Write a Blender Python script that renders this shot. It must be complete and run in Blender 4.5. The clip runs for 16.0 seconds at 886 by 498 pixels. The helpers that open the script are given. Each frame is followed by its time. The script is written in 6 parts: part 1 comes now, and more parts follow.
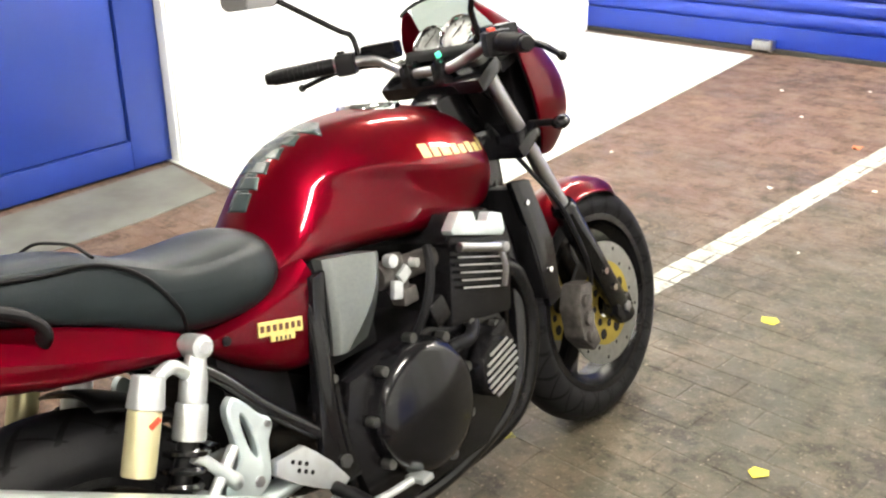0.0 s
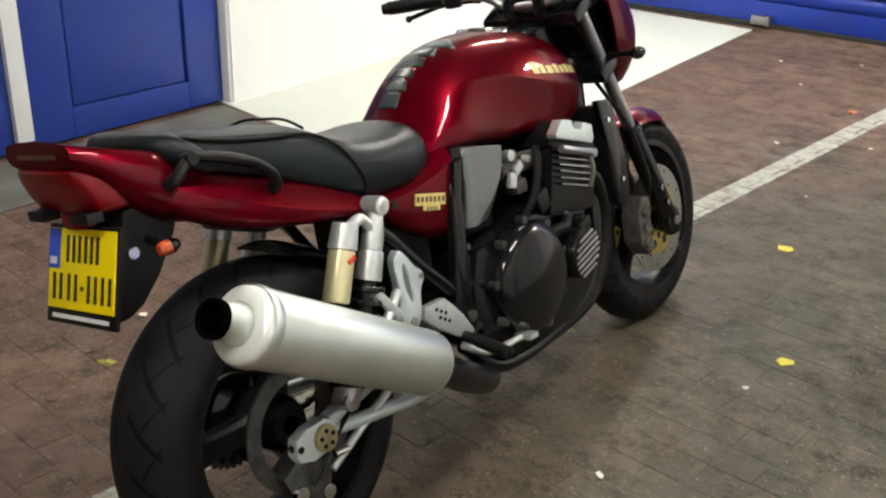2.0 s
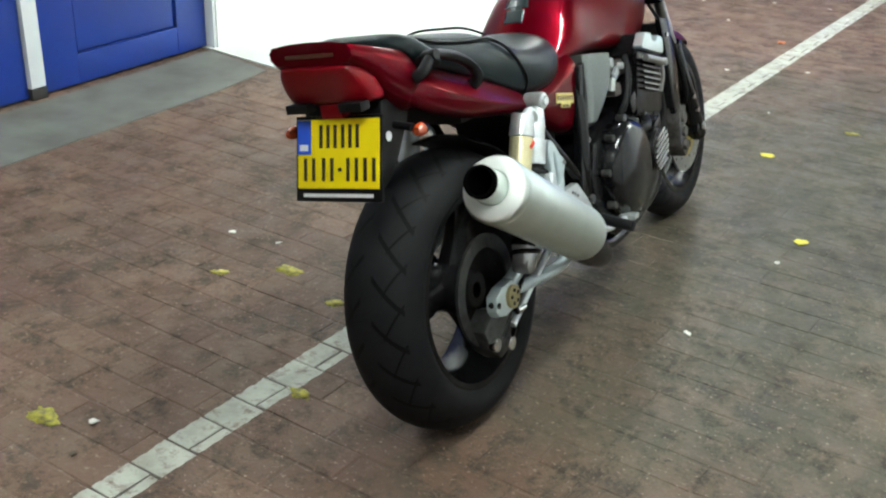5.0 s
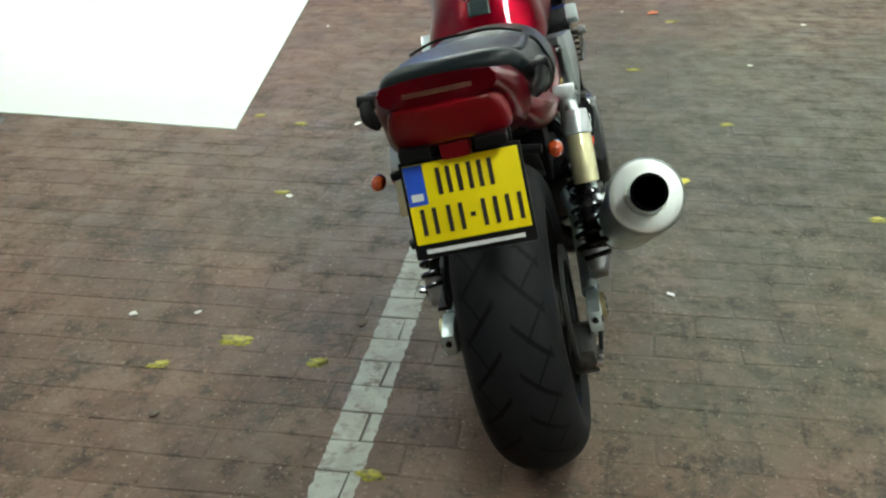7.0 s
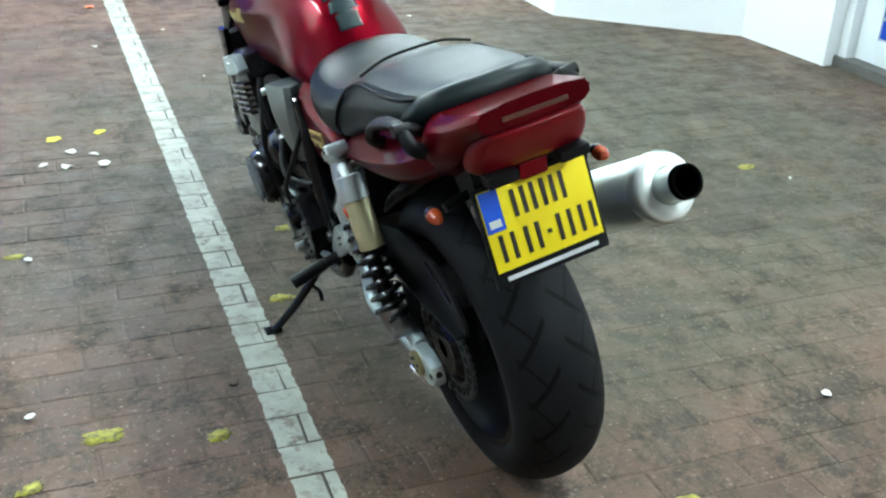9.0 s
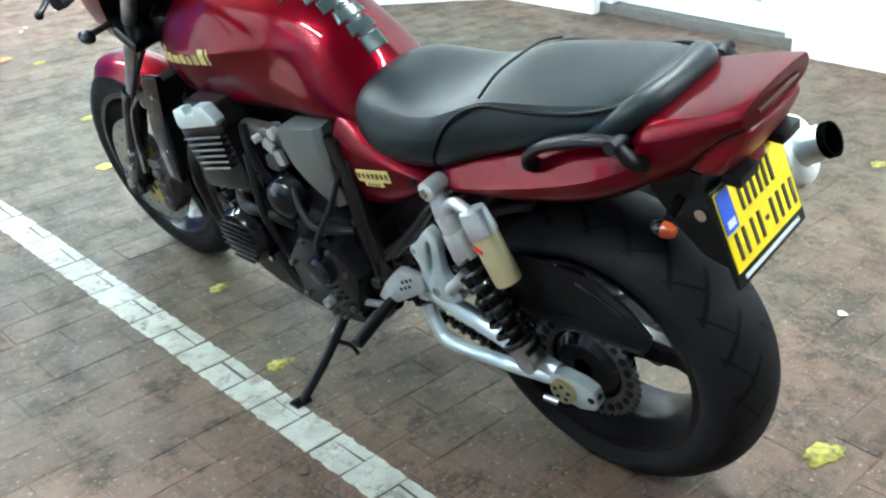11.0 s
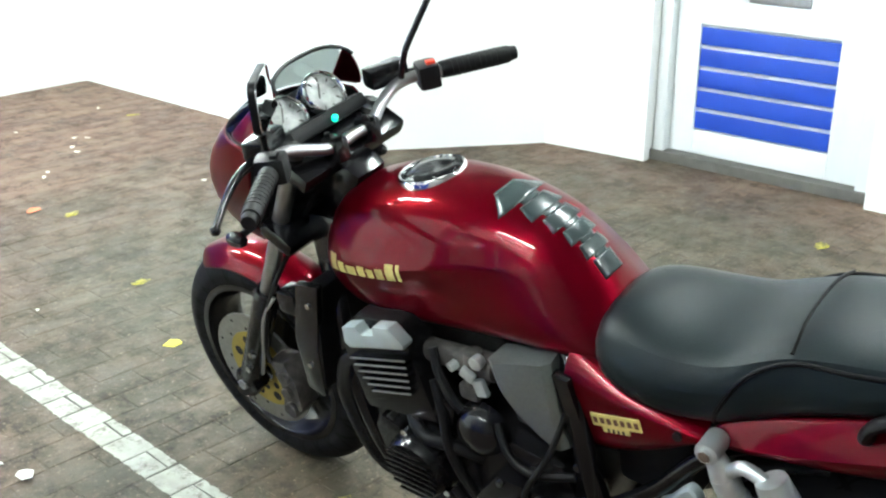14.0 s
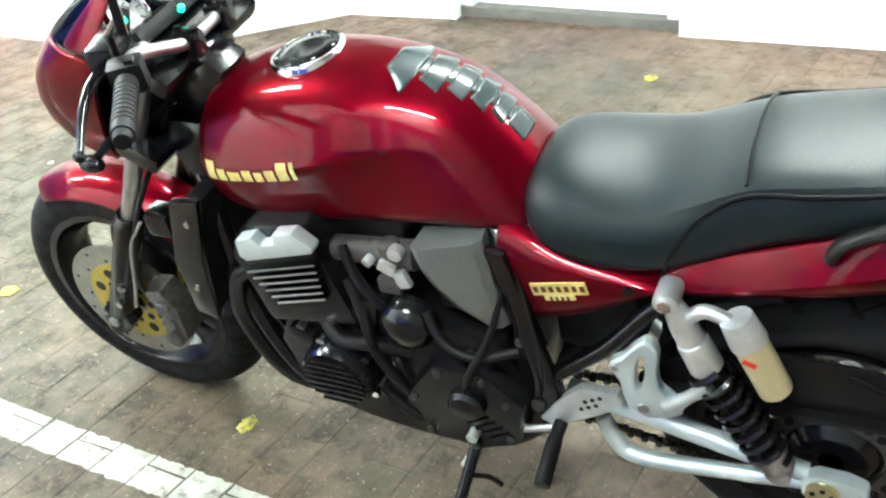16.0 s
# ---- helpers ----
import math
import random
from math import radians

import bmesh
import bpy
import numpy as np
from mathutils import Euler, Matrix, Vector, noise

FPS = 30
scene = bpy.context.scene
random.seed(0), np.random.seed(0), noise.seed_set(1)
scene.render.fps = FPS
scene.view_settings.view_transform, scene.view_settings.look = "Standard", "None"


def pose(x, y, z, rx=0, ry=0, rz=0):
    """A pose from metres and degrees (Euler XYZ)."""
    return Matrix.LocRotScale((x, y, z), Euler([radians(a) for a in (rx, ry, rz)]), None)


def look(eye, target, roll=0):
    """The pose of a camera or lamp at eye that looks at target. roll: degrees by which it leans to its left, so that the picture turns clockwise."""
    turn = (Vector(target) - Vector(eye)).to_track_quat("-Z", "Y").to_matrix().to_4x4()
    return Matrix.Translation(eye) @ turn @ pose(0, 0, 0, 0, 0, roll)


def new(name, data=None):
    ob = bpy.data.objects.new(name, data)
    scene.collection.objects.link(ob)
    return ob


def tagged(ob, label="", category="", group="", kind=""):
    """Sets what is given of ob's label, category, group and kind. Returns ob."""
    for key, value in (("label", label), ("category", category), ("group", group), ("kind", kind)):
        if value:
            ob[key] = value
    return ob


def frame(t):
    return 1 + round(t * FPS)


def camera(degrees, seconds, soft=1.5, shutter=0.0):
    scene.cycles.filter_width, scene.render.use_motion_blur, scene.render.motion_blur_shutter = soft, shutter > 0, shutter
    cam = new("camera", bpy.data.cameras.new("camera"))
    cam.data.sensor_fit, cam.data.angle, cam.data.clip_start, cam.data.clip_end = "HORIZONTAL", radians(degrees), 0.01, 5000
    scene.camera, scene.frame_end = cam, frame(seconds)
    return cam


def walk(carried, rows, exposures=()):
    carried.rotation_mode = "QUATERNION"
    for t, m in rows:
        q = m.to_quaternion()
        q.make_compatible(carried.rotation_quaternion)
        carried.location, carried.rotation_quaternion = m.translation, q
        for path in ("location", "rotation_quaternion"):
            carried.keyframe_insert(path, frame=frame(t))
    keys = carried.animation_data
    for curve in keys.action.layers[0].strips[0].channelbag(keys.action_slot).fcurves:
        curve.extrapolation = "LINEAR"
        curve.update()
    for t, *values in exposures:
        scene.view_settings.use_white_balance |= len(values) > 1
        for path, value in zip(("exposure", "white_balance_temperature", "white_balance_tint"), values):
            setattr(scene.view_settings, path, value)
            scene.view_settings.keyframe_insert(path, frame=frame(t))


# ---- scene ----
cam = camera(45.9, 16.0, soft=2.2)
PATH = [
    (0, (1.232, -0.59, 1.433), (0.044, 0.824, 0.663), -1.1),
    (0.5, (1.248, -0.752, 1.441), (0.049, 0.694, 0.754), -0.6),
    (1, (1.28, -0.912, 1.452), (0.128, 0.598, 0.827), 0.6),
    (1.5, (1.296, -1.016, 1.438), (0.125, 0.441, 0.728), 0.9),
    (2, (1.271, -1.122, 1.416), (0.145, 0.322, 0.612), 1.5),
    (2.5, (1.226, -1.295, 1.405), (0.191, 0.19, 0.554), -1.3),
    (3, (1.24, -1.404, 1.405), (0.211, 0.087, 0.558), -0.7),
    (3.5, (1.298, -1.536, 1.405), (0.207, -0.09, 0.557), 0.6),
    (4, (1.28, -1.629, 1.403), (0.216, -0.164, 0.554), 2.0),
    (4.5, (1.125, -1.74, 1.389), (0.133, -0.219, 0.551), 2.8),
    (4.7, (1.064, -1.771, 1.392), (0.111, -0.232, 0.54), 2.4),
    (6.8, (0.097, -1.867, 1.383), (-0.142, -0.077, 0.524), 0.7),
    (7, (-0.012, -1.83, 1.382), (-0.187, -0.053, 0.482), -1.1),
    (7.5, (-0.282, -1.81, 1.381), (-0.155, -0.008, 0.523), 1.4),
    (8, (-0.523, -1.783, 1.37), (-0.132, -0.051, 0.45), -0.1),
    (8.5, (-0.762, -1.641, 1.357), (-0.159, 0.067, 0.51), -2.3),
    (8.7, (-0.831, -1.609, 1.368), (-0.154, 0.059, 0.497), -0.2),
    (10.8, (-1.413, -0.941, 1.341), (-0.112, 0.29, 0.451), 0.1),
    (11, (-1.475, -0.892, 1.348), (-0.172, 0.321, 0.437), -1.5),
    (11.5, (-1.535, -0.757, 1.351), (-0.141, 0.361, 0.452), -0.7),
    (12, (-1.522, -0.596, 1.352), (-0.113, 0.508, 0.46), -1.6),
    (12.5, (-1.526, -0.473, 1.369), (-0.119, 0.655, 0.505), -0.4),
    (13, (-1.543, -0.378, 1.399), (-0.146, 0.769, 0.543), -0.7),
    (13.5, (-1.547, -0.312, 1.432), (-0.12, 0.852, 0.652), -0.6),
    (14, (-1.541, -0.293, 1.45), (-0.104, 0.892, 0.721), -0.2),
    (14.5, (-1.541, -0.269, 1.452), (-0.094, 0.9, 0.716), 0.1),
    (15, (-1.565, -0.218, 1.434), (-0.104, 0.869, 0.606), -0.4),
    (15.5, (-1.582, -0.144, 1.425), (-0.082, 0.833, 0.534), -3.3),
    (16, (-1.524, -0.065, 1.405), (0.031, 0.754, 0.451), -4.9),
]
EXPOSURES = [(0.0, 1.12, 7400, 18), (0.5, 0.52, 7300, 17), (1.0, 0.12, 7300, 17), (1.5, 0.02, 7300, 18), (2.0, 0.02, 7300, 18), (2.5, 0.1, 7300, 18), (3.5, 0.45, 6550, 11), (4.5, 0.44, 6400, 8), (7.0, 0.26, 6550, 0), (8.0, 0.36, 6200, 0), (8.5, 0.62, 5700, 0), (11.0, 1.38, 5700, 4), (11.5, 1.58, 5800, 6), (12.5, 1.6, 6000, 4), (13.5, 1.64, 6250, 5), (14.0, 1.0, 6250, 6), (14.5, 0.9, 6450, 8), (15.0, 0.95, 6700, 10), (15.5, 1.4, 6700, 7), (16.0, 1.86, 6400, 6)]
walk(cam, [(t, look(eye, target, roll)) for t, eye, target, roll in PATH], EXPOSURES)

# ---- light: a closed garage lit by twin fluorescent tubes under the ceiling ----
world = bpy.data.worlds.new("world")
scene.world = world
world.use_nodes = True
world.node_tree.nodes["Background"].inputs[0].default_value = (0.5, 0.55, 0.6, 1)
world.node_tree.nodes["Background"].inputs[1].default_value = 0.05
TUBE_POWER = 170.0
CEILING = 3.1

# ---- helpers for shapes ----


def finish(bm, angle=38):
    """Smooth faces, with edges sharper than the angle left hard."""
    bm.normal_update()
    limit = radians(angle)
    for f in bm.faces:
        f.smooth = True
    for e in bm.edges:
        if len(e.link_faces) == 2 and e.calc_face_angle(0) > limit:
            e.smooth = False


def part(name, bm, material, parent=None, label="", at=None, subsurf=0, solid=0.0, angle=38):
    """Links a bmesh as one mesh object under a thing or part."""
    finish(bm, angle)
    me = bpy.data.meshes.new(name)
    bm.to_mesh(me)
    bm.free()
    for m in (material if isinstance(material, (list, tuple)) else [material]):
        me.materials.append(m)
    ob = new(name, me)
    if at is not None:
        ob.location = at
    if parent is not None:
        ob.parent = parent
    if solid:
        mod = ob.modifiers.new("solid", "SOLIDIFY")
        mod.thickness, mod.offset = solid, -1
    if subsurf:
        mod = ob.modifiers.new("subsurf", "SUBSURF")
        mod.levels = mod.render_levels = subsurf
    if label:
        ob["label"] = label
    return ob


def empty(name, label, category, m=None, group="", kind=""):
    ob = tagged(new(name), label, category, group, kind)
    if m is not None:
        ob.matrix_world = m
    return ob


def bevel(bm, geom, width, segments=2):
    if width > 0:
        bmesh.ops.bevel(bm, geom=geom, offset=width, segments=segments, affect="EDGES", profile=0.7, clamp_overlap=True)


def add_box(bm, centre, size, width=0.0, rot=None, segments=2):
    """A box with rounded edges."""
    tmp = bmesh.new()
    bmesh.ops.create_cube(tmp, size=1, matrix=Matrix.Diagonal((*size, 1)))
    bevel(tmp, tmp.edges[:], width, segments)
    m = Matrix.Translation(centre) @ (rot if rot is not None else Matrix())
    bmesh.ops.transform(tmp, matrix=m, verts=tmp.verts)
    merge(bm, tmp)
    return bm


def merge(bm, other):
    me = bpy.data.meshes.new("tmp")
    other.to_mesh(me)
    other.free()
    bm.from_mesh(me)
    bpy.data.meshes.remove(me)


def add_prism(bm, outline, x0, x1, width=0.0, segments=2):
    """A closed (y, z) outline pushed out from x0 to x1."""
    tmp = bmesh.new()
    a = [tmp.verts.new((x0, y, z)) for y, z in outline]
    b = [tmp.verts.new((x1, y, z)) for y, z in outline]
    n = len(outline)
    tmp.faces.new(a)
    tmp.faces.new(b[::-1])
    for i in range(n):
        tmp.faces.new((a[i], b[i], b[(i + 1) % n], a[(i + 1) % n]))
    bmesh.ops.recalc_face_normals(tmp, faces=tmp.faces)
    bevel(tmp, tmp.edges[:], width, segments)
    merge(bm, tmp)
    return bm


def add_rod(bm, p, q, r0, r1=None, segs=20, width=0.0):
    """A round bar from p to q."""
    p, q = Vector(p), Vector(q)
    r1 = r0 if r1 is None else r1
    tmp = bmesh.new()
    bmesh.ops.create_cone(tmp, cap_ends=True, segments=segs, radius1=r0, radius2=r1, depth=(q - p).length)
    if width:
        bevel(tmp, [e for e in tmp.edges if any(len(f.verts) > 4 for f in e.link_faces)], width)
    turn = (q - p).to_track_quat("Z", "Y").to_matrix().to_4x4()
    bmesh.ops.transform(tmp, matrix=Matrix.Translation((p + q) / 2) @ turn, verts=tmp.verts)
    merge(bm, tmp)
    return bm


def spline(points, steps=6):
    """A smooth line through the points."""
    pts = [Vector(p) for p in points]
    out = []
    for i in range(len(pts) - 1):
        a, b, c, d = pts[max(i - 1, 0)], pts[i], pts[i + 1], pts[min(i + 2, len(pts) - 1)]
        for k in range(steps):
            t = k / steps
            out.append(0.5 * (2 * b + (c - a) * t + (2 * a - 5 * b + 4 * c - d) * t ** 2 + (3 * b - a - 3 * c + d) * t ** 3))
    return out + [pts[-1]]


def add_tube(bm, points, radius, segs=12, steps=6, smooth=True, flat=1.0):
    """A bent tube; radius may be a list along the points."""
    line = spline(points, steps) if smooth else [Vector(p) for p in points]
    n = len(line)
    rings = []
    side = None
    for i, p in enumerate(line):
        d = (line[min(i + 1, n - 1)] - line[max(i - 1, 0)]).normalized()
        if side is None:
            side = d.orthogonal().normalized()
        side = (side - d * side.dot(d)).normalized()
        up = d.cross(side)
        if isinstance(radius, (list, tuple)):
            f = i / (n - 1) * (len(radius) - 1)
            k = min(int(f), len(radius) - 2)
            r = radius[k] + (radius[k + 1] - radius[k]) * (f - k)
        else:
            r = radius
        rings.append([bm.verts.new(p + r * (math.cos(2 * math.pi * j / segs) * side + flat * math.sin(2 * math.pi * j / segs) * up)) for j in range(segs)])
    for a, b in zip(rings, rings[1:]):
        for j in range(segs):
            bm.faces.new((a[j], a[(j + 1) % segs], b[(j + 1) % segs], b[j]))
    bm.faces.new(rings[0][::-1])
    bm.faces.new(rings[-1])
    return bm


def add_lathe(bm, profile, segs=64, closed=False, matrix=None):
    """Turns (x, r) points round the x axis."""
    tmp = bmesh.new()
    rings = []
    for x, r in profile:
        rings.append([tmp.verts.new((x, r * math.cos(2 * math.pi * j / segs), r * math.sin(2 * math.pi * j / segs))) for j in range(segs)])
    pairs = list(zip(rings, rings[1:])) + ([(rings[-1], rings[0])] if closed else [])
    for a, b in pairs:
        for j in range(segs):
            tmp.faces.new((a[j], a[(j + 1) % segs], b[(j + 1) % segs], b[j]))
    bmesh.ops.recalc_face_normals(tmp, faces=tmp.faces)
    if matrix is not None:
        bmesh.ops.transform(tmp, matrix=matrix, verts=tmp.verts)
    merge(bm, tmp)
    return bm


def add_loft(bm, rings, caps=True):
    """Closed rings of equal count joined to one skin."""
    vs = [[bm.verts.new(p) for p in ring] for ring in rings]
    n = len(rings[0])
    for a, b in zip(vs, vs[1:]):
        for j in range(n):
            bm.faces.new((a[j], a[(j + 1) % n], b[(j + 1) % n], b[j]))
    if caps:
        bm.faces.new(vs[0][::-1])
        bm.faces.new(vs[-1])
    bmesh.ops.recalc_face_normals(bm, faces=bm.faces)
    return bm


def add_grid(bm, rows):
    """An open skin over rows of points."""
    vs = [[bm.verts.new(p) for p in row] for row in rows]
    for a, b in zip(vs, vs[1:]):
        for j in range(len(a) - 1):
            bm.faces.new((a[j], a[j + 1], b[j + 1], b[j]))
    return bm


# ---- materials ----


def make_material(name, colour, rough=0.5, metal=0.0, coat=0.0, noise_scale=0.0, noise_mix=0.2, dark=None, bump=0.0, bump_scale=200.0, rough_var=0.0, spec=0.5, stretch=None):
    """A surface with two scales of variation: stains in the colour and fine relief."""
    mat = bpy.data.materials.new(name)
    mat.use_nodes = True
    nt = mat.node_tree
    b = nt.nodes["Principled BSDF"]
    b.inputs["Base Color"].default_value = (*colour, 1)
    b.inputs["Roughness"].default_value = rough
    b.inputs["Metallic"].default_value = metal
    b.inputs["Coat Weight"].default_value = coat
    b.inputs["Coat Roughness"].default_value = 0.03
    b.inputs["Specular IOR Level"].default_value = spec
    tc = nt.nodes.new("ShaderNodeTexCoord")
    src = tc.outputs["Object"]
    if stretch:
        mp = nt.nodes.new("ShaderNodeMapping")
        mp.inputs["Scale"].default_value = stretch
        nt.links.new(src, mp.inputs[0])
        src = mp.outputs[0]
    if noise_scale:
        n = nt.nodes.new("ShaderNodeTexNoise")
        n.inputs["Scale"].default_value = noise_scale
        n.inputs["Detail"].default_value = 6
        nt.links.new(src, n.inputs["Vector"])
        ramp = nt.nodes.new("ShaderNodeValToRGB")
        ramp.color_ramp.elements[0].position = 0.35
        ramp.color_ramp.elements[1].position = 0.7
        nt.links.new(n.outputs["Fac"], ramp.inputs[0])
        mix = nt.nodes.new("ShaderNodeMix")
        mix.data_type = "RGBA"
        d = dark or tuple(c * 0.55 for c in colour)
        mix.inputs[6].default_value = (*colour, 1)
        mix.inputs[7].default_value = (*d, 1)
        mul = nt.nodes.new("ShaderNodeMath")
        mul.operation = "MULTIPLY"
        mul.inputs[1].default_value = noise_mix
        nt.links.new(ramp.outputs[0], mul.inputs[0])
        nt.links.new(mul.outputs[0], mix.inputs[0])
        nt.links.new(mix.outputs[2], b.inputs["Base Color"])
        if rough_var:
            mr = nt.nodes.new("ShaderNodeMapRange")
            mr.inputs["To Min"].default_value = max(rough - rough_var, 0.02)
            mr.inputs["To Max"].default_value = min(rough + rough_var, 1)
            nt.links.new(n.outputs["Fac"], mr.inputs["Value"])
            nt.links.new(mr.outputs[0], b.inputs["Roughness"])
    if bump:
        n2 = nt.nodes.new("ShaderNodeTexNoise")
        n2.inputs["Scale"].default_value = bump_scale
        n2.inputs["Detail"].default_value = 4
        nt.links.new(src, n2.inputs["Vector"])
        bp = nt.nodes.new("ShaderNodeBump")
        bp.inputs["Strength"].default_value = bump
        bp.inputs["Distance"].default_value = 0.002
        nt.links.new(n2.outputs["Fac"], bp.inputs["Height"])
        nt.links.new(bp.outputs[0], b.inputs["Normal"])
    return mat


def glow(name, colour, strength):
    mat = make_material(name, colour)
    b = mat.node_tree.nodes["Principled BSDF"]
    b.inputs["Emission Color"].default_value = (*colour, 1)
    b.inputs["Emission Strength"].default_value = strength
    return mat


M_WALL = make_material("white_wall_paint", (0.82, 0.83, 0.82), 0.7, noise_scale=1.7, noise_mix=0.12, dark=(0.62, 0.61, 0.56), bump=0.35, bump_scale=60)
# grey for added walls out of view, darkened to cut bounced light
M_UNSEENWALL = make_material("unseen_wall_grey", (0.24, 0.235, 0.225), 0.85, noise_scale=1.5, noise_mix=0.4, dark=(0.17, 0.165, 0.155), bump=0.4, bump_scale=40)
M_CEIL = make_material("unseen_ceiling_dark", (0.12, 0.12, 0.116), 0.9, noise_scale=2, noise_mix=0.2)
M_BLUE = make_material("blue_door_paint", (0.006, 0.030, 0.22), 0.38, noise_scale=2.2, noise_mix=0.35, dark=(0.008, 0.03, 0.14), bump=0.1, bump_scale=90)
M_BLUE2 = make_material("blue_shutter_paint", (0.006, 0.036, 0.32), 0.35, noise_scale=3, noise_mix=0.3, dark=(0.005, 0.024, 0.20), bump=0.08, bump_scale=70)
M_BLUE3 = make_material("blue_slat_paint", (0.012, 0.055, 0.40), 0.4, noise_scale=5, noise_mix=0.2)
M_GREYWHITE = make_material("white_frame_paint", (0.72, 0.75, 0.76), 0.45, noise_scale=6, noise_mix=0.15, dark=(0.5, 0.5, 0.47))
M_STONE = make_material("dark_threshold_stone", (0.10, 0.095, 0.085), 0.8, noise_scale=20, noise_mix=0.5, bump=0.5, bump_scale=80)
M_RUBBERSTRIP = make_material("black_rubber_strip", (0.03, 0.028, 0.025), 0.7, noise_scale=30, noise_mix=0.3)
# opaque panes: the pale, brown-blotched reflection is put into the base colour
M_GLASS = make_material("opaque_pale_glass", (0.62, 0.6, 0.58), 0.08, noise_scale=1.2, noise_mix=0.5, dark=(0.3, 0.2, 0.17))
M_TUBE = glow("fluorescent_tube", (0.94, 1.0, 0.97), TUBE_POWER)
M_FIXTURE = make_material("lamp_housing", (0.75, 0.75, 0.72), 0.5)
M_PATCH = make_material("white_floor_paint", (0.60, 0.635, 0.575), 0.6, noise_scale=9, noise_mix=0.25, dark=(0.5, 0.5, 0.42), bump=0.4, bump_scale=50)

M_RED = make_material("candy_red_paint", (0.092, 0.0002, 0.0046), 0.31, metal=0.6, coat=0.36, noise_scale=900, noise_mix=0.3, dark=(0.125, 0.0003, 0.0065), spec=0.05)
M_RED.node_tree.nodes["Principled BSDF"].inputs["Specular Tint"].default_value = (0.35, 0.03, 0.05, 1)
M_SEAT = make_material("black_vinyl", (0.0056, 0.0088, 0.0102), 0.35, noise_scale=9, noise_mix=0.6, dark=(0.0095, 0.0145, 0.0160), bump=0.26, bump_scale=420, rough_var=0.07, spec=0.15)
M_PIPING = make_material("black_piping", (0.003, 0.003, 0.0033), 0.45, spec=0.1)
M_PLASTIC = make_material("black_plastic", (0.0055, 0.0055, 0.0065), 0.42, noise_scale=40, noise_mix=0.4, dark=(0.007, 0.0065, 0.006), bump=0.15, bump_scale=300, spec=0.16)
M_GLOSS = make_material("gloss_black_paint", (0.0042, 0.0042, 0.0052), 0.17, coat=0.1, noise_scale=25, noise_mix=0.3, dark=(0.005, 0.0046, 0.0042), spec=0.28)
M_ENGINE = make_material("engine_black", (0.0050, 0.0050, 0.0060), 0.23, noise_scale=30, noise_mix=0.5, dark=(0.008, 0.007, 0.0065), bump=0.3, bump_scale=250, spec=0.22)
M_GREY = make_material("grey_paint", (0.150, 0.165, 0.160), 0.36, metal=0.6, noise_scale=160, noise_mix=0.35, dark=(0.10, 0.11, 0.11), coat=0.15, bump=0.12, bump_scale=260)
M_ALU = make_material("cast_aluminium", (0.66, 0.70, 0.71), 0.32, metal=0.72, noise_scale=26, noise_mix=0.45, dark=(0.32, 0.32, 0.31), bump=0.2, bump_scale=220, rough_var=0.1)
M_MUFFLER = make_material("brushed_aluminium", (0.70, 0.77, 0.73), 0.37, metal=0.88, noise_scale=18, noise_mix=0.25, dark=(0.54, 0.60, 0.56), bump=0.12, bump_scale=120, rough_var=0.06)
M_ENDCAP = make_material("polished_end_cap", (0.84, 0.87, 0.84), 0.38, metal=0.3, noise_scale=22, noise_mix=0.2, dark=(0.66, 0.68, 0.65), bump=0.08, bump_scale=140)
M_CHROME = make_material("chrome", (0.8, 0.8, 0.8), 0.1, metal=1.0, noise_scale=30, noise_mix=0.15)
M_STEEL = make_material("dull_steel", (0.42, 0.42, 0.43), 0.35, metal=1.0, noise_scale=35, noise_mix=0.4, dark=(0.24, 0.23, 0.22))
M_DISC = make_material("brake_steel", (0.32, 0.32, 0.305), 0.42, metal=1.0, noise_scale=60, noise_mix=0.4)
M_GOLD = make_material("gold_anodised", (0.46, 0.35, 0.07), 0.4, metal=0.85, noise_scale=20, noise_mix=0.4)
M_RESERVOIR = make_material("pale_gold_aluminium", (0.66, 0.60, 0.36), 0.3, metal=0.55, noise_scale=20, noise_mix=0.15)
M_DECAL = make_material("gold_decal", (0.62, 0.52, 0.18), 0.35, noise_scale=70, noise_mix=0.5, dark=(0.3, 0.22, 0.05))
M_LENSRED = make_material("red_lens", (0.135, 0.0002, 0.0035), 0.3, coat=0.15, noise_scale=60, noise_mix=0.3, spec=0.2)
M_ORANGE = make_material("orange_lens", (0.34, 0.045, 0.008), 0.25, coat=0.3, noise_scale=60, noise_mix=0.2)
M_PALEGOLD = make_material("pale_gold", (0.46, 0.40, 0.22), 0.35, metal=0.8, noise_scale=30, noise_mix=0.4)
M_SILVERPAINT = make_material("silver_lacquer", (0.62, 0.71, 0.72), 0.36, metal=0.6, noise_scale=22, noise_mix=0.3, coat=0.2, bump=0.1, bump_scale=150)
M_PLATE = make_material("yellow_plate", (0.90, 0.70, 0.003), 0.5, noise_scale=30, noise_mix=0.08, spec=0.3)
M_PLATEBLUE = make_material("plate_blue", (0.02, 0.09, 0.62), 0.4)
M_INK = make_material("plate_black", (0.02, 0.014, 0.01), 0.5)
M_WHITEINK = make_material("white_print", (0.75, 0.76, 0.77), 0.5)
M_REDMARK = make_material("red_mark", (0.65, 0.05, 0.02), 0.4)
M_MIRROR = make_material("mirror_glass", (0.85, 0.86, 0.88), 0.02, metal=1.0)
M_DIAL = make_material("dial_face", (0.42, 0.43, 0.42), 0.25, coat=0.6, noise_scale=30, noise_mix=0.7, dark=(0.04, 0.045, 0.045))
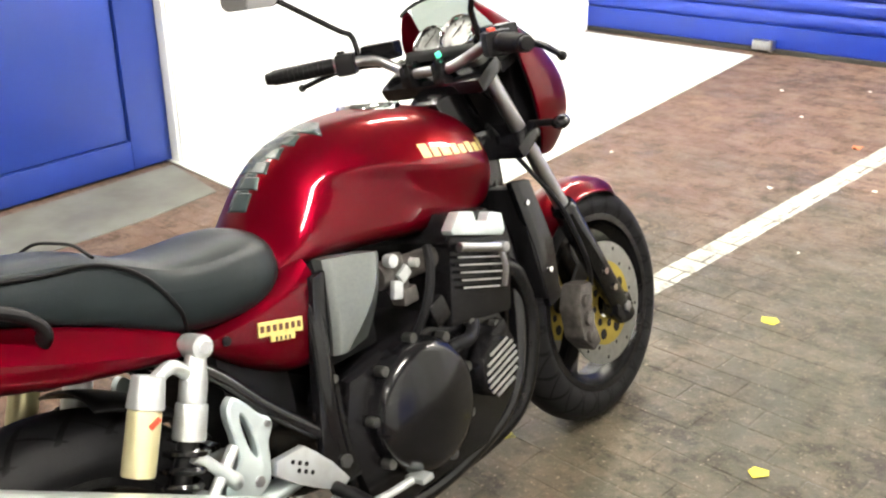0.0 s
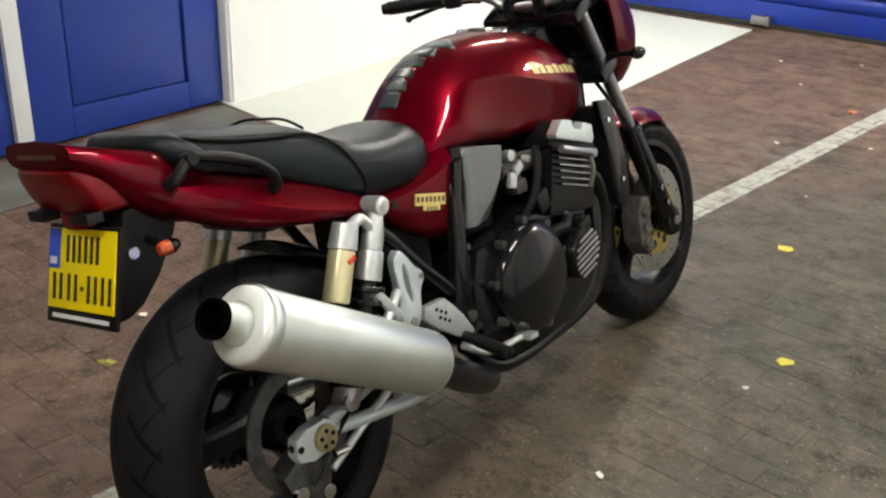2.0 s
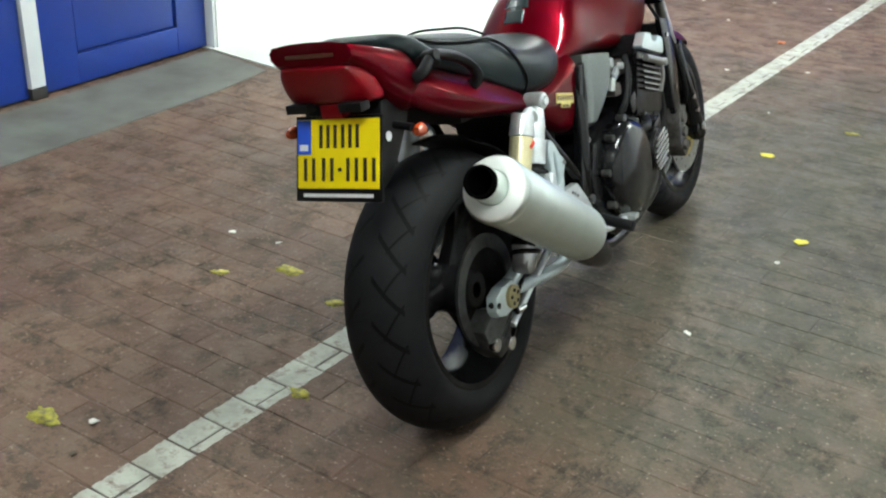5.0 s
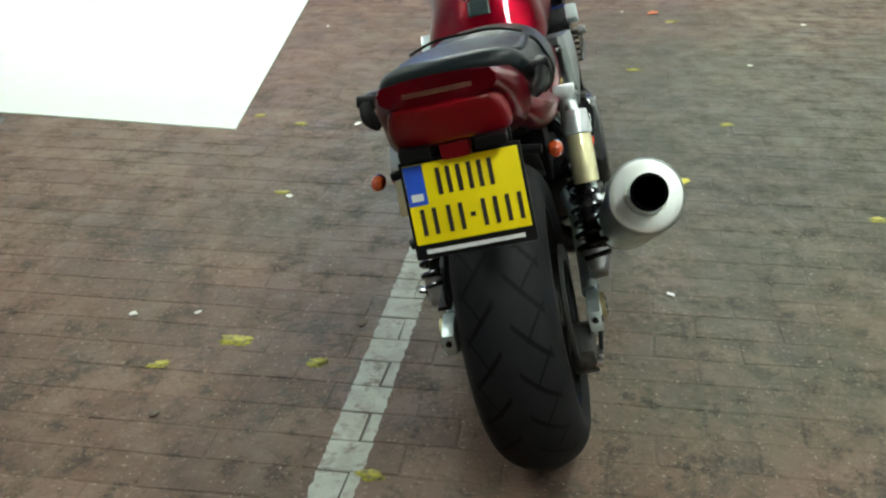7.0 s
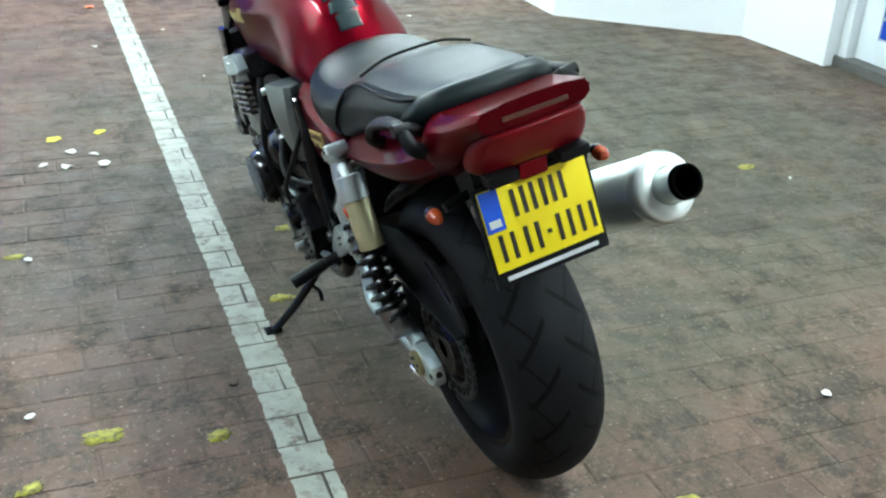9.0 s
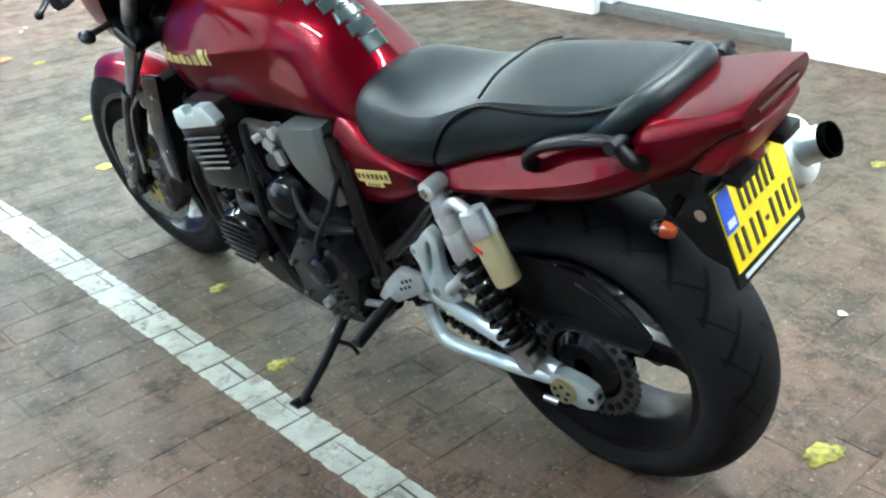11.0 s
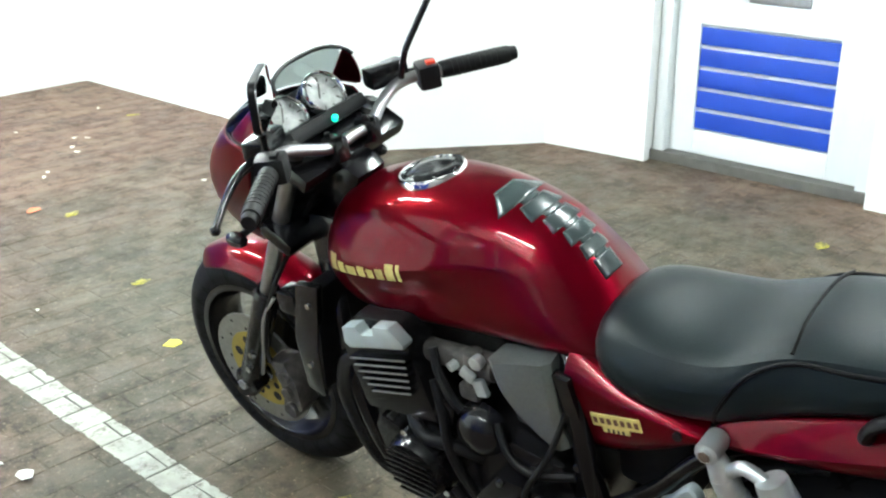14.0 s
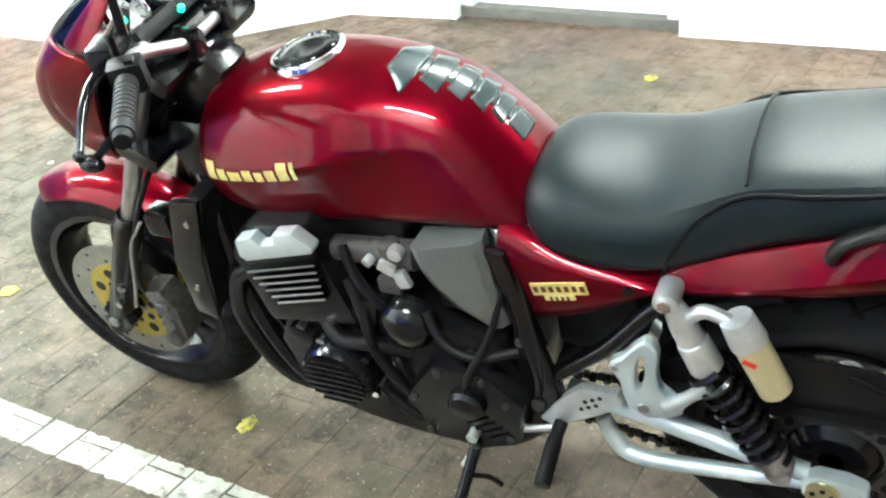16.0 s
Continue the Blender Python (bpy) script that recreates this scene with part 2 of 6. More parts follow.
M_CHAIN = make_material("greasy_chain", (0.03, 0.027, 0.023), 0.4, metal=0.7, noise_scale=90, noise_mix=0.5)
M_GREEN = glow("green_lamp", (0.02, 0.62, 0.36), 1.3)
M_PAD = make_material("tank_pad_vinyl", (0.020, 0.029, 0.030), 0.24, coat=0.2, noise_scale=50, noise_mix=0.3, dark=(0.031, 0.043, 0.043), bump=0.12, bump_scale=300, spec=0.16)
M_SOOT = make_material("soot", (0.002, 0.002, 0.002), 0.9, noise_scale=50, noise_mix=0.3, spec=0.0)
M_EMBLEMDULL = make_material("dull_gold_print", (0.10, 0.032, 0.012), 0.4, noise_scale=300, noise_mix=0.8, dark=(0.04, 0.006, 0.006))
M_CASTDARK = make_material("dark_casting", (0.13, 0.13, 0.125), 0.42, metal=0.9, noise_scale=45, noise_mix=0.6, dark=(0.03, 0.03, 0.03), bump=0.3, bump_scale=200)
M_DIRTY = make_material("dirty_grey_casting", (0.085, 0.076, 0.070), 0.6, metal=0.3, noise_scale=60, noise_mix=0.7, dark=(0.012, 0.011, 0.010), bump=0.4, bump_scale=180)
M_FINEDGE = make_material("machined_edge", (0.50, 0.50, 0.49), 0.4, metal=0.9, noise_scale=40, noise_mix=0.4)


def screen_material():
    """Thin smoked acrylic: clear and tinted, with a weak gloss."""
    mat = bpy.data.materials.new("smoked_screen")
    mat.use_nodes = True
    nt = mat.node_tree
    nt.nodes.remove(nt.nodes["Principled BSDF"])
    clear = nt.nodes.new("ShaderNodeBsdfTransparent")
    clear.inputs[0].default_value = (0.25, 0.285, 0.27, 1)
    gloss = nt.nodes.new("ShaderNodeBsdfGlossy")
    gloss.inputs["Roughness"].default_value = 0.05
    mix = nt.nodes.new("ShaderNodeMixShader")
    mix.inputs[0].default_value = 0.05
    nt.links.new(clear.outputs[0], mix.inputs[1])
    nt.links.new(gloss.outputs[0], mix.inputs[2])
    nt.links.new(mix.outputs[0], nt.nodes["Material Output"].inputs[0])
    return mat


M_SCREEN = screen_material()


def tyre_material(name, count, lean):
    """Rubber with slanting tread grooves across the crown; the coordinates are those of the wheel."""
    mat = make_material(name, (0.008, 0.008, 0.0092), 0.6, noise_scale=20, noise_mix=0.5, dark=(0.0135, 0.013, 0.0135), bump=0.2, bump_scale=300, spec=0.09)
    nt = mat.node_tree
    b = nt.nodes["Principled BSDF"]

    def math_node(op, a, c=None):
        n = nt.nodes.new("ShaderNodeMath")
        n.operation = op
        for i, v in enumerate((a, c)):
            if v is None:
                continue
            if isinstance(v, (int, float)):
                n.inputs[i].default_value = v
            else:
                nt.links.new(v, n.inputs[i])
        return n.outputs[0]

    tc = nt.nodes.new("ShaderNodeTexCoord")
    sep = nt.nodes.new("ShaderNodeSeparateXYZ")
    nt.links.new(tc.outputs["Object"], sep.inputs[0])
    turn = math_node("ARCTAN2", sep.outputs[1], sep.outputs[2])
    ax = math_node("ABSOLUTE", sep.outputs[0])
    sgn = math_node("MULTIPLY", math_node("SIGN", sep.outputs[0]), 0.25)
    wave = math_node("FRACT", math_node("ADD", math_node("ADD", math_node("MULTIPLY", turn, count / (2 * math.pi)), math_node("MULTIPLY", ax, lean)), math_node("ADD", sgn, 10.0)))
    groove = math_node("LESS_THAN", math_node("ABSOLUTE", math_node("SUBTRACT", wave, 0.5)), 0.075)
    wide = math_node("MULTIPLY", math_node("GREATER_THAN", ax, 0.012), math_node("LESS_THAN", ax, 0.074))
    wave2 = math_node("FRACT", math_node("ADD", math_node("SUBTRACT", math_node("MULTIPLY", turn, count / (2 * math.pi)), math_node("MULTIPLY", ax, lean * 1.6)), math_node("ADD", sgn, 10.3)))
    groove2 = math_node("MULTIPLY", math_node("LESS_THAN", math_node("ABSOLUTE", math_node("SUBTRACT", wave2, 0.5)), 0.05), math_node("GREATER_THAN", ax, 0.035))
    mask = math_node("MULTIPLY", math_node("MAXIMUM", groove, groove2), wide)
    bp = nt.nodes.new("ShaderNodeBump")
    bp.inputs["Strength"].default_value = 1.0
    bp.inputs["Distance"].default_value = 0.006
    bp.invert = True
    nt.links.new(mask, bp.inputs["Height"])
    old = b.inputs["Normal"].links[0].from_socket
    nt.links.new(old, bp.inputs["Normal"])
    nt.links.new(bp.outputs[0], b.inputs["Normal"])
    # groove shade is put into the colour too: near-black along the bumped grooves
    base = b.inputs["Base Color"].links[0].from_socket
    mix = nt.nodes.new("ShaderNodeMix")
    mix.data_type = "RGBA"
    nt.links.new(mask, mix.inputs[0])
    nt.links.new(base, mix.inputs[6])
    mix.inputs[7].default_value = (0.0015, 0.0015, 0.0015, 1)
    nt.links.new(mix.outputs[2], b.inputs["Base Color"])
    return mat


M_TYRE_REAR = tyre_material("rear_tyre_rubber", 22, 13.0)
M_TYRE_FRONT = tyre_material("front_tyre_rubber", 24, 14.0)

# the painted bay line runs slightly askew to the motorcycle
LINE_SLOPE = math.atan(0.070)
LINE_U, LINE_W = -0.4410, 0.095


def paver_material(name="clinker_paver", sandy=0.0):
    """Brown clinker pavers, dirt-stained and greyed in part, with the worn white bay line brushed over them."""
    mat = bpy.data.materials.new(name)
    mat.use_nodes = True
    nt = mat.node_tree
    b = nt.nodes["Principled BSDF"]
    geo = nt.nodes.new("ShaderNodeNewGeometry")
    info = nt.nodes.new("ShaderNodeObjectInfo")
    pos = geo.outputs["Position"]

    def noise_node(scale, detail=5, rough=0.6):
        n = nt.nodes.new("ShaderNodeTexNoise")
        n.inputs["Scale"].default_value = scale
        n.inputs["Detail"].default_value = detail
        n.inputs["Roughness"].default_value = rough
        nt.links.new(pos, n.inputs["Vector"])
        return n.outputs["Fac"]

    def math_node(op, a, c=None, d=None):
        n = nt.nodes.new("ShaderNodeMath")
        n.operation = op
        for i, v in enumerate((a, c, d)):
            if v is None:
                continue
            if isinstance(v, (int, float)):
                n.inputs[i].default_value = v
            else:
                nt.links.new(v, n.inputs[i])
        return n.outputs[0]

    def ramp(value, lo, hi, a=0.0, c=1.0):
        n = nt.nodes.new("ShaderNodeMapRange")
        n.inputs["From Min"].default_value, n.inputs["From Max"].default_value = lo, hi
        n.inputs["To Min"].default_value, n.inputs["To Max"].default_value = a, c
        nt.links.new(value, n.inputs["Value"])
        return n.outputs[0]

    def blend(fac, a, c):
        n = nt.nodes.new("ShaderNodeMix")
        n.data_type = "RGBA"
        nt.links.new(fac, n.inputs[0])
        for i, v in ((6, a), (7, c)):
            if isinstance(v, tuple):
                n.inputs[i].default_value = (*v, 1)
            else:
                nt.links.new(v, n.inputs[i])
        return n.outputs[2]

    vary = math_node("FRACT", math_node("ADD", info.outputs["Random"], geo.outputs["Random Per Island"]))
    sep = nt.nodes.new("ShaderNodeSeparateXYZ")
    nt.links.new(pos, sep.inputs[0])
    # brown bricks, greyer inside a ragged ellipse round x 1.0, y 1.75
    colour = blend(vary, (0.086, 0.056, 0.044), (0.140, 0.096, 0.076))
    across = math_node("MULTIPLY", math_node("SUBTRACT", sep.outputs[0], 1.0), 0.48)
    along = math_node("MULTIPLY", math_node("SUBTRACT", sep.outputs[1], 1.75), 0.46)
    strip = math_node("SQRT", math_node("ADD", math_node("MULTIPLY", across, across), math_node("MULTIPLY", along, along)))
    strip = math_node("ADD", strip, ramp(noise_node(1.3, 6, 0.65), 0.25, 0.75, -0.42, 0.42))
    colour = blend(ramp(strip, 0.56, 1.05, 0.9, 0.0), colour, (0.063, 0.064, 0.048))
    colour = blend(ramp(noise_node(4.2, 7, 0.78), 0.46, 0.66, 0.0, 0.65), colour, (0.165, 0.135, 0.108))
    colour = blend(ramp(noise_node(9, 8, 0.85), 0.51, 0.60, 0.0, 0.85), colour, (0.030, 0.025, 0.020))
    colour = blend(ramp(noise_node(1.9, 9, 0.85), 0.53, 0.59, 0.0, 0.85), colour, (0.036, 0.030, 0.024))
    colour = blend(ramp(noise_node(0.8, 7, 0.72), 0.50, 0.64, 0.0, 0.5), colour, (0.046, 0.039, 0.031))
    colour = blend(ramp(noise_node(30, 6, 0.8), 0.54, 0.66, 0.0, 0.55), colour, (0.18, 0.148, 0.122))
    colour = blend(ramp(noise_node(75, 3, 0.6), 0.62, 0.70, 0.0, 0.7), colour, (0.30, 0.265, 0.225))
    if sandy:
        colour = blend(ramp(noise_node(3.4, 7, 0.8), 0.53, 0.66, 0.04, sandy), colour, (0.018, 0.016, 0.012))
    # warmer, lighter tint outside the greyed strip
    tint = nt.nodes.new("ShaderNodeMix")
    tint.data_type = "RGBA"
    tint.blend_type = "MULTIPLY"
    tint.inputs[0].default_value = 1.0
    nt.links.new(colour, tint.inputs[6])
    nt.links.new(blend(ramp(math_node("ADD", math_node("MULTIPLY", strip, 0.5), noise_node(0.9, 5, 0.65)), 0.55, 1.15, 0.0, 1.0), (0.78, 0.765, 0.67), (1.02, 0.88, 0.78)), tint.inputs[7])
    colour = tint.outputs[2]
    # white line
    u = math_node("SUBTRACT", math_node("MULTIPLY", sep.outputs[0], math.cos(LINE_SLOPE)), math_node("MULTIPLY", sep.outputs[1], math.sin(LINE_SLOPE)))
    wob = ramp(noise_node(35, 4), 0.0, 1.0, -0.010, 0.010)
    off = math_node("ABSOLUTE", math_node("SUBTRACT", math_node("ADD", u, wob), LINE_U + LINE_W / 2))
    inside = math_node("LESS_THAN", off, LINE_W / 2)
    worn = ramp(noise_node(22, 6, 0.75), 0.52, 0.66, 1.0, 0.2)
    paint = math_node("MULTIPLY", inside, math_node("MULTIPLY", worn, 0.05 if sandy else 1.0))
    if sandy:
        colour = blend(math_node("MULTIPLY", inside, 0.75), colour, (0.030, 0.027, 0.021))
    white = blend(ramp(noise_node(12, 5), 0.4, 0.7), (0.41, 0.415, 0.365), (0.27, 0.27, 0.23))
    colour = blend(paint, colour, white)
    b.inputs["Specular IOR Level"].default_value = 0.18
    nt.links.new(colour, b.inputs["Base Color"])
    nt.links.new(ramp(noise_node(9, 5), 0.3, 0.7, 0.40, 0.72), b.inputs["Roughness"])
    bp = nt.nodes.new("ShaderNodeBump")
    bp.inputs["Strength"].default_value = 0.6
    bp.inputs["Distance"].default_value = 0.003
    nt.links.new(noise_node(60, 6, 0.7), bp.inputs["Height"])
    nt.links.new(bp.outputs[0], b.inputs["Normal"])
    return mat


M_PAVER = paver_material()
M_SAND = paver_material("joint_sand", 0.55)

# ---- the garage ----


def slab(name, corners, z0, z1, material, label, category, parent=None, kind="structure"):
    """A plate over a flat outline."""
    bm = bmesh.new()
    a = [bm.verts.new((x, y, z0)) for x, y in corners]
    b = [bm.verts.new((x, y, z1)) for x, y in corners]
    n = len(corners)
    bm.faces.new(a[::-1])
    bm.faces.new(b)
    for i in range(n):
        bm.faces.new((a[i], a[(i + 1) % n], b[(i + 1) % n], b[i]))
    bmesh.ops.recalc_face_normals(bm, faces=bm.faces)
    ob = part(name, bm, material, parent)
    return tagged(ob, label, category, kind=kind)


def wall(name, p, q, z0, z1, out, label, material=None):
    """A wall from p to q whose thickness goes out to the right of the line by 'out'."""
    p, q = Vector((*p, 0)), Vector((*q, 0))
    d = (q - p).normalized()
    n = Vector((d.y, -d.x, 0)) * out
    return slab(name, [p.xy, q.xy, (q + n).xy, (p + n).xy], z0, z1, material or M_WALL, label, "wall")


ground = slab("floor", [(-3.2, -5.3), (3.4, -5.3), (3.4, 6.3), (-3.2, 6.3)], -0.2, -0.0017, M_SAND, "brick-paved garage floor with dark dirt-filled joints", "floor")
# ceiling out of view, kept dark to cut bounce and deepen paint reflections
slab("ceiling", [(-3.2, -5.3), (3.4, -5.3), (3.4, 6.3), (-3.2, 6.3)], CEILING, CEILING + 0.15, M_CEIL, "unseen garage ceiling with tube lamps, dark to limit reflections", "ceiling")
slab("floor_paint", [(-2.66, 2.095), (-1.165, 1.865), (-1.43, 5.62), (-2.72, 5.68)], -0.02, 0.004, M_PATCH, "bright white painted patch on the paved floor", "floor marking")

M_APRON = make_material("smooth_concrete", (0.128, 0.130, 0.112), 0.75, noise_scale=5, noise_mix=0.9, dark=(0.070, 0.067, 0.056), bump=0.3, bump_scale=70)
slab("door_apron", [(-2.56, -3.0), (-2.10, -3.0), (-2.08, 1.55), (-2.12, 1.95), (-2.56, 2.06)], -0.02, 0.0035, M_APRON, "smooth grey concrete strip before the blue doors", "floor strip")

# west side: blue double door and a white wall
XW = -2.56
wall("wall_west_1", (XW, 2.12), (XW - 0.18, 5.9), -0.02, CEILING, -0.2, "bare white plastered garage wall with small scuffs")
# added wall out of view; its grey limits bounce on the motorcycle
wall("wall_west_2", (XW, -5.2), (XW, -0.05), -0.02, CEILING, -0.2, "unseen grey wall beyond the blue doors, added to cut bounce", M_UNSEENWALL)
wall("wall_west_3", (XW, -0.05), (XW, 2.12), 2.25, CEILING, -0.2, "white wall strip above the blue doors")


def door_leaf(name, y0, y1, label):
    """A framed leaf with a sunk lower panel and a window above."""
    x = XW - 0.075
    thing = empty(name, label, "door", Matrix.Translation((x, 0, 0)), kind="structure")
    stile, sill, rail, head = 0.2, 0.14, 0.86, 1.0
    bm = bmesh.new()
    add_box(bm, (-0.02, (y0 + y1) / 2, rail / 2 + 0.008), (0.03, y1 - y0 - 0.01, rail), 0.002)
    part("panel", bm, M_BLUE, thing)
    for a, c, z0, z1 in ((y0, y0 + stile, 0.01, 2.22), (y1 - stile, y1, 0.01, 2.22), (y0 + stile, y1 - stile, 0.01, sill), (y0 + stile, y1 - stile, rail, head), (y0 + stile, y1 - stile, 2.02, 2.22)):
        bm = bmesh.new()
        add_box(bm, (0.0, (a + c) / 2, (z0 + z1) / 2), (0.036, c - a - 0.001, z1 - z0 - 0.001), 0.003)
        part("frame", bm, M_BLUE, thing)
    bm = bmesh.new()
    add_box(bm, (-0.006, (y0 + y1) / 2, 0.495), (0.026, y1 - y0 - 2 * stile - 0.025, 0.695), 0.004)
    part("panel", bm, M_BLUE, thing)
    bm = bmesh.new()
    add_box(bm, (-0.008, (y0 + y1) / 2, 1.51), (0.012, y1 - y0 - 2 * stile, 1.02), 0.001)
    part("pane", bm, M_GLASS, thing, "window pane with its pale reflection painted in")
    return thing


door_leaf("door_1", 1.085, 2.10, "blue painted door with a sunk panel and window")
door_leaf("door_2", -0.04, 1.005, "blue painted door leaf beside a pale post")
bm = bmesh.new()
add_box(bm, (XW - 0.06, 1.045, 1.15), (0.05, 0.075, 2.2), 0.004)
post = tagged(part("door_post", bm, M_GREYWHITE), "pale grey painted post between two blue doors", "door post", kind="structure")
bm = bmesh.new()
add_box(bm, (XW - 0.06, 1.045, 0.025), (0.055, 0.08, 0.05), 0.004)
part("post_foot", bm, M_RUBBERSTRIP, post, "dark metal foot")
bm = bmesh.new()
add_box(bm, (XW - 0.09, 2.112, 1.12), (0.16, 0.018, 2.26), 0.003)
tagged(part("trim_door", bm, M_GREYWHITE), "pale grey door jamb beside the blue door", "door jamb", kind="structure")

# north side: blue roller shutter, then white wall
YN = 5.78
SHUT0, SHUT1 = -2.80, 1.25
wall("wall_north", (SHUT1, YN), (2.6, YN), -0.02, CEILING, -0.2, "white plastered end wall beside the shutter")
wall("wall_north_2", (-2.8, YN), (SHUT1, YN), 2.55, CEILING, -0.2, "white wall above the blue roller shutter")
shutter = empty("roller_shutter", "closed blue steel roller shutter with horizontal slats", "roller shutter", Matrix.Translation((0, YN, 0)), kind="structure")
SLAT = 0.098
prof = [(0.0, 0.0), (-0.012, 0.008), (-0.02, 0.03), (-0.018, 0.06), (-0.008, 0.088), (0.004, 0.096), (0.012, 0.09), (0.012, 0.0)]
bm = bmesh.new()
add_loft(bm, [[(x, y, z) for y, z in prof] for x in (SHUT0, SHUT1)])
first = part("slat", bm, M_BLUE2, shutter)
first.location = (0, 0.0, 0.17)
for i in range(1, 25):
    ob = bpy.data.objects.new("slat", first.data)
    scene.collection.objects.link(ob)
    ob.parent = shutter
    ob.location = (0, 0.0, 0.17 + i * SLAT)
bm = bmesh.new()
add_box(bm, ((SHUT0 + SHUT1) / 2, -0.004, 0.1), (SHUT1 - SHUT0, 0.03, 0.138), 0.006)
part("bottom_rail", bm, M_BLUE2, shutter, "plain blue bottom rail")
bm = bmesh.new()
add_box(bm, ((SHUT0 + SHUT1) / 2, 0.0, 0.013), (SHUT1 - SHUT0, 0.05, 0.034), 0.006)
part("rubber_seal", bm, M_RUBBERSTRIP, shutter, "dark rubber seal on the floor")
bm = bmesh.new()
add_box(bm, (-1.42, -0.04, 0.05), (0.14, 0.05, 0.06), 0.008)
add_rod(bm, (-1.36, -0.075, 0.02), (-1.36, -0.075, 0.09), 0.014)
part("latch", bm, M_STEEL, shutter, "dull steel floor latch")

# east side: slanting white wall with a door in a recess
EAST = [(2.19, 5.8), (2.06, 3.27), (2.80, 2.61), (2.825, 2.05)]
for i, (p, q) in enumerate(zip(EAST, EAST[1:])):
    wall(f"wall_east_{i + 1}", p, q, -0.02, CEILING, -0.25, "white plastered wall with a splayed corner")
wall("wall_east_4", (2.78, 0.985), (2.7555, -0.55), -0.02, CEILING, -0.25, "white plastered wall beside the panelled door")
# added stretch out of view, white to fill the mirror and bounce light
wall("wall_east_6", (2.7555, -0.55), (2.68, -5.2), -0.02, CEILING, -0.25, "unseen white wall, added to brighten the mirror and the rear")
wall("wall_east_5", (2.825, 2.05), (2.78, 0.985), 2.12, CEILING, -0.25, "white wall strip above the panelled door")
# added end wall out of view, grey so rear reflections stay dark
wall("wall_south", (2.9, -5.1), (-2.8, -5.1), -0.02, CEILING, -0.2, "unseen grey end wall, added to close the room and cut bounce", M_UNSEENWALL)

EDGE = math.atan2(2.825 - 2.78, 2.05 - 0.985)
door = empty("door_3", "white door with a blue slatted lower panel", "door", pose(2.905, 1.0, 0, 0, 0, -math.degrees(EDGE)), kind="structure")
bm = bmesh.new()
for y0, y1, z0, z1 in ((0.06, 0.21, 0.05, 2.06), (0.865, 0.985, 0.05, 2.06), (0.21, 0.865, 0.05, 0.165), (0.21, 0.865, 0.66, 0.95), (0.21, 0.865, 1.9, 2.06)):
    bm = bmesh.new()
    add_box(bm, (0.02, (y0 + y1) / 2, (z0 + z1) / 2), (0.04, y1 - y0 - 0.001, z1 - z0 - 0.001), 0.002)
    part("frame", bm, M_GREYWHITE, door)
for i in range(5):
    bm = bmesh.new()
    add_box(bm, (0.012, 0.5375, 0.213 + i * 0.0985), (0.014, 0.65, 0.079), 0.003)
    part("slat", bm, M_BLUE3, door, "blue painted slat")
bm = bmesh.new()
add_box(bm, (0.028, 0.5375, 0.413), (0.012, 0.66, 0.5), 0.001)
part("backing", bm, M_GREYWHITE, door)
bm = bmesh.new()
add_box(bm, (0.022, 0.5375, 1.43), (0.012, 0.66, 0.94), 0.001)
part("pane", bm, M_GLASS, door, "window pane painted pale like a reflection")
bm = bmesh.new()
add_box(bm, (-0.002, 0.50, 0.80), (0.012, 0.28, 0.045), 0.004)
part("letter_slot", bm, M_STEEL, door, "dark metal letter slot")
for y0, y1 in ((0.0, 0.055), (0.99, 1.045)):
    bm = bmesh.new()
    add_box(bm, (0.0, (y0 + y1) / 2, 1.06), (0.10, y1 - y0, 2.1), 0.004)
    part("jamb", bm, M_GREYWHITE, door)
bm = bmesh.new()
add_box(bm, (0.0, 0.52, 0.02), (0.13, 1.08, 0.055), 0.008)
part("threshold", bm, M_STONE, door, "dark weathered stone threshold")
slab("wall_recess", [(3.0, 0.9), (3.2, 0.9), (3.2, 2.2), (3.0, 2.2)], -0.02, 2.2, M_WALL, "white wall behind the panelled door", "wall")

# lamps: tubes in open housings
def tube_lamp(x, y, tubes=(-0.055, 0.055), length=1.2):
    thing = empty("tube_lamp", "unseen twin fluorescent tube lamp in a white housing" if len(tubes) > 1 else "single fluorescent tube lamp in a white housing", "lamp", Matrix.Translation((x, y, CEILING - 0.03)), group="ceiling tube lamps")
    bm = bmesh.new()
    add_prism(bm, [(-length / 2 - 0.03, -0.03), (length / 2 + 0.03, -0.03), (length / 2 + 0.03, 0.03), (-length / 2 - 0.03, 0.03)], -0.09, 0.09, 0.006)
    part("housing", bm, M_FIXTURE, thing)
    for dx in tubes:
        bm = bmesh.new()
        add_rod(bm, (dx, -length / 2, -0.055), (dx, length / 2, -0.055), 0.018, segs=10)
        part("tube", bm, M_TUBE, thing, "glowing white tube")
    return thing


# the last twin lamp is an added rear fill, with no known source
for lx, ly in ((-0.8, 3.3), (-1.2, 5.0), (1.1, 0.45), (1.4, 4.8), (1.0, -2.2)):
    tube_lamp(lx, ly)
tube_lamp(-2.2, 0.5, (0.0,))

# ---- the motorcycle: x to its right, y ahead, z up, leaning on its side stand ----
LEAN = 13.0
bike = empty("motorcycle", "dark candy-red naked motorcycle leaning on its side stand", "motorcycle", pose(0.035, -0.02, 0.0, 0, -LEAN, 0))
REAR, FRONT = Vector((0.004, 0.030, 0.316)), Vector((0, 1.473, 0.300))
SIDES = (-1, 1)


def mirrored(points, s):
    return [(x * s, y, z) for x, y, z in points]


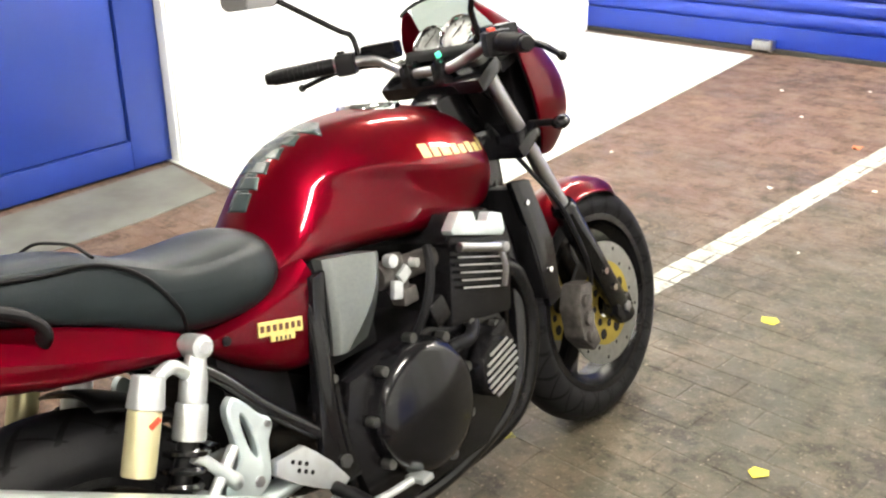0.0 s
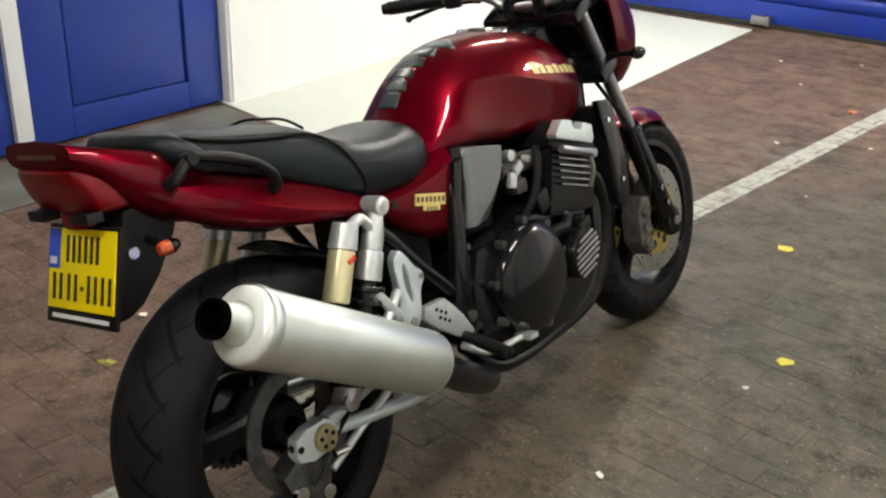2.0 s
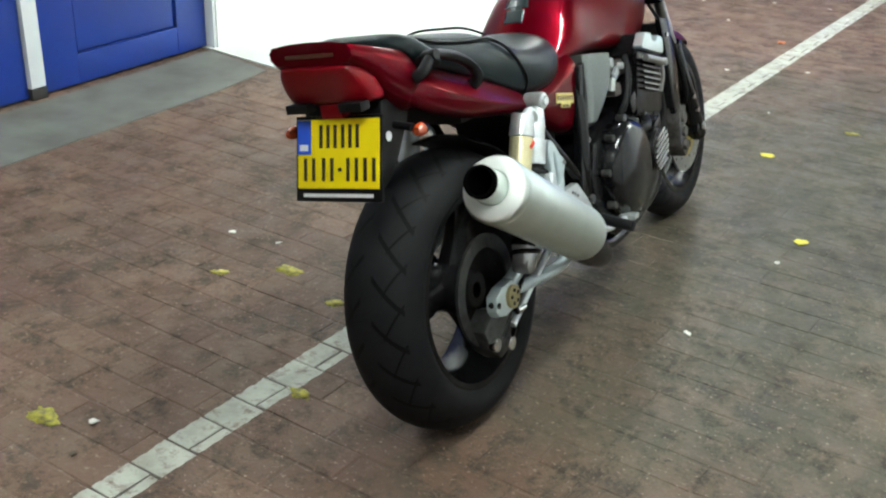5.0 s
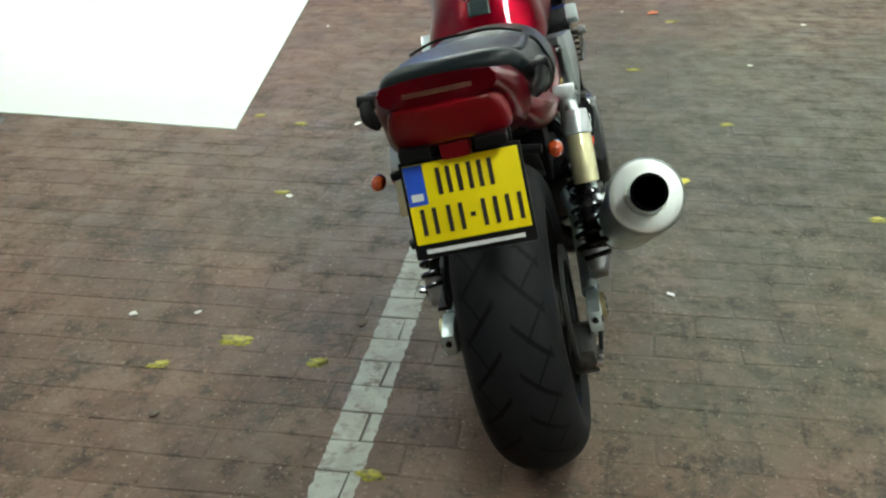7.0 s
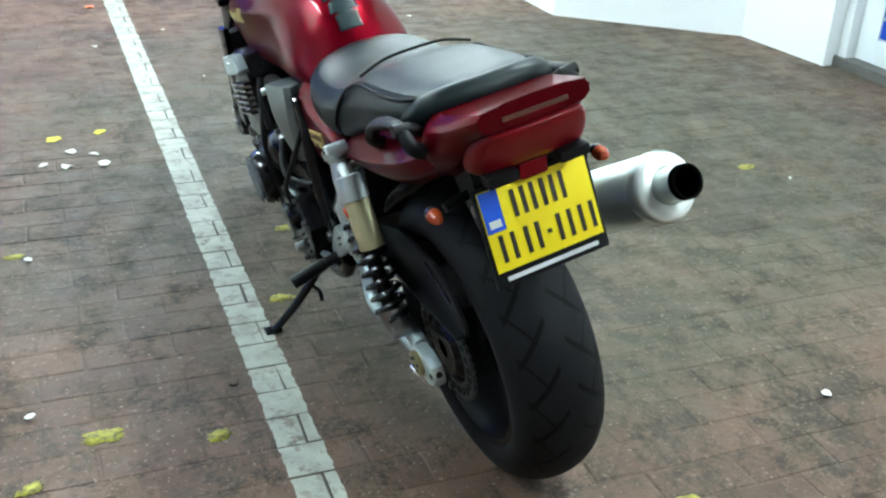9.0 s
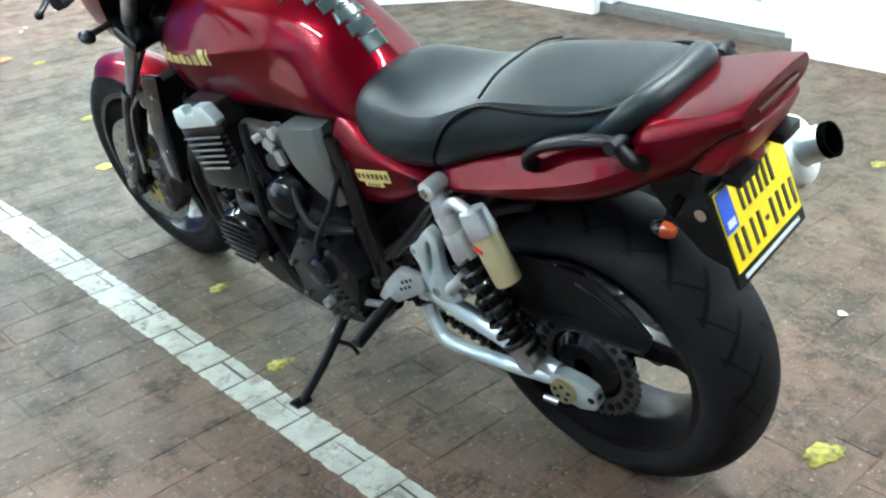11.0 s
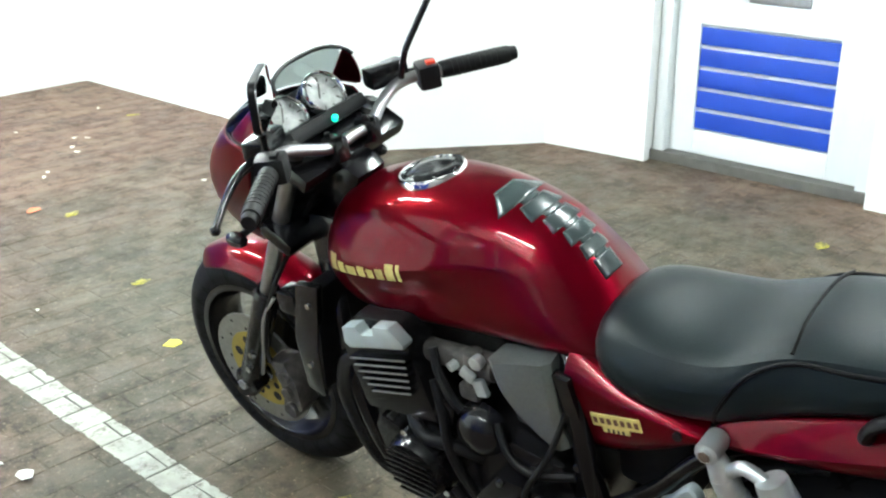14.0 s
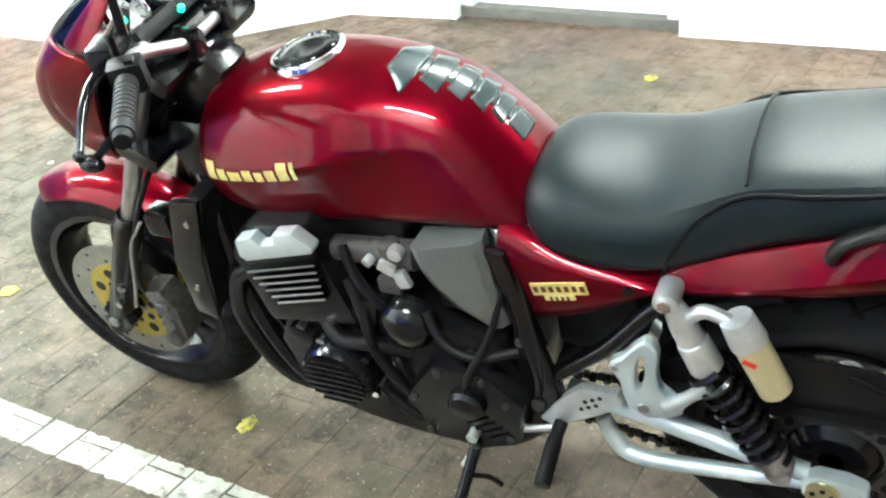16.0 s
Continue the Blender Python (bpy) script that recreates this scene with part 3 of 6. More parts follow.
def wheel(name, centre, radius, width, rim_r, tyre_mat, hub_w, hub_r, label, first=20):
    w = part_empty(name, centre, label)
    prof = []
    hw = width / 2
    bead = rim_r - 0.004
    for a in range(0, 181, 12):
        t = radians(a)
        x = hw * math.cos(t)
        r = rim_r + 0.022 + (radius - rim_r - 0.022) * (math.sin(t) ** 1.0 if a not in (0, 180) else 0)
        prof.append((x, r))
    prof = [(hw * 0.80, bead)] + prof + [(-hw * 0.80, bead)]
    bm = bmesh.new()
    add_lathe(bm, prof, 96)
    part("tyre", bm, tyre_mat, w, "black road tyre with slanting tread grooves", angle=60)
    rw = hw * 0.80
    bm = bmesh.new()
    add_lathe(bm, [(rw, rim_r + 0.008), (rw + 0.006, rim_r + 0.006), (rw + 0.006, rim_r - 0.010), (rw - 0.012, rim_r - 0.016), (rw * 0.45, rim_r - 0.034), (-rw * 0.45, rim_r - 0.034), (-rw + 0.012, rim_r - 0.016), (-rw - 0.006, rim_r - 0.010), (-rw - 0.006, rim_r + 0.006), (-rw, rim_r + 0.008)], 72)
    part("rim", bm, M_ENGINE, w, "gloss black cast rim", angle=50)
    bm = bmesh.new()
    add_lathe(bm, [(hub_w, 0.018), (hub_w, hub_r * 0.7), (hub_w * 0.6, hub_r), (-hub_w * 0.6, hub_r), (-hub_w, hub_r * 0.7), (-hub_w, 0.018)], 32)
    part("hub", bm, M_ENGINE, w)
    for k in range(3):
        a = radians(120 * k + first)
        bm = bmesh.new()
        rot = Matrix.Rotation(a, 4, "X")
        rings = []
        for r, half, th in ((hub_r * 0.75, 0.030, 0.026), (hub_r + 0.02, 0.026, 0.022), ((hub_r + rim_r) / 2, 0.024, 0.018), (rim_r - 0.045, 0.034, 0.020), (rim_r - 0.022, 0.052, 0.026)):
            ring = [(th, -half * 0.7, r), (th, half * 0.7, r), (th * 0.6, half, r), (-th * 0.6, half, r), (-th, half * 0.7, r), (-th, -half * 0.7, r), (-th * 0.6, -half, r), (th * 0.6, -half, r)]
            rings.append([rot @ Vector(p) for p in ring])
        add_loft(bm, rings)
        part("spoke", bm, M_ENGINE, w)
    return w


def part_empty(name, centre, label=""):
    ob = new(name)
    ob.parent = bike
    ob.location = centre
    if label:
        ob["label"] = label
    return ob


rear_wheel = wheel("rear_wheel", REAR, 0.314, 0.186, 0.216, M_TYRE_REAR, 0.075, 0.055, "wide rear wheel with a black cast rim", 88)
front_wheel = wheel("front_wheel", FRONT, 0.298, 0.120, 0.216, M_TYRE_FRONT, 0.055, 0.045, "front wheel with a black three-spoke rim")


def disc(parent, x, r_out, r_in, carrier, holes, label):
    bm = bmesh.new()
    add_lathe(bm, [(x - 0.003, r_in), (x - 0.003, r_out), (x + 0.003, r_out), (x + 0.003, r_in)], 64, closed=True)
    part("brake_disc", bm, M_DISC if carrier else M_CASTDARK, parent, label)
    if carrier:
        side = 0.0045 * math.copysign(1, x)
        bm = bmesh.new()
        add_lathe(bm, [(x - 0.004, 0.036), (x - 0.004, r_in + 0.006), (x + 0.004, r_in + 0.006), (x + 0.004, 0.036)], 48, closed=True)
        plate_part = part("disc_carrier", bm, carrier, parent, "gold drilled brake disc carrier")
        for k in range(16):
            a = 2 * math.pi * k / 16
            rr, size = (0.078, 0.0135) if k % 2 else (0.053, 0.0095)
            bm = bmesh.new()
            add_rod(bm, (x - side, rr * math.cos(a), rr * math.sin(a)), (x + side, rr * math.cos(a), rr * math.sin(a)), size, segs=12)
            part("carrier_hole", bm, M_PLASTIC, parent)
    if holes:
        for k in range(18):
            a = 2 * math.pi * k / 18
            bm = bmesh.new()
            rr = (r_in + r_out) / 2 + 0.012 * (1 if k % 2 else -1)
            add_rod(bm, (x - 0.0035, rr * math.cos(a), rr * math.sin(a)), (x + 0.0035, rr * math.cos(a), rr * math.sin(a)), 0.0045, segs=8)
            part("disc_hole", bm, M_PLASTIC, parent)


for s in SIDES:
    disc(front_wheel, s * 0.068, 0.152, 0.098, M_GOLD, True, "steel front brake disc")
disc(rear_wheel, 0.098, 0.125, 0.095, None, False, "steel rear brake disc")

# rear sprocket and chain on the left
bm = bmesh.new()
teeth = []
for k in range(88):
    a = 2 * math.pi * k / 88
    r = 0.117 if k % 2 else 0.109
    teeth.append((r * math.cos(a), r * math.sin(a)))
inner = [(0.078 * math.cos(2 * math.pi * k / 88), 0.078 * math.sin(2 * math.pi * k / 88)) for k in range(88)]
xa, xb = -0.104, -0.097
rings = [[bm.verts.new((x, y, z)) for y, z in o] for x, o in ((xa, inner), (xa, teeth), (xb, teeth), (xb, inner))]
for i in range(4):
    a, b = rings[i], rings[(i + 1) % 4]
    for k in range(88):
        bm.faces.new((a[k], a[(k + 1) % 88], b[(k + 1) % 88], b[k]))
bmesh.ops.recalc_face_normals(bm, faces=bm.faces)
sprocket = part("sprocket", bm, M_CASTDARK, rear_wheel, "toothed steel rear sprocket")
for k in range(24):
    a = 2 * math.pi * k / 24
    bm = bmesh.new()
    add_rod(bm, (-0.106, 0.096 * math.cos(a), 0.096 * math.sin(a)), (-0.095, 0.096 * math.cos(a), 0.096 * math.sin(a)), 0.0082, segs=8)
    part("sprocket_hole", bm, M_PLASTIC, rear_wheel)
bm = bmesh.new()
add_lathe(bm, [(-0.112, 0.02), (-0.112, 0.055), (-0.095, 0.075), (-0.06, 0.08), (-0.05, 0.05)], 40)
part("sprocket_carrier", bm, M_GLOSS, rear_wheel)


def chain_run(y0, z0, y1, z1):
    n = int(math.hypot(y1 - y0, z1 - z0) / 0.0125)
    bm = bmesh.new()
    ang = math.atan2(z1 - z0, y1 - y0)
    for k in range(n):
        t = (k + 0.5) / n
        add_box(bm, (-0.1005 + (0.004 if k % 2 else 0), y0 + (y1 - y0) * t, z0 + (z1 - z0) * t), (0.014 if k % 2 else 0.018, 0.0135, 0.013), 0.003, Matrix.Rotation(ang, 4, "X"), 1)
    return part("chain_run", bm, M_CHAIN, bike, "greasy black drive chain")


chain_run(0.03, 0.421, 0.56, 0.385)
chain_run(0.03, 0.213, 0.56, 0.305)

# swing arm: silver tubes to polished axle blocks
for s in SIDES:
    bm = bmesh.new()
    add_tube(bm, mirrored([(0.118, 0.45, 0.375), (0.132, 0.33, 0.372), (0.140, 0.18, 0.345), (0.142, 0.06, 0.322)], s), [0.021, 0.0185, 0.0175, 0.016], segs=14)
    part("swing_arm_tube", bm, M_SILVERPAINT, bike, "silver swing arm tube")
    bm = bmesh.new()
    add_tube(bm, mirrored([(0.125, 0.395, 0.33), (0.134, 0.372, 0.285), (0.140, 0.33, 0.262), (0.143, 0.18, 0.282), (0.144, 0.05, 0.305)], s), [0.0145, 0.0148, 0.0148, 0.0142, 0.0135], segs=12)
    part("swing_arm_brace", bm, M_SILVERPAINT, bike, "silver swing arm brace")
    bm = bmesh.new()
    out = [(-0.036, 0.296), (-0.028, 0.280), (0.004, 0.270), (0.044, 0.274), (0.066, 0.290), (0.068, 0.322), (0.044, 0.338), (0.0, 0.337), (-0.030, 0.326)]
    add_prism(bm, out, s * 0.134, s * 0.161, 0.008)
    block = part("axle_block", bm, M_SILVERPAINT, bike, "polished silver axle block")
    bm = bmesh.new()
    add_rod(bm, (s * 0.15, 0.034, 0.304), (s * 0.170, 0.034, 0.304), 0.026, segs=32, width=0.003)
    part("eccentric", bm, M_PALEGOLD, block, "gold chain adjuster disc")
    for k in range(5):
        a = radians(72 * k + 20)
        bm = bmesh.new()
        add_rod(bm, (s * 0.165, 0.034 + 0.015 * math.cos(a), 0.304 + 0.015 * math.sin(a)), (s * 0.1715, 0.034 + 0.015 * math.cos(a), 0.304 + 0.015 * math.sin(a)), 0.0045, segs=10)
        part("slot", bm, M_PLASTIC, block)
    bm = bmesh.new()
    add_rod(bm, (s * 0.155, -0.024, 0.306), (s * 0.1622, -0.024, 0.306), 0.007, segs=14)
    part("bolt_hole", bm, M_PLASTIC, block)
    bm = bmesh.new()
    add_rod(bm, (s * 0.1475, -0.028, 0.311), (s * 0.1475, -0.0365, 0.309), 0.0065, segs=14)
    part("bolt_hole", bm, M_PLASTIC, block)
    bm = bmesh.new()
    add_rod(bm, (s * 0.160, 0.05, 0.262), (s * 0.160, 0.085, 0.258), 0.008, 0.007)
    part("stand_bobbin", bm, M_CHROME, block, "small bright bobbin")

# rear brake on the right
bm = bmesh.new()
add_prism(bm, [(-0.055, 0.255), (-0.035, 0.20), (0.0, 0.168), (0.045, 0.175), (0.06, 0.215), (0.04, 0.27), (0.0, 0.285)], 0.085, 0.135, 0.010)
caliper = part("rear_caliper", bm, M_CASTDARK, bike, "silver rear brake caliper")
for y, z in ((-0.028, 0.215), (0.035, 0.19)):
    bm = bmesh.new()
    add_rod(bm, (0.13, y, z), (0.147, y, z), 0.015, segs=14, width=0.003)
    part("piston_boss", bm, M_CHROME, caliper)
bm = bmesh.new()
add_tube(bm, [(0.14, 0.055, 0.225), (0.145, 0.17, 0.285), (0.145, 0.29, 0.335)], 0.009, segs=10)
part("torque_rod", bm, M_ALU, bike, "silver brake torque rod")
bm = bmesh.new()
add_tube(bm, [(0.145, 0.0, 0.22), (0.155, 0.08, 0.30), (0.15, 0.2, 0.38), (0.13, 0.30, 0.45)], 0.005, segs=8)
part("brake_hose", bm, M_PLASTIC, bike)

# rear shock absorbers with gold reservoirs
for s in SIDES:
    x = s * 0.166
    shock = part_empty("shock_absorber", (0, 0, 0), "silver shock absorber with black spring and gold reservoir")
    top, mid, low = Vector((x, 0.262, 0.678)), Vector((x, 0.208, 0.548)), Vector((x, 0.098, 0.352))
    bm = bmesh.new()
    add_rod(bm, top - Vector((s * 0.026, 0, 0)), top + Vector((s * 0.018, 0, 0)), 0.019, segs=20, width=0.004)
    part("top_eye", bm, M_ALU, shock)
    bm = bmesh.new()
    add_rod(bm, top + Vector((s * 0.012, 0, 0)), top + Vector((s * 0.024, 0, 0)), 0.011, segs=6)
    part("top_bolt", bm, M_CHROME, shock)
    bm = bmesh.new()
    d = (mid - top).normalized()
    add_rod(bm, top + d * 0.012, top + d * 0.05, 0.015, 0.021, width=0.003)
    add_rod(bm, top + d * 0.05, top + d * 0.085, 0.0215, width=0.003)
    add_rod(bm, top + d * 0.085, mid, 0.0245, 0.026, width=0.004)
    part("body", bm, M_ALU, shock, "cast silver shock body")
    bm = bmesh.new()
    d2 = (low - mid).normalized()
    n1 = d2.orthogonal().normalized()
    n2 = d2.cross(n1)
    length = (low - mid).length
    pts = []
    turns = 8
    for k in range(turns * 10 + 1):
        a = 2 * math.pi * k / 10
        pts.append(mid + d2 * (length * (0.0 + 0.9 * k / (turns * 10))) + 0.030 * (math.cos(a) * n1 + math.sin(a) * n2))
    add_tube(bm, pts, 0.0062, segs=6, smooth=False)
    part("spring", bm, M_GLOSS, shock, "black coil spring")
    bm = bmesh.new()
    add_rod(bm, mid, low, 0.016)
    part("damper_rod", bm, M_PLASTIC, shock)
    bm = bmesh.new()
    add_rod(bm, low - Vector((s * 0.02, 0, 0)), low + Vector((s * 0.02, 0, 0)), 0.020, segs=18, width=0.003)
    add_rod(bm, low, low - d2 * 0.04, 0.024, 0.030)
    part("lower_eye", bm, M_STEEL, shock)
    ra, rb = Vector((x + s * 0.012, 0.166, 0.672)), Vector((x + s * 0.012, 0.107, 0.540))
    dr = (rb - ra).normalized()
    bm = bmesh.new()
    add_rod(bm, ra + dr * 0.048, rb, 0.0250, segs=28, width=0.006)
    res = part("reservoir", bm, M_RESERVOIR, shock, "pale gold gas reservoir")
    bm = bmesh.new()
    add_rod(bm, ra, ra + dr * 0.048, 0.024, 0.028, segs=28, width=0.004)
    add_tube(bm, [top + d * 0.05, (top + d * 0.03 + ra) / 2 + Vector((0, 0, 0.006)), ra + dr * 0.02], 0.011, segs=12)
    part("reservoir_cap", bm, M_ALU, shock, "silver reservoir cap")
    bm = bmesh.new()
    c = ra + dr * 0.066 + Vector((s * 0.0262, 0.002, 0.0))
    add_box(bm, c, (0.003, 0.02, 0.008), 0.001, Matrix.Rotation(0.35, 4, "X"))
    part("sticker", bm, M_REDMARK, res, "small red sticker")

# silencer and exhaust
muf = part_empty("silencer", (0, 0, 0), "large satin aluminium silencer can")
A, B = Vector((0.283, -0.188, 0.622)), Vector((0.232, 0.290, 0.350))
B = A + (B - A) * 0.93
ax = (B - A).normalized()
turn = ax.to_track_quat("X", "Z").to_matrix().to_4x4()
L = (B - A).length
bm = bmesh.new()
add_lathe(bm, [(0.012, 0.060), (0.022, 0.0645), (L - 0.012, 0.0628), (L - 0.002, 0.061), (L, 0.055), (L + 0.02, 0.045), (L + 0.03, 0.030)], 56, matrix=Matrix.Translation(A) @ turn)
part("can", bm, M_MUFFLER, muf)
bm = bmesh.new()
add_lathe(bm, [(0.004, 0.028), (-0.004, 0.036), (-0.002, 0.050), (0.002, 0.058), (0.006, 0.0618), (0.0125, 0.0628)], 56, matrix=Matrix.Translation(A) @ turn)
part("end_cap", bm, M_ENDCAP, muf, "bright pale end cap")
bm = bmesh.new()
add_lathe(bm, [(0.012, 0.0645), (0.016, 0.0662), (0.030, 0.0662), (0.034, 0.0645)], 56, matrix=Matrix.Translation(A) @ turn)
part("band", bm, M_MUFFLER, muf)
bm = bmesh.new()
add_lathe(bm, [(0.01, 0.033), (-0.004, 0.0325), (-0.046, 0.0305), (-0.050, 0.0305)], 40, matrix=Matrix.Translation(A) @ turn)
part("outlet", bm, M_MUFFLER, muf, "short outlet pipe")
bm = bmesh.new()
add_lathe(bm, [(-0.056, 0.0268), (0.0, 0.026), (0.05, 0.025), (0.05, 0.001)], 36, matrix=Matrix.Translation(A) @ turn)
part("soot_lining", bm, M_SOOT, muf, "sooty black inside of the outlet")
bm = bmesh.new()
add_lathe(bm, [(-0.046, 0.0312), (-0.060, 0.0312), (-0.060, 0.0255), (-0.046, 0.0255)], 36, closed=True, matrix=Matrix.Translation(A) @ turn)
part("outlet_rim", bm, M_SOOT, muf, "blackened outlet rim")
bm = bmesh.new()
add_box(bm, (0.19, 0.19, 0.455), (0.10, 0.05, 0.012), 0.004)
add_rod(bm, (0.19, 0.20, 0.45), (0.165, 0.28, 0.50), 0.010)
part("bracket", bm, M_ALU, muf)
bm = bmesh.new()
add_tube(bm, [tuple(B + ax * 0.01), (0.20, 0.40, 0.275), (0.15, 0.52, 0.215), (0.06, 0.62, 0.185), (0.03, 0.75, 0.18)], [0.034, 0.033, 0.034, 0.036, 0.04], segs=18)
part("link_pipe", bm, M_ENGINE, muf, "black exhaust link pipe")
for i, x in enumerate((-0.135, -0.05, 0.05, 0.135)):
    bm = bmesh.new()
    add_tube(bm, [(x, 1.00, 0.56), (x, 1.07, 0.52), (x * 0.95, 1.10, 0.40), (x * 0.85, 1.04, 0.24), (x * 0.55 + 0.02, 0.90, 0.185), (x * 0.3 + 0.03, 0.74, 0.18)], 0.021, segs=14)
    part("header_pipe", bm, M_ENGINE, muf, "black exhaust header pipe")

# engine
engine = part_empty("engine", (0, 0, 0), "black four-cylinder engine with silver-edged cooling fins")
bm = bmesh.new()
add_prism(bm, [(0.54, 0.50), (0.50, 0.40), (0.53, 0.28), (0.62, 0.225), (0.86, 0.225), (0.98, 0.30), (1.0, 0.40), (0.96, 0.49), (0.80, 0.53)], -0.165, 0.165, 0.02)
part("crankcase", bm, M_ENGINE, engine)
bm = bmesh.new()
add_prism(bm, [(0.80, 0.50), (0.985, 0.47), (1.02, 0.62), (1.00, 0.665), (0.865, 0.69), (0.84, 0.66)], -0.182, 0.182, 0.012)
part("cylinder_block", bm, M_ENGINE, engine)
tilt = Matrix.Rotation(radians(-17), 4, "X")
for k in range(6):
    z = 0.553 + 0.0140 * k
    length, mid_y = 0.112 + 0.0088 * k, 0.890 + 0.0042 * k
    for s in SIDES:
        bm = bmesh.new()
        add_box(bm, (s * 0.180, mid_y, z), (0.034, length, 0.0045), 0.0015, tilt)
        fin = part("fin", bm, M_ENGINE, engine)
        bm = bmesh.new()
        add_box(bm, (s * 0.1975, mid_y, z), (0.003, length - 0.003, 0.0030), 0.001, tilt)
        part("fin_edge", bm, M_FINEDGE, fin, "bright machined fin edge")
for s in SIDES:
    # end cap of the cam cover: a bar with two bosses and a gap between them
    frame_cap = Matrix.Translation((0, 0.905, 0.672)) @ tilt
    bm = bmesh.new()
    tmp = bmesh.new()
    add_prism(tmp, [(-0.078, -0.010), (-0.072, -0.018), (0.076, -0.018), (0.084, -0.006), (0.072, 0.026), (0.034, 0.028), (0.026, 0.010), (-0.006, 0.010), (-0.014, 0.028), (-0.056, 0.026)], s * 0.176, s * 0.203, 0.004)
    bmesh.ops.transform(tmp, matrix=frame_cap, verts=tmp.verts)
    merge(bm, tmp)
    part("cam_cover_end", bm, M_SILVERPAINT, engine, "silver cam cover end cap")
bm = bmesh.new()
add_rod(bm, (0.205, 0.838, 0.650), (0.205, 0.962, 0.612), 0.0095, width=0.003)
add_rod(bm, (0.185, 0.962, 0.612), (0.216, 0.962, 0.612), 0.011, segs=8, width=0.002)
add_tube(bm, [(0.20, 0.962, 0.606), (0.20, 0.968, 0.57), (0.19, 0.965, 0.53)], 0.006, segs=8)
part("coolant_pipe", bm, M_STEEL, engine, "dull steel coolant pipe")
bm = bmesh.new()
add_prism(bm, [(0.83, 0.655), (0.85, 0.712), (0.97, 0.690), (1.00, 0.640)], -0.178, 0.178, 0.012)
part("cam_cover", bm, M_ENGINE, engine)
# clutch and pulse covers on the right
bm = bmesh.new()
add_lathe(bm, [(0.0, 0.128), (0.035, 0.126), (0.052, 0.116), (0.060, 0.10), (0.062, 0.001)], 48, matrix=Matrix.Translation((0.155, 0.685, 0.395)))
part("clutch_cover", bm, M_GLOSS, engine, "round gloss black clutch cover")
for k in range(9):
    a = radians(40 * k + 10)
    bm = bmesh.new()
    add_rod(bm, (0.17, 0.685 + 0.131 * math.cos(a), 0.395 + 0.131 * math.sin(a)), (0.193, 0.685 + 0.131 * math.cos(a), 0.395 + 0.131 * math.sin(a)), 0.010, segs=10, width=0.002)
    part("cover_bolt", bm, M_CASTDARK, engine)
bm = bmesh.new()
add_lathe(bm, [(0.0, 0.062), (0.03, 0.060), (0.042, 0.054), (0.045, 0.001)], 40, matrix=Matrix.Translation((0.160, 0.895, 0.385)))
pulse = part("pulse_cover", bm, M_ENGINE, engine, "small round cover with bright ribs")
for k in range(7):
    h = -0.042 + 0.014 * k
    half = math.sqrt(max(0.052 ** 2 - h ** 2, 0.0001))
    bm = bmesh.new()
    add_box(bm, (0.2065, 0.895, 0.385 + h), (0.004, 2 * half, 0.006), 0.0015, Matrix.Rotation(0.25, 4, "X"))
    part("rib", bm, M_FINEDGE, pulse)
# generator cover on the left
bm = bmesh.new()
add_lathe(bm, [(0.0, 0.072), (-0.05, 0.070), (-0.066, 0.062), (-0.070, 0.001)], 40, matrix=Matrix.Translation((-0.160, 0.850, 0.395)))
gen = part("generator_cover", bm, M_GLOSS, engine, "round ribbed black generator cover")
for k in range(8):
    h = -0.049 + 0.014 * k
    half = math.sqrt(max(0.060 ** 2 - h ** 2, 0.0001))
    bm = bmesh.new()
    add_box(bm, (-0.2315, 0.850, 0.395 + h), (0.004, 2 * half, 0.006), 0.0015)
    part("rib", bm, M_ENGINE, gen)
for k in range(5):
    a = radians(72 * k)
    bm = bmesh.new()
    add_rod(bm, (-0.19, 0.850 + 0.074 * math.cos(a), 0.395 + 0.074 * math.sin(a)), (-0.206, 0.850 + 0.074 * math.cos(a), 0.395 + 0.074 * math.sin(a)), 0.008, segs=8)
    part("cover_bolt", bm, M_CHROME, gen)
bm = bmesh.new()
add_prism(bm, [(0.50, 0.40), (0.52, 0.30), (0.60, 0.26), (0.70, 0.28), (0.72, 0.38), (0.66, 0.46), (0.56, 0.46)], -0.205, -0.15, 0.016)
part("sprocket_cover", bm, M_ENGINE, engine)
bm = bmesh.new()
add_lathe(bm, [(0.0, 0.054), (-0.024, 0.050), (-0.040, 0.038), (-0.048, 0.018), (-0.05, 0.001)], 36, matrix=Matrix.Translation((-0.155, 0.705, 0.520)))
part("starter_cover", bm, M_GLOSS, engine)
# details on the sprocket cover: clutch cylinder, ribs, bolts, hoses
bm = bmesh.new()
add_lathe(bm, [(0.0, 0.034), (-0.020, 0.033), (-0.028, 0.026), (-0.030, 0.001)], 28, matrix=Matrix.Translation((-0.200, 0.600, 0.395)))
part("clutch_cylinder", bm, M_GLOSS, engine)
for k in range(4):
    bm = bmesh.new()
    add_box(bm, (-0.206, 0.555 + 0.012 * k, 0.315 + 0.010 * k), (0.006, 0.05, 0.006), 0.002, Matrix.Rotation(radians(-35), 4, "X"))
    part("cover_rib", bm, M_ENGINE, engine)
for y, z in ((0.530, 0.405), (0.535, 0.315), (0.605, 0.275), (0.690, 0.292), (0.708, 0.372), (0.650, 0.448), (0.568, 0.448)):
    bm = bmesh.new()
    add_rod(bm, (-0.20, y, z), (-0.211, y, z), 0.007, segs=6, width=0.001)
    part("cover_bolt", bm, M_CASTDARK, engine)
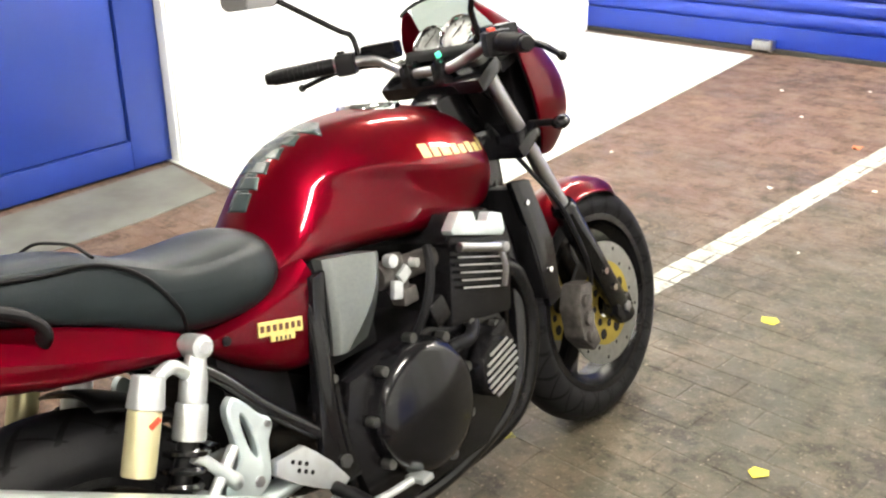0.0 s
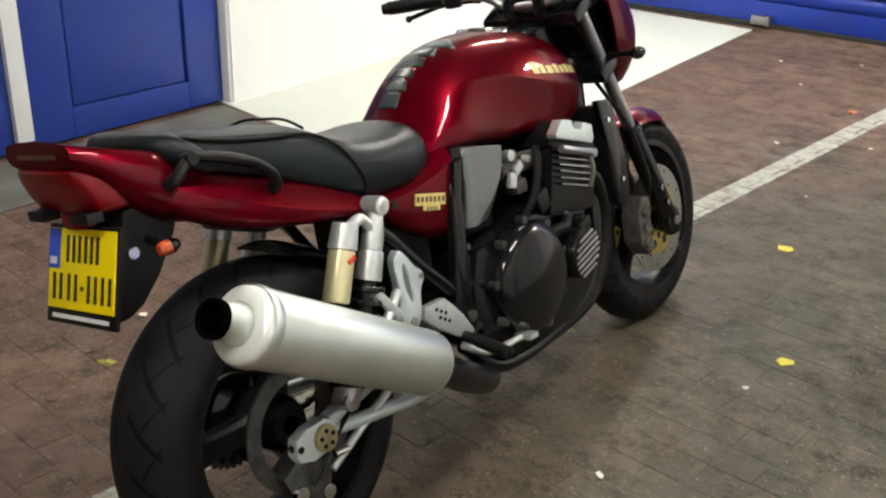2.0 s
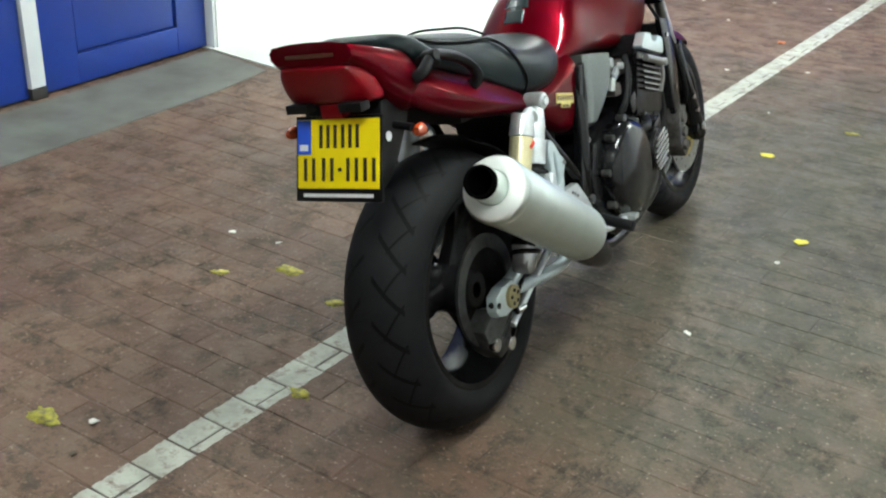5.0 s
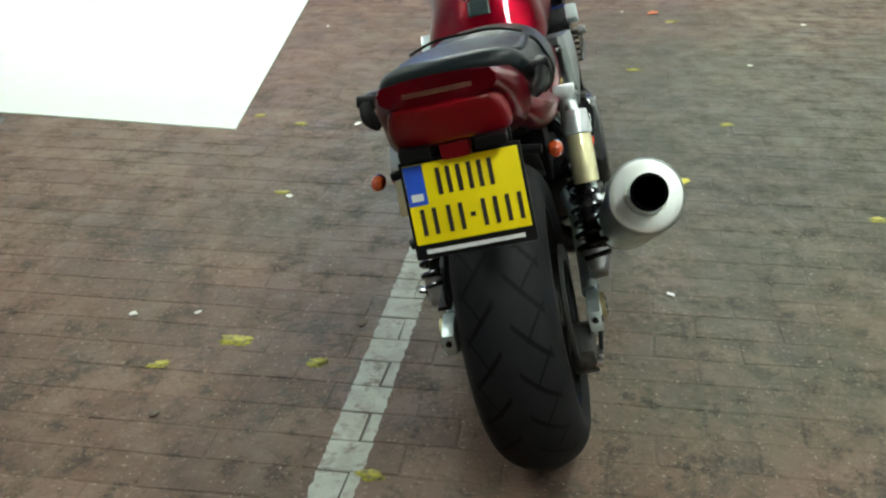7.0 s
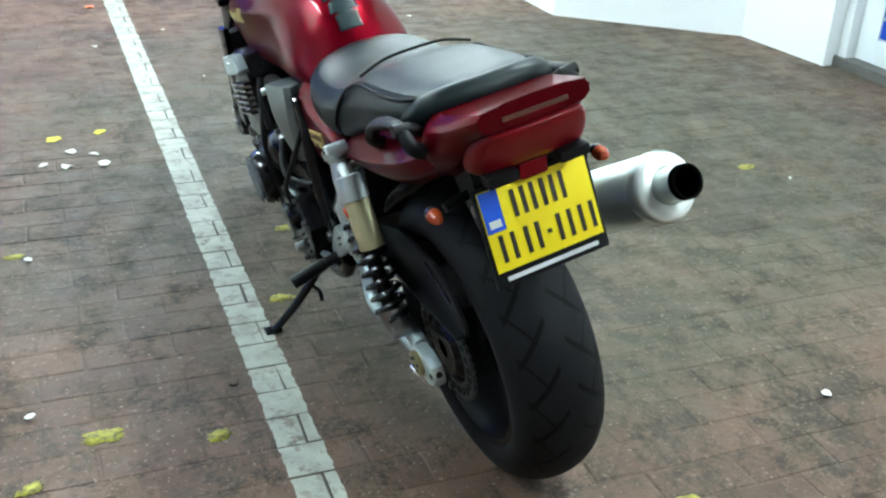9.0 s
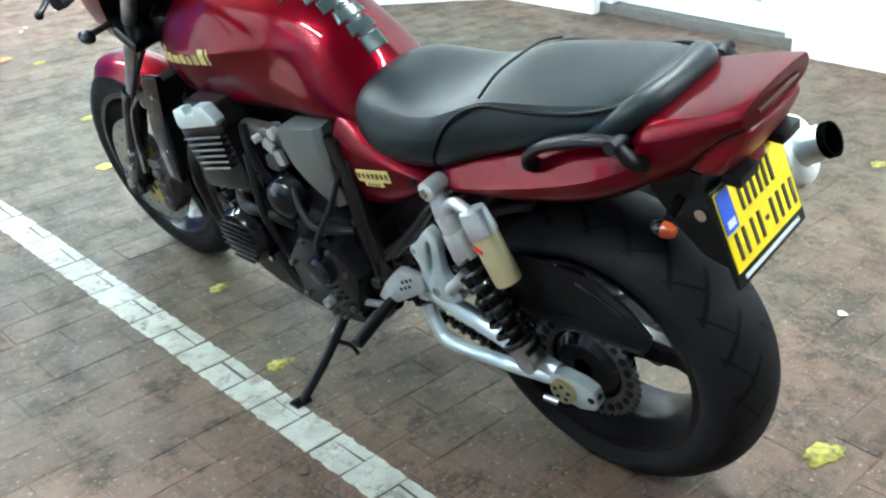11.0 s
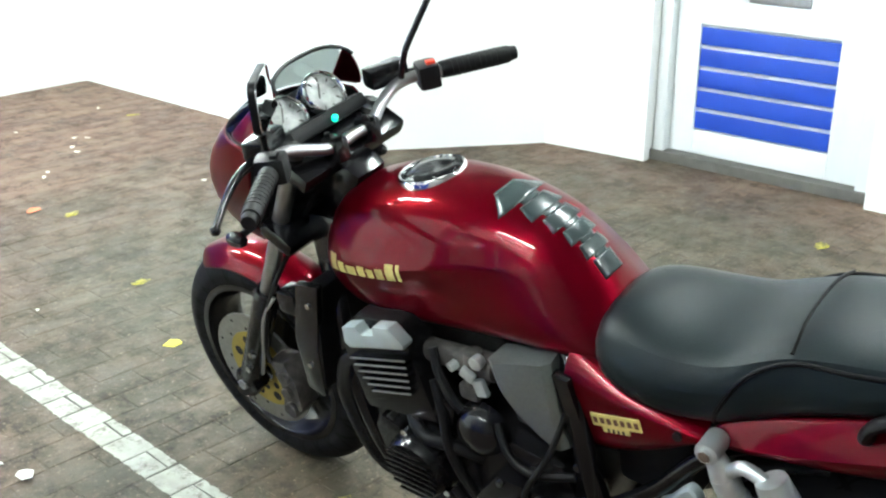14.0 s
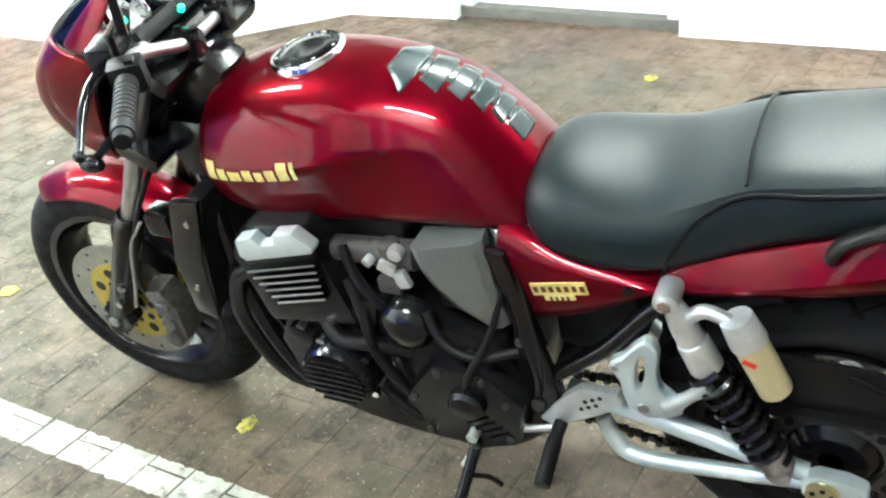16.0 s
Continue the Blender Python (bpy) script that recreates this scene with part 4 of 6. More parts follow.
for pts, r in (
    ([(-0.170, 0.80, 0.60), (-0.190, 0.775, 0.54), (-0.195, 0.77, 0.47), (-0.19, 0.75, 0.40), (-0.17, 0.73, 0.32)], 0.010),
    ([(-0.175, 0.66, 0.56), (-0.195, 0.63, 0.52), (-0.20, 0.58, 0.50), (-0.17, 0.51, 0.50)], 0.008),
    ([(-0.205, 0.60, 0.43), (-0.215, 0.58, 0.48), (-0.19, 0.54, 0.56), (-0.14, 0.52, 0.66)], 0.006),
    ([(-0.19, 0.78, 0.36), (-0.19, 0.72, 0.30), (-0.17, 0.62, 0.25)], 0.009),
):
    bm = bmesh.new()
    add_tube(bm, pts, r, segs=10)
    part("engine_hose", bm, M_PLASTIC, engine, "black rubber hose")
for y, z, w, h in ((0.93, 0.445, 0.05, 0.03), (0.775, 0.545, 0.045, 0.05), (0.76, 0.345, 0.05, 0.04)):
    for s in SIDES:
        bm = bmesh.new()
        add_box(bm, (s * 0.172, y, z), (0.03, w, h), 0.008, Matrix.Rotation(0.3, 4, "X"))
        part("engine_boss", bm, M_ENGINE, engine)
# carburettors between silver side covers and the cylinders
for s in SIDES:
    bm = bmesh.new()
    add_rod(bm, (s * 0.130, 0.68, 0.640), (s * 0.130, 0.84, 0.630), 0.026, 0.022, width=0.004)
    add_rod(bm, (s * 0.142, 0.722, 0.60), (s * 0.142, 0.722, 0.672), 0.022, 0.018, width=0.004)
    add_box(bm, (s * 0.148, 0.728, 0.592), (0.036, 0.040, 0.032), 0.008)
    carb = part("carburettor", bm, M_DIRTY, engine, "dull cast carburettor")
    bm = bmesh.new()
    add_rod(bm, (s * 0.150, 0.700, 0.668), (s * 0.168, 0.700, 0.668), 0.013, segs=12, width=0.003)
    add_box(bm, (s * 0.164, 0.722, 0.636), (0.010, 0.030, 0.022), 0.004, Matrix.Rotation(0.5, 4, "X"))
    add_rod(bm, (s * 0.160, 0.748, 0.650), (s * 0.176, 0.752, 0.648), 0.009, segs=10, width=0.002)
    add_box(bm, (s * 0.160, 0.700, 0.612), (0.012, 0.024, 0.034), 0.004, Matrix.Rotation(-0.3, 4, "X"))
    part("throttle_link", bm, M_ALU, carb, "bright carburettor linkage")
    bm = bmesh.new()
    add_tube(bm, [(s * 0.16, 0.80, 0.665), (s * 0.175, 0.78, 0.62), (s * 0.175, 0.75, 0.56), (s * 0.15, 0.72, 0.50)], 0.009, segs=8)
    part("hose", bm, M_PLASTIC, engine)
    bm = bmesh.new()
    add_tube(bm, [(s * 0.15, 0.90, 0.50), (s * 0.19, 0.84, 0.47), (s * 0.19, 0.78, 0.47), (s * 0.16, 0.72, 0.44)], 0.013, segs=10)
    part("coolant_hose", bm, M_PLASTIC, engine)
    for y, z in ((0.86, 0.49), (0.80, 0.445), (0.60, 0.47), (0.93, 0.46)):
        bm = bmesh.new()
        add_rod(bm, (s * 0.165, y, z), (s * 0.182, y, z), 0.009, segs=6)
        part("engine_bolt", bm, M_CASTDARK, engine)
bm = bmesh.new()
add_box(bm, (0, 0.60, 0.60), (0.25, 0.13, 0.16), 0.02)
part("airbox", bm, M_PLASTIC, engine)

for s in SIDES:
    # faceted cover: a light upper rear face and an undercut lower front face meet at a slanting ridge
    bm = bmesh.new()
    levels = [
        ((0.545, 0.168, 0.722), (0.646, 0.186, 0.706), (0.664, 0.172, 0.700)),
        ((0.534, 0.178, 0.655), (0.630, 0.193, 0.650), (0.664, 0.160, 0.640)),
        ((0.526, 0.180, 0.602), (0.586, 0.191, 0.604), (0.648, 0.150, 0.590)),
        ((0.517, 0.176, 0.556), (0.536, 0.180, 0.556), (0.622, 0.142, 0.548)),
    ]
    rings = []
    for rear, ridge, fore in levels:
        (y0, x0, z0), (y1, x1, z1), (y2, x2, z2) = rear, ridge, fore
        rings.append([(s * 0.120, y0 + 0.004, z0), (s * (x0 - 0.012), y0, z0), (s * x0, y0 + 0.010, z0), (s * x1, y1, z1), (s * x2, y2, z2), (s * 0.120, y2, z2)])
    add_loft(bm, rings)
    crease = bm.edges.layers.float.new("crease_edge")
    for ed in bm.edges:
        if len(ed.link_faces) == 2 and ed.calc_face_angle(0) > 0.35:
            ed[crease] = 0.55
    part("air_cover", bm, M_GREY, bike, "satin grey carburettor side cover", subsurf=2)

# radiator
radiator = part_empty("radiator", (0, 0, 0), "black radiator behind the forks")
bm = bmesh.new()
add_prism(bm, [(1.085, 0.695), (1.125, 0.695), (1.165, 0.445), (1.125, 0.44)], -0.165, 0.165, 0.006)
part("core", bm, M_PLASTIC, radiator)
for s in SIDES:
    bm = bmesh.new()
    add_prism(bm, [(1.070, 0.715), (1.135, 0.705), (1.180, 0.56), (1.178, 0.43), (1.130, 0.42), (1.115, 0.55)], s * 0.150, s * 0.168, 0.008)
    part("side_shroud", bm, M_GLOSS, radiator)
    for y, z in ((1.11, 0.66), (1.15, 0.50)):
        bm = bmesh.new()
        add_rod(bm, (s * 0.165, y, z), (s * 0.172, y, z), 0.006, segs=10)
        part("shroud_bolt", bm, M_CHROME, radiator)

# frame tubes
frame_thing = part_empty("frame", (0, 0, 0), "black tubular steel frame")
for s in SIDES:
    for pts, r in (
        ([(0.045, 1.13, 0.80), (0.07, 0.98, 0.76), (0.09, 0.75, 0.735), (0.100, 0.57, 0.715), (0.132, 0.524, 0.675), (0.153, 0.500, 0.58), (0.152, 0.488, 0.44), (0.13, 0.52, 0.27)], 0.019),
        ([(0.045, 1.14, 0.76), (0.10, 1.10, 0.60), (0.125, 1.06, 0.40), (0.13, 0.98, 0.26), (0.13, 0.80, 0.205), (0.13, 0.60, 0.21), (0.13, 0.49, 0.30)], 0.019),
        ([(0.145, 0.49, 0.41), (0.148, 0.37, 0.525), (0.128, 0.27, 0.635), (0.09, 0.10, 0.715), (0.085, -0.14, 0.79)], 0.014),
        ([(0.10, 0.52, 0.715), (0.095, 0.30, 0.690), (0.09, 0.0, 0.75)], 0.013),
    ):
        bm = bmesh.new()
        add_tube(bm, mirrored(pts, s), r, segs=14)
        part("frame_tube", bm, M_GLOSS, frame_thing)
    bm = bmesh.new()
    add_prism(bm, [(0.545, 0.705), (0.512, 0.700), (0.488, 0.600), (0.462, 0.470), (0.440, 0.360), (0.470, 0.330), (0.530, 0.330), (0.520, 0.430), (0.516, 0.560)], s * 0.140, s * 0.163, 0.009)
    pivot = part("pivot_plate", bm, M_GLOSS, frame_thing, "gloss black frame pivot plate")
    for y, z, r in ((0.492, 0.372, 0.013), (0.506, 0.520, 0.008)):
        bm = bmesh.new()
        add_rod(bm, (s * 0.160, y, z), (s * 0.170, y, z), r, segs=6, width=0.002)
        part("pivot_bolt", bm, M_CASTDARK, pivot)

# footrest hangers, pegs and levers
def slotted_plate(outline, centre, half_y, half_z, turn, x0, x1):
    """A thick plate with a long rounded slot right through it and bevelled edges."""
    n, sub = len(outline), 3
    outer = [Vector(outline[k]).lerp(Vector(outline[(k + 1) % n]), j / sub) for k in range(n) for j in range(sub)]
    outer = [(outer[k - 1] + 2 * p + outer[(k + 1) % len(outer)]) / 4 for k, p in enumerate(outer)]
    inner = []
    for p in outer:
        d = Matrix.Rotation(-turn, 2) @ (p - Vector(centre))
        a = math.atan2(d.y / half_z, d.x / half_y)
        inner.append(Vector(centre) + Matrix.Rotation(turn, 2) @ Vector((half_y * math.cos(a), half_z * math.sin(a))))
    small = [p.lerp(q, 0.13) for p, q in zip(outer, inner)]
    wide = [q.lerp(p, 0.16) for p, q in zip(outer, inner)]
    e = 0.003 * math.copysign(1, x1 - x0)
    bm = bmesh.new()
    rings = [[bm.verts.new((x, p.x, p.y)) for p in loop] for x, loop in ((x0, inner), (x0, outer), (x1 - e, outer), (x1, small), (x1, wide), (x1 - e, inner))]
    for i, ring in enumerate(rings):
        other = rings[(i + 1) % len(rings)]
        for k in range(len(ring)):
            j = (k + 1) % len(ring)
            bm.faces.new((ring[k], ring[j], other[j], other[k]))
    bmesh.ops.recalc_face_normals(bm, faces=bm.faces)
    return bm


for s in SIDES:
    hang = part_empty("footrest_hanger", (0, 0, 0), "cast aluminium footrest hanger with rubber peg")
    bm = slotted_plate([(0.300, 0.580), (0.284, 0.566), (0.281, 0.545), (0.285, 0.515), (0.284, 0.485), (0.274, 0.458), (0.246, 0.446), (0.246, 0.428), (0.272, 0.412), (0.304, 0.402), (0.332, 0.418), (0.340, 0.448), (0.343, 0.480), (0.360, 0.502), (0.358, 0.518), (0.338, 0.532), (0.322, 0.556)], (0.311, 0.505), 0.0075, 0.042, radians(8), s * 0.150, s * 0.170)
    part("hanger_plate", bm, M_SILVERPAINT, hang, angle=30)
    for y, z, r in ((0.348, 0.511, 0.006), (0.308, 0.428, 0.010)):
        bm = bmesh.new()
        add_rod(bm, (s * 0.166, y, z), (s * 0.1735, y, z), r, segs=6, width=0.0015)
        part("hanger_bolt", bm, M_STEEL, hang)
    bm = bmesh.new()
    add_prism(bm, [(0.412, 0.440), (0.350, 0.442), (0.342, 0.418), (0.380, 0.384), (0.430, 0.350), (0.468, 0.328), (0.492, 0.340), (0.462, 0.386), (0.436, 0.416)], s * 0.150, s * 0.168, 0.006)
    plate = part("heel_plate", bm, M_ALU, hang, "drilled aluminium heel plate")
    for i in range(3):
        for j in range(2):
            bm = bmesh.new()
            yy, zz = 0.380 + 0.013 * i + 0.008 * j, 0.426 - 0.020 * j - 0.008 * i
            add_rod(bm, (s * 0.160, yy, zz), (s * 0.169, yy, zz), 0.0042, segs=8)
            part("drill_hole", bm, M_PLASTIC, plate)
    bm = bmesh.new()
    add_rod(bm, (s * 0.165, 0.455, 0.340), (s * 0.20, 0.455, 0.334), 0.012)
    add_rod(bm, (s * 0.20, 0.455, 0.334), (s * 0.283, 0.45, 0.318), 0.014, width=0.003)
    part("footpeg", bm, M_PLASTIC, hang, "black rubber footpeg")
    bm = bmesh.new()
    if s < 0:
        add_tube(bm, [(-0.17, 0.46, 0.33), (-0.185, 0.52, 0.325), (-0.19, 0.60, 0.315)], 0.007, segs=8)
        add_rod(bm, (-0.18, 0.60, 0.315), (-0.225, 0.60, 0.315), 0.010)
    else:
        add_tube(bm, [(0.17, 0.44, 0.325), (0.19, 0.50, 0.29), (0.20, 0.60, 0.285)], 0.008, segs=8)
        add_box(bm, (0.205, 0.615, 0.285), (0.045, 0.03, 0.012), 0.004)
    part("pedal", bm, M_ALU, hang, "bright foot lever")
    bm = bmesh.new()
    add_tube(bm, mirrored([(0.165, 0.268, 0.446), (0.177, 0.256, 0.462), (0.182, 0.228, 0.496), (0.186, 0.198, 0.530)], s), [0.014, 0.013, 0.010, 0.012], segs=10)
    part("passenger_peg", bm, M_ALU, hang, "folded passenger footpeg")

# side stand
stand = part_empty("side_stand", (0, 0, 0), "black side stand propped on the floor")
bm = bmesh.new()
add_tube(bm, [(-0.13, 0.615, 0.262), (-0.165, 0.625, 0.235), (-0.25, 0.642, 0.145), (-0.322, 0.658, 0.082)], [0.015, 0.012, 0.011, 0.010], segs=12)
part("leg", bm, M_GLOSS, stand)
bm = bmesh.new()
add_box(bm, (-0.326, 0.662, 0.0800), (0.042, 0.030, 0.008), 0.003, Matrix.Rotation(radians(LEAN), 4, "Y"))
part("foot", bm, M_GLOSS, stand)
bm = bmesh.new()
add_tube(bm, [(-0.215, 0.64, 0.185), (-0.20, 0.60, 0.178), (-0.205, 0.57, 0.17)], 0.005, segs=8)
part("tang", bm, M_GLOSS, stand)
bm = bmesh.new()
add_tube(bm, [(-0.15, 0.60, 0.265), (-0.20, 0.645, 0.195)], 0.007, segs=8, smooth=False)
part("return_spring", bm, M_STEEL, stand)

# front fork
def fork_y(z):
    return 1.473 - (z - 0.300) * 0.535


fork = part_empty("front_fork", (0, 0, 0), "telescopic front fork with black lower legs")
for s in SIDES:
    x = s * 0.106
    bm = bmesh.new()
    add_rod(bm, (x, fork_y(0.56), 0.56), (x, fork_y(0.965), 0.965), 0.0175, segs=24)
    part("inner_tube", bm, M_STEEL, fork, "bright steel fork tube")
    bm = bmesh.new()
    add_rod(bm, (x, fork_y(0.27) + 0.004, 0.262), (x, fork_y(0.585), 0.585), 0.029, 0.0285, segs=24, width=0.004)
    add_rod(bm, (x, fork_y(0.585), 0.585), (x, fork_y(0.60), 0.60), 0.031, 0.026, segs=24)
    leg = part("lower_leg", bm, M_GLOSS, fork, "gloss black lower fork leg")
    bm = bmesh.new()
    add_prism(bm, [(1.445, 0.325), (1.435, 0.285), (1.455, 0.262), (1.495, 0.262), (1.51, 0.29), (1.50, 0.325)], s * 0.082, s * 0.128, 0.010)
    part("axle_clamp", bm, M_GLOSS, leg)
    bm = bmesh.new()
    add_rod(bm, (s * 0.125, 1.474, 0.296), (s * 0.137, 1.474, 0.296), 0.014, segs=6, width=0.002)
    part("axle_nut", bm, M_STEEL, leg)
    for z in (0.36, 0.41):
        bm = bmesh.new()
        add_rod(bm, (s * 0.13, fork_y(z) - 0.012, z), (s * 0.139, fork_y(z) - 0.012, z), 0.009, segs=6)
        part("leg_bolt", bm, M_CHROME, leg)
    bm = bmesh.new()
    add_prism(bm, [(1.372, 0.395), (1.322, 0.402), (1.296, 0.350), (1.298, 0.275), (1.335, 0.232), (1.368, 0.245), (1.352, 0.300), (1.354, 0.350)], s * 0.060, s * 0.118, 0.010)
    cal = part("front_caliper", bm, M_DIRTY, fork, "dirty dark grey six-piston brake caliper")
    for z in (0.266, 0.310, 0.354):
        bm = bmesh.new()
        add_rod(bm, (s * 0.112, 1.326, z + 0.008), (s * 0.128, 1.326, z + 0.008), 0.017, segs=14, width=0.004)
        part("piston_boss", bm, M_DIRTY, cal)
    bm = bmesh.new()
    add_tube(bm, mirrored([(0.11, 1.37, 0.385), (0.135, 1.335, 0.46), (0.125, 1.285, 0.60), (0.09, 1.22, 0.72), (0.05, 1.17, 0.82)], s), 0.0055, segs=8)
    part("brake_hose", bm, M_PLASTIC, fork)
for z, hw in ((0.775, 0.145), (0.935, 0.14)):
    bm = bmesh.new()
    add_box(bm, (0, fork_y(z) - 0.028, z), (2 * hw, 0.085, 0.034), 0.012, Matrix.Rotation(radians(28), 4, "X"))
    part("fork_yoke", bm, M_GLOSS, fork, "black fork yoke")
for s in SIDES:
    bm = bmesh.new()
    add_rod(bm, (s * 0.106, fork_y(0.960), 0.960), (s * 0.106, fork_y(0.974), 0.974), 0.021, segs=24, width=0.004)
    add_rod(bm, (s * 0.106, fork_y(0.974), 0.974), (s * 0.106, fork_y(0.983), 0.983), 0.009, segs=6)
    part("fork_cap", bm, M_CASTDARK, fork)
bm = bmesh.new()
add_tube(bm, [(-0.124, 1.275, 0.60), (-0.135, 1.315, 0.54), (-0.13, 1.36, 0.43), (-0.115, 1.41, 0.34)], 0.004, segs=8)
part("cable", bm, M_STEEL, fork, "bright steel-braided cable")
bm = bmesh.new()
add_box(bm, (-0.11, 1.225, 0.605), (0.05, 0.055, 0.05), 0.01)
part("junction_box", bm, M_GLOSS, fork)
bm = bmesh.new()
add_box(bm, (0, 1.12, 0.83), (0.085, 0.10, 0.20), 0.02, Matrix.Rotation(radians(28), 4, "X"))
add_box(bm, (0, 1.095, 0.735), (0.17, 0.13, 0.17), 0.03)
part("steering_head", bm, M_GLOSS, fork)
bm = bmesh.new()
for k, (x0, x1) in enumerate(((-0.07, 0.03), (-0.04, -0.05), (0.05, 0.06), (0.08, 0.0))):
    add_tube(bm, [(x0, 1.10, 0.95), (x0 * 1.3, 1.20, 0.90 - 0.02 * k), (x1, 1.24, 0.82), (x1 * 0.6, 1.15, 0.72)], 0.006, segs=8)
part("wiring", bm, M_PLASTIC, fork, "black cables and hoses")

# front mudguard
bm = bmesh.new()
rows = []
for k in range(13):
    a = radians(54 + (158 - 54) * k / 12)
    squeeze = 1.0 - 0.45 * max(0, (2 - k) / 2) ** 1.5 - 0.15 * max(0, (k - 9) / 3)
    row = []
    for j in range(9):
        u = -1 + 2 * j / 8
        rr = 0.314 - 0.040 * abs(u) ** 2.4
        row.append((u * 0.070 * squeeze, FRONT.y + rr * math.cos(a), FRONT.z + rr * math.sin(a)))
    rows.append(row)
add_grid(bm, rows)
part("front_mudguard", bm, M_RED, bike, "glossy red front mudguard", subsurf=1, solid=0.004)

# cockpit fairing: a red shell under a smoked screen
SHELL = [  # edge x, y, z and centre y, z from the top of the screen down
    (0.100, 1.130, 1.075, 1.165, 1.105),
    (0.140, 1.155, 1.020, 1.255, 1.045),
    (0.155, 1.175, 0.980, 1.335, 0.990),
    (0.152, 1.205, 0.910, 1.430, 0.915),
    (0.142, 1.235, 0.840, 1.475, 0.840),
    (0.122, 1.265, 0.765, 1.460, 0.765),
    (0.090, 1.285, 0.715, 1.400, 0.715),
]


def shell_rows(first, last, shrink=0.0, lo=-90, hi=90, n=13):
    rows = []
    for ex, ey, ez, cy, cz in SHELL[first:last]:
        row = []
        for j in range(n):
            a = radians(lo + (hi - lo) * j / (n - 1))
            sx, cx = math.sin(a), math.cos(a)
            row.append(((ex - shrink) * math.copysign(abs(sx) ** 0.8, sx), ey + (cy - ey - shrink) * cx ** 0.9, ez + (cz - ez) * cx))
        rows.append(row)
    return rows


cowl = part_empty("headlamp_cowl", (0, 0, 0), "red cockpit fairing with a smoked screen")
bm = bmesh.new()
add_grid(bm, shell_rows(2, 7))
part("shell", bm, M_RED, cowl, subsurf=1, solid=0.003)
bm = bmesh.new()
add_grid(bm, shell_rows(2, 7, 0.006))
part("inner_lining", bm, M_PLASTIC, cowl, "black inside of the fairing", subsurf=1, solid=0.002)
bm = bmesh.new()
add_grid(bm, shell_rows(0, 3, 0.002, -62, 62, 11))
part("screen", bm, M_SCREEN, cowl, "small smoked wind screen", subsurf=1)
for lo, hi in ((-90, -60), (60, 90)):
    bm = bmesh.new()
    add_grid(bm, shell_rows(0, 3, 0.0, lo, hi, 4))
    part("screen_wing", bm, M_RED, cowl, "red panel beside the screen", subsurf=1, solid=0.003)
bm = bmesh.new()
line = [r for r in shell_rows(0, 1, 0.0)[0]]
add_tube(bm, line, 0.004, segs=8, smooth=False)
part("screen_trim", bm, M_PLASTIC, cowl)
bm = bmesh.new()
add_box(bm, (0, 1.235, 0.955), (0.23, 0.13, 0.025), 0.01, Matrix.Rotation(radians(18), 4, "X"))
add_box(bm, (0, 1.27, 0.85), (0.20, 0.10, 0.18), 0.03)
part("headlamp_back", bm, M_PLASTIC, cowl, "black back of the headlamp housing")
for s in SIDES:
    sig = part_empty("front_indicator", (0, 0, 0), "small black front turn signal")
    bm = bmesh.new()
    add_tube(bm, mirrored([(0.11, 1.245, 0.800), (0.16, 1.235, 0.802), (0.185, 1.23, 0.803)], s), 0.008, segs=10)
    part("stalk", bm, M_PLASTIC, sig)
    bm = bmesh.new()
    add_lathe(bm, [(-0.028, 0.001), (-0.025, 0.010), (-0.014, 0.015), (0.0, 0.016), (0.014, 0.012), (0.020, 0.001)], 20, matrix=Matrix.Translation((s * 0.205, 1.23, 0.803)) @ Matrix.Rotation(radians(90), 4, "Z"))
    part("housing", bm, M_GLOSS, sig)

# dials
dials = part_empty("instruments", (0, 0, 0), "two round chrome-rimmed dials on a black panel")
face = Matrix.Rotation(radians(-58), 4, "X")
for x, y, z, r in ((0.030, 1.162, 1.014, 0.046), (-0.062, 1.172, 1.002, 0.043)):
    m = Matrix.Translation((x, y, z)) @ Matrix.Rotation(radians(52), 4, "X") @ Matrix.Rotation(radians(90), 4, "Y")
    bm = bmesh.new()
    add_lathe(bm, [(0.060, 0.001), (0.055, r * 0.70), (0.020, r * 0.94), (0.0, r * 0.97), (-0.006, r * 0.95)], 40, matrix=m)
    part("dial_case", bm, M_GLOSS, dials, "black dial case")
    bm = bmesh.new()
    add_lathe(bm, [(0.002, r * 0.97), (-0.006, r * 1.03), (-0.014, r * 1.01), (-0.018, r * 0.93), (-0.015, r * 0.86), (-0.006, r * 0.82)], 48, matrix=m)
    part("dial_ring", bm, M_CHROME, dials, "thick chrome ring")
    bm = bmesh.new()
    add_lathe(bm, [(-0.0055, r * 0.86), (-0.0065, 0.001)], 40, matrix=m)
    part("dial_face", bm, M_DIAL, dials, "pale dial face behind glass")
    for k in range(7):
        a = radians(-120 + 40 * k)
        bm = bmesh.new()
        add_box(bm, (-0.0072, r * 0.66 * math.sin(a), r * 0.70 * math.cos(a)), (0.0012, 0.0022, 0.009), 0.0, Matrix.Rotation(-a, 4, "X"))
        bmesh.ops.transform(bm, matrix=m, verts=bm.verts)
        part("tick", bm, M_INK, dials)
    bm = bmesh.new()
    add_box(bm, (-0.0078, 0.008, -0.006), (0.0012, 0.032, 0.0025), 0.0, Matrix.Rotation(0.6, 4, "X"))
    bmesh.ops.transform(bm, matrix=m, verts=bm.verts)
    part("needle", bm, M_INK, dials)
bm = bmesh.new()
add_box(bm, (0, 1.155, 0.970), (0.20, 0.085, 0.03), 0.012, Matrix.Rotation(radians(-25), 4, "X"))
part("panel", bm, M_PLASTIC, dials)
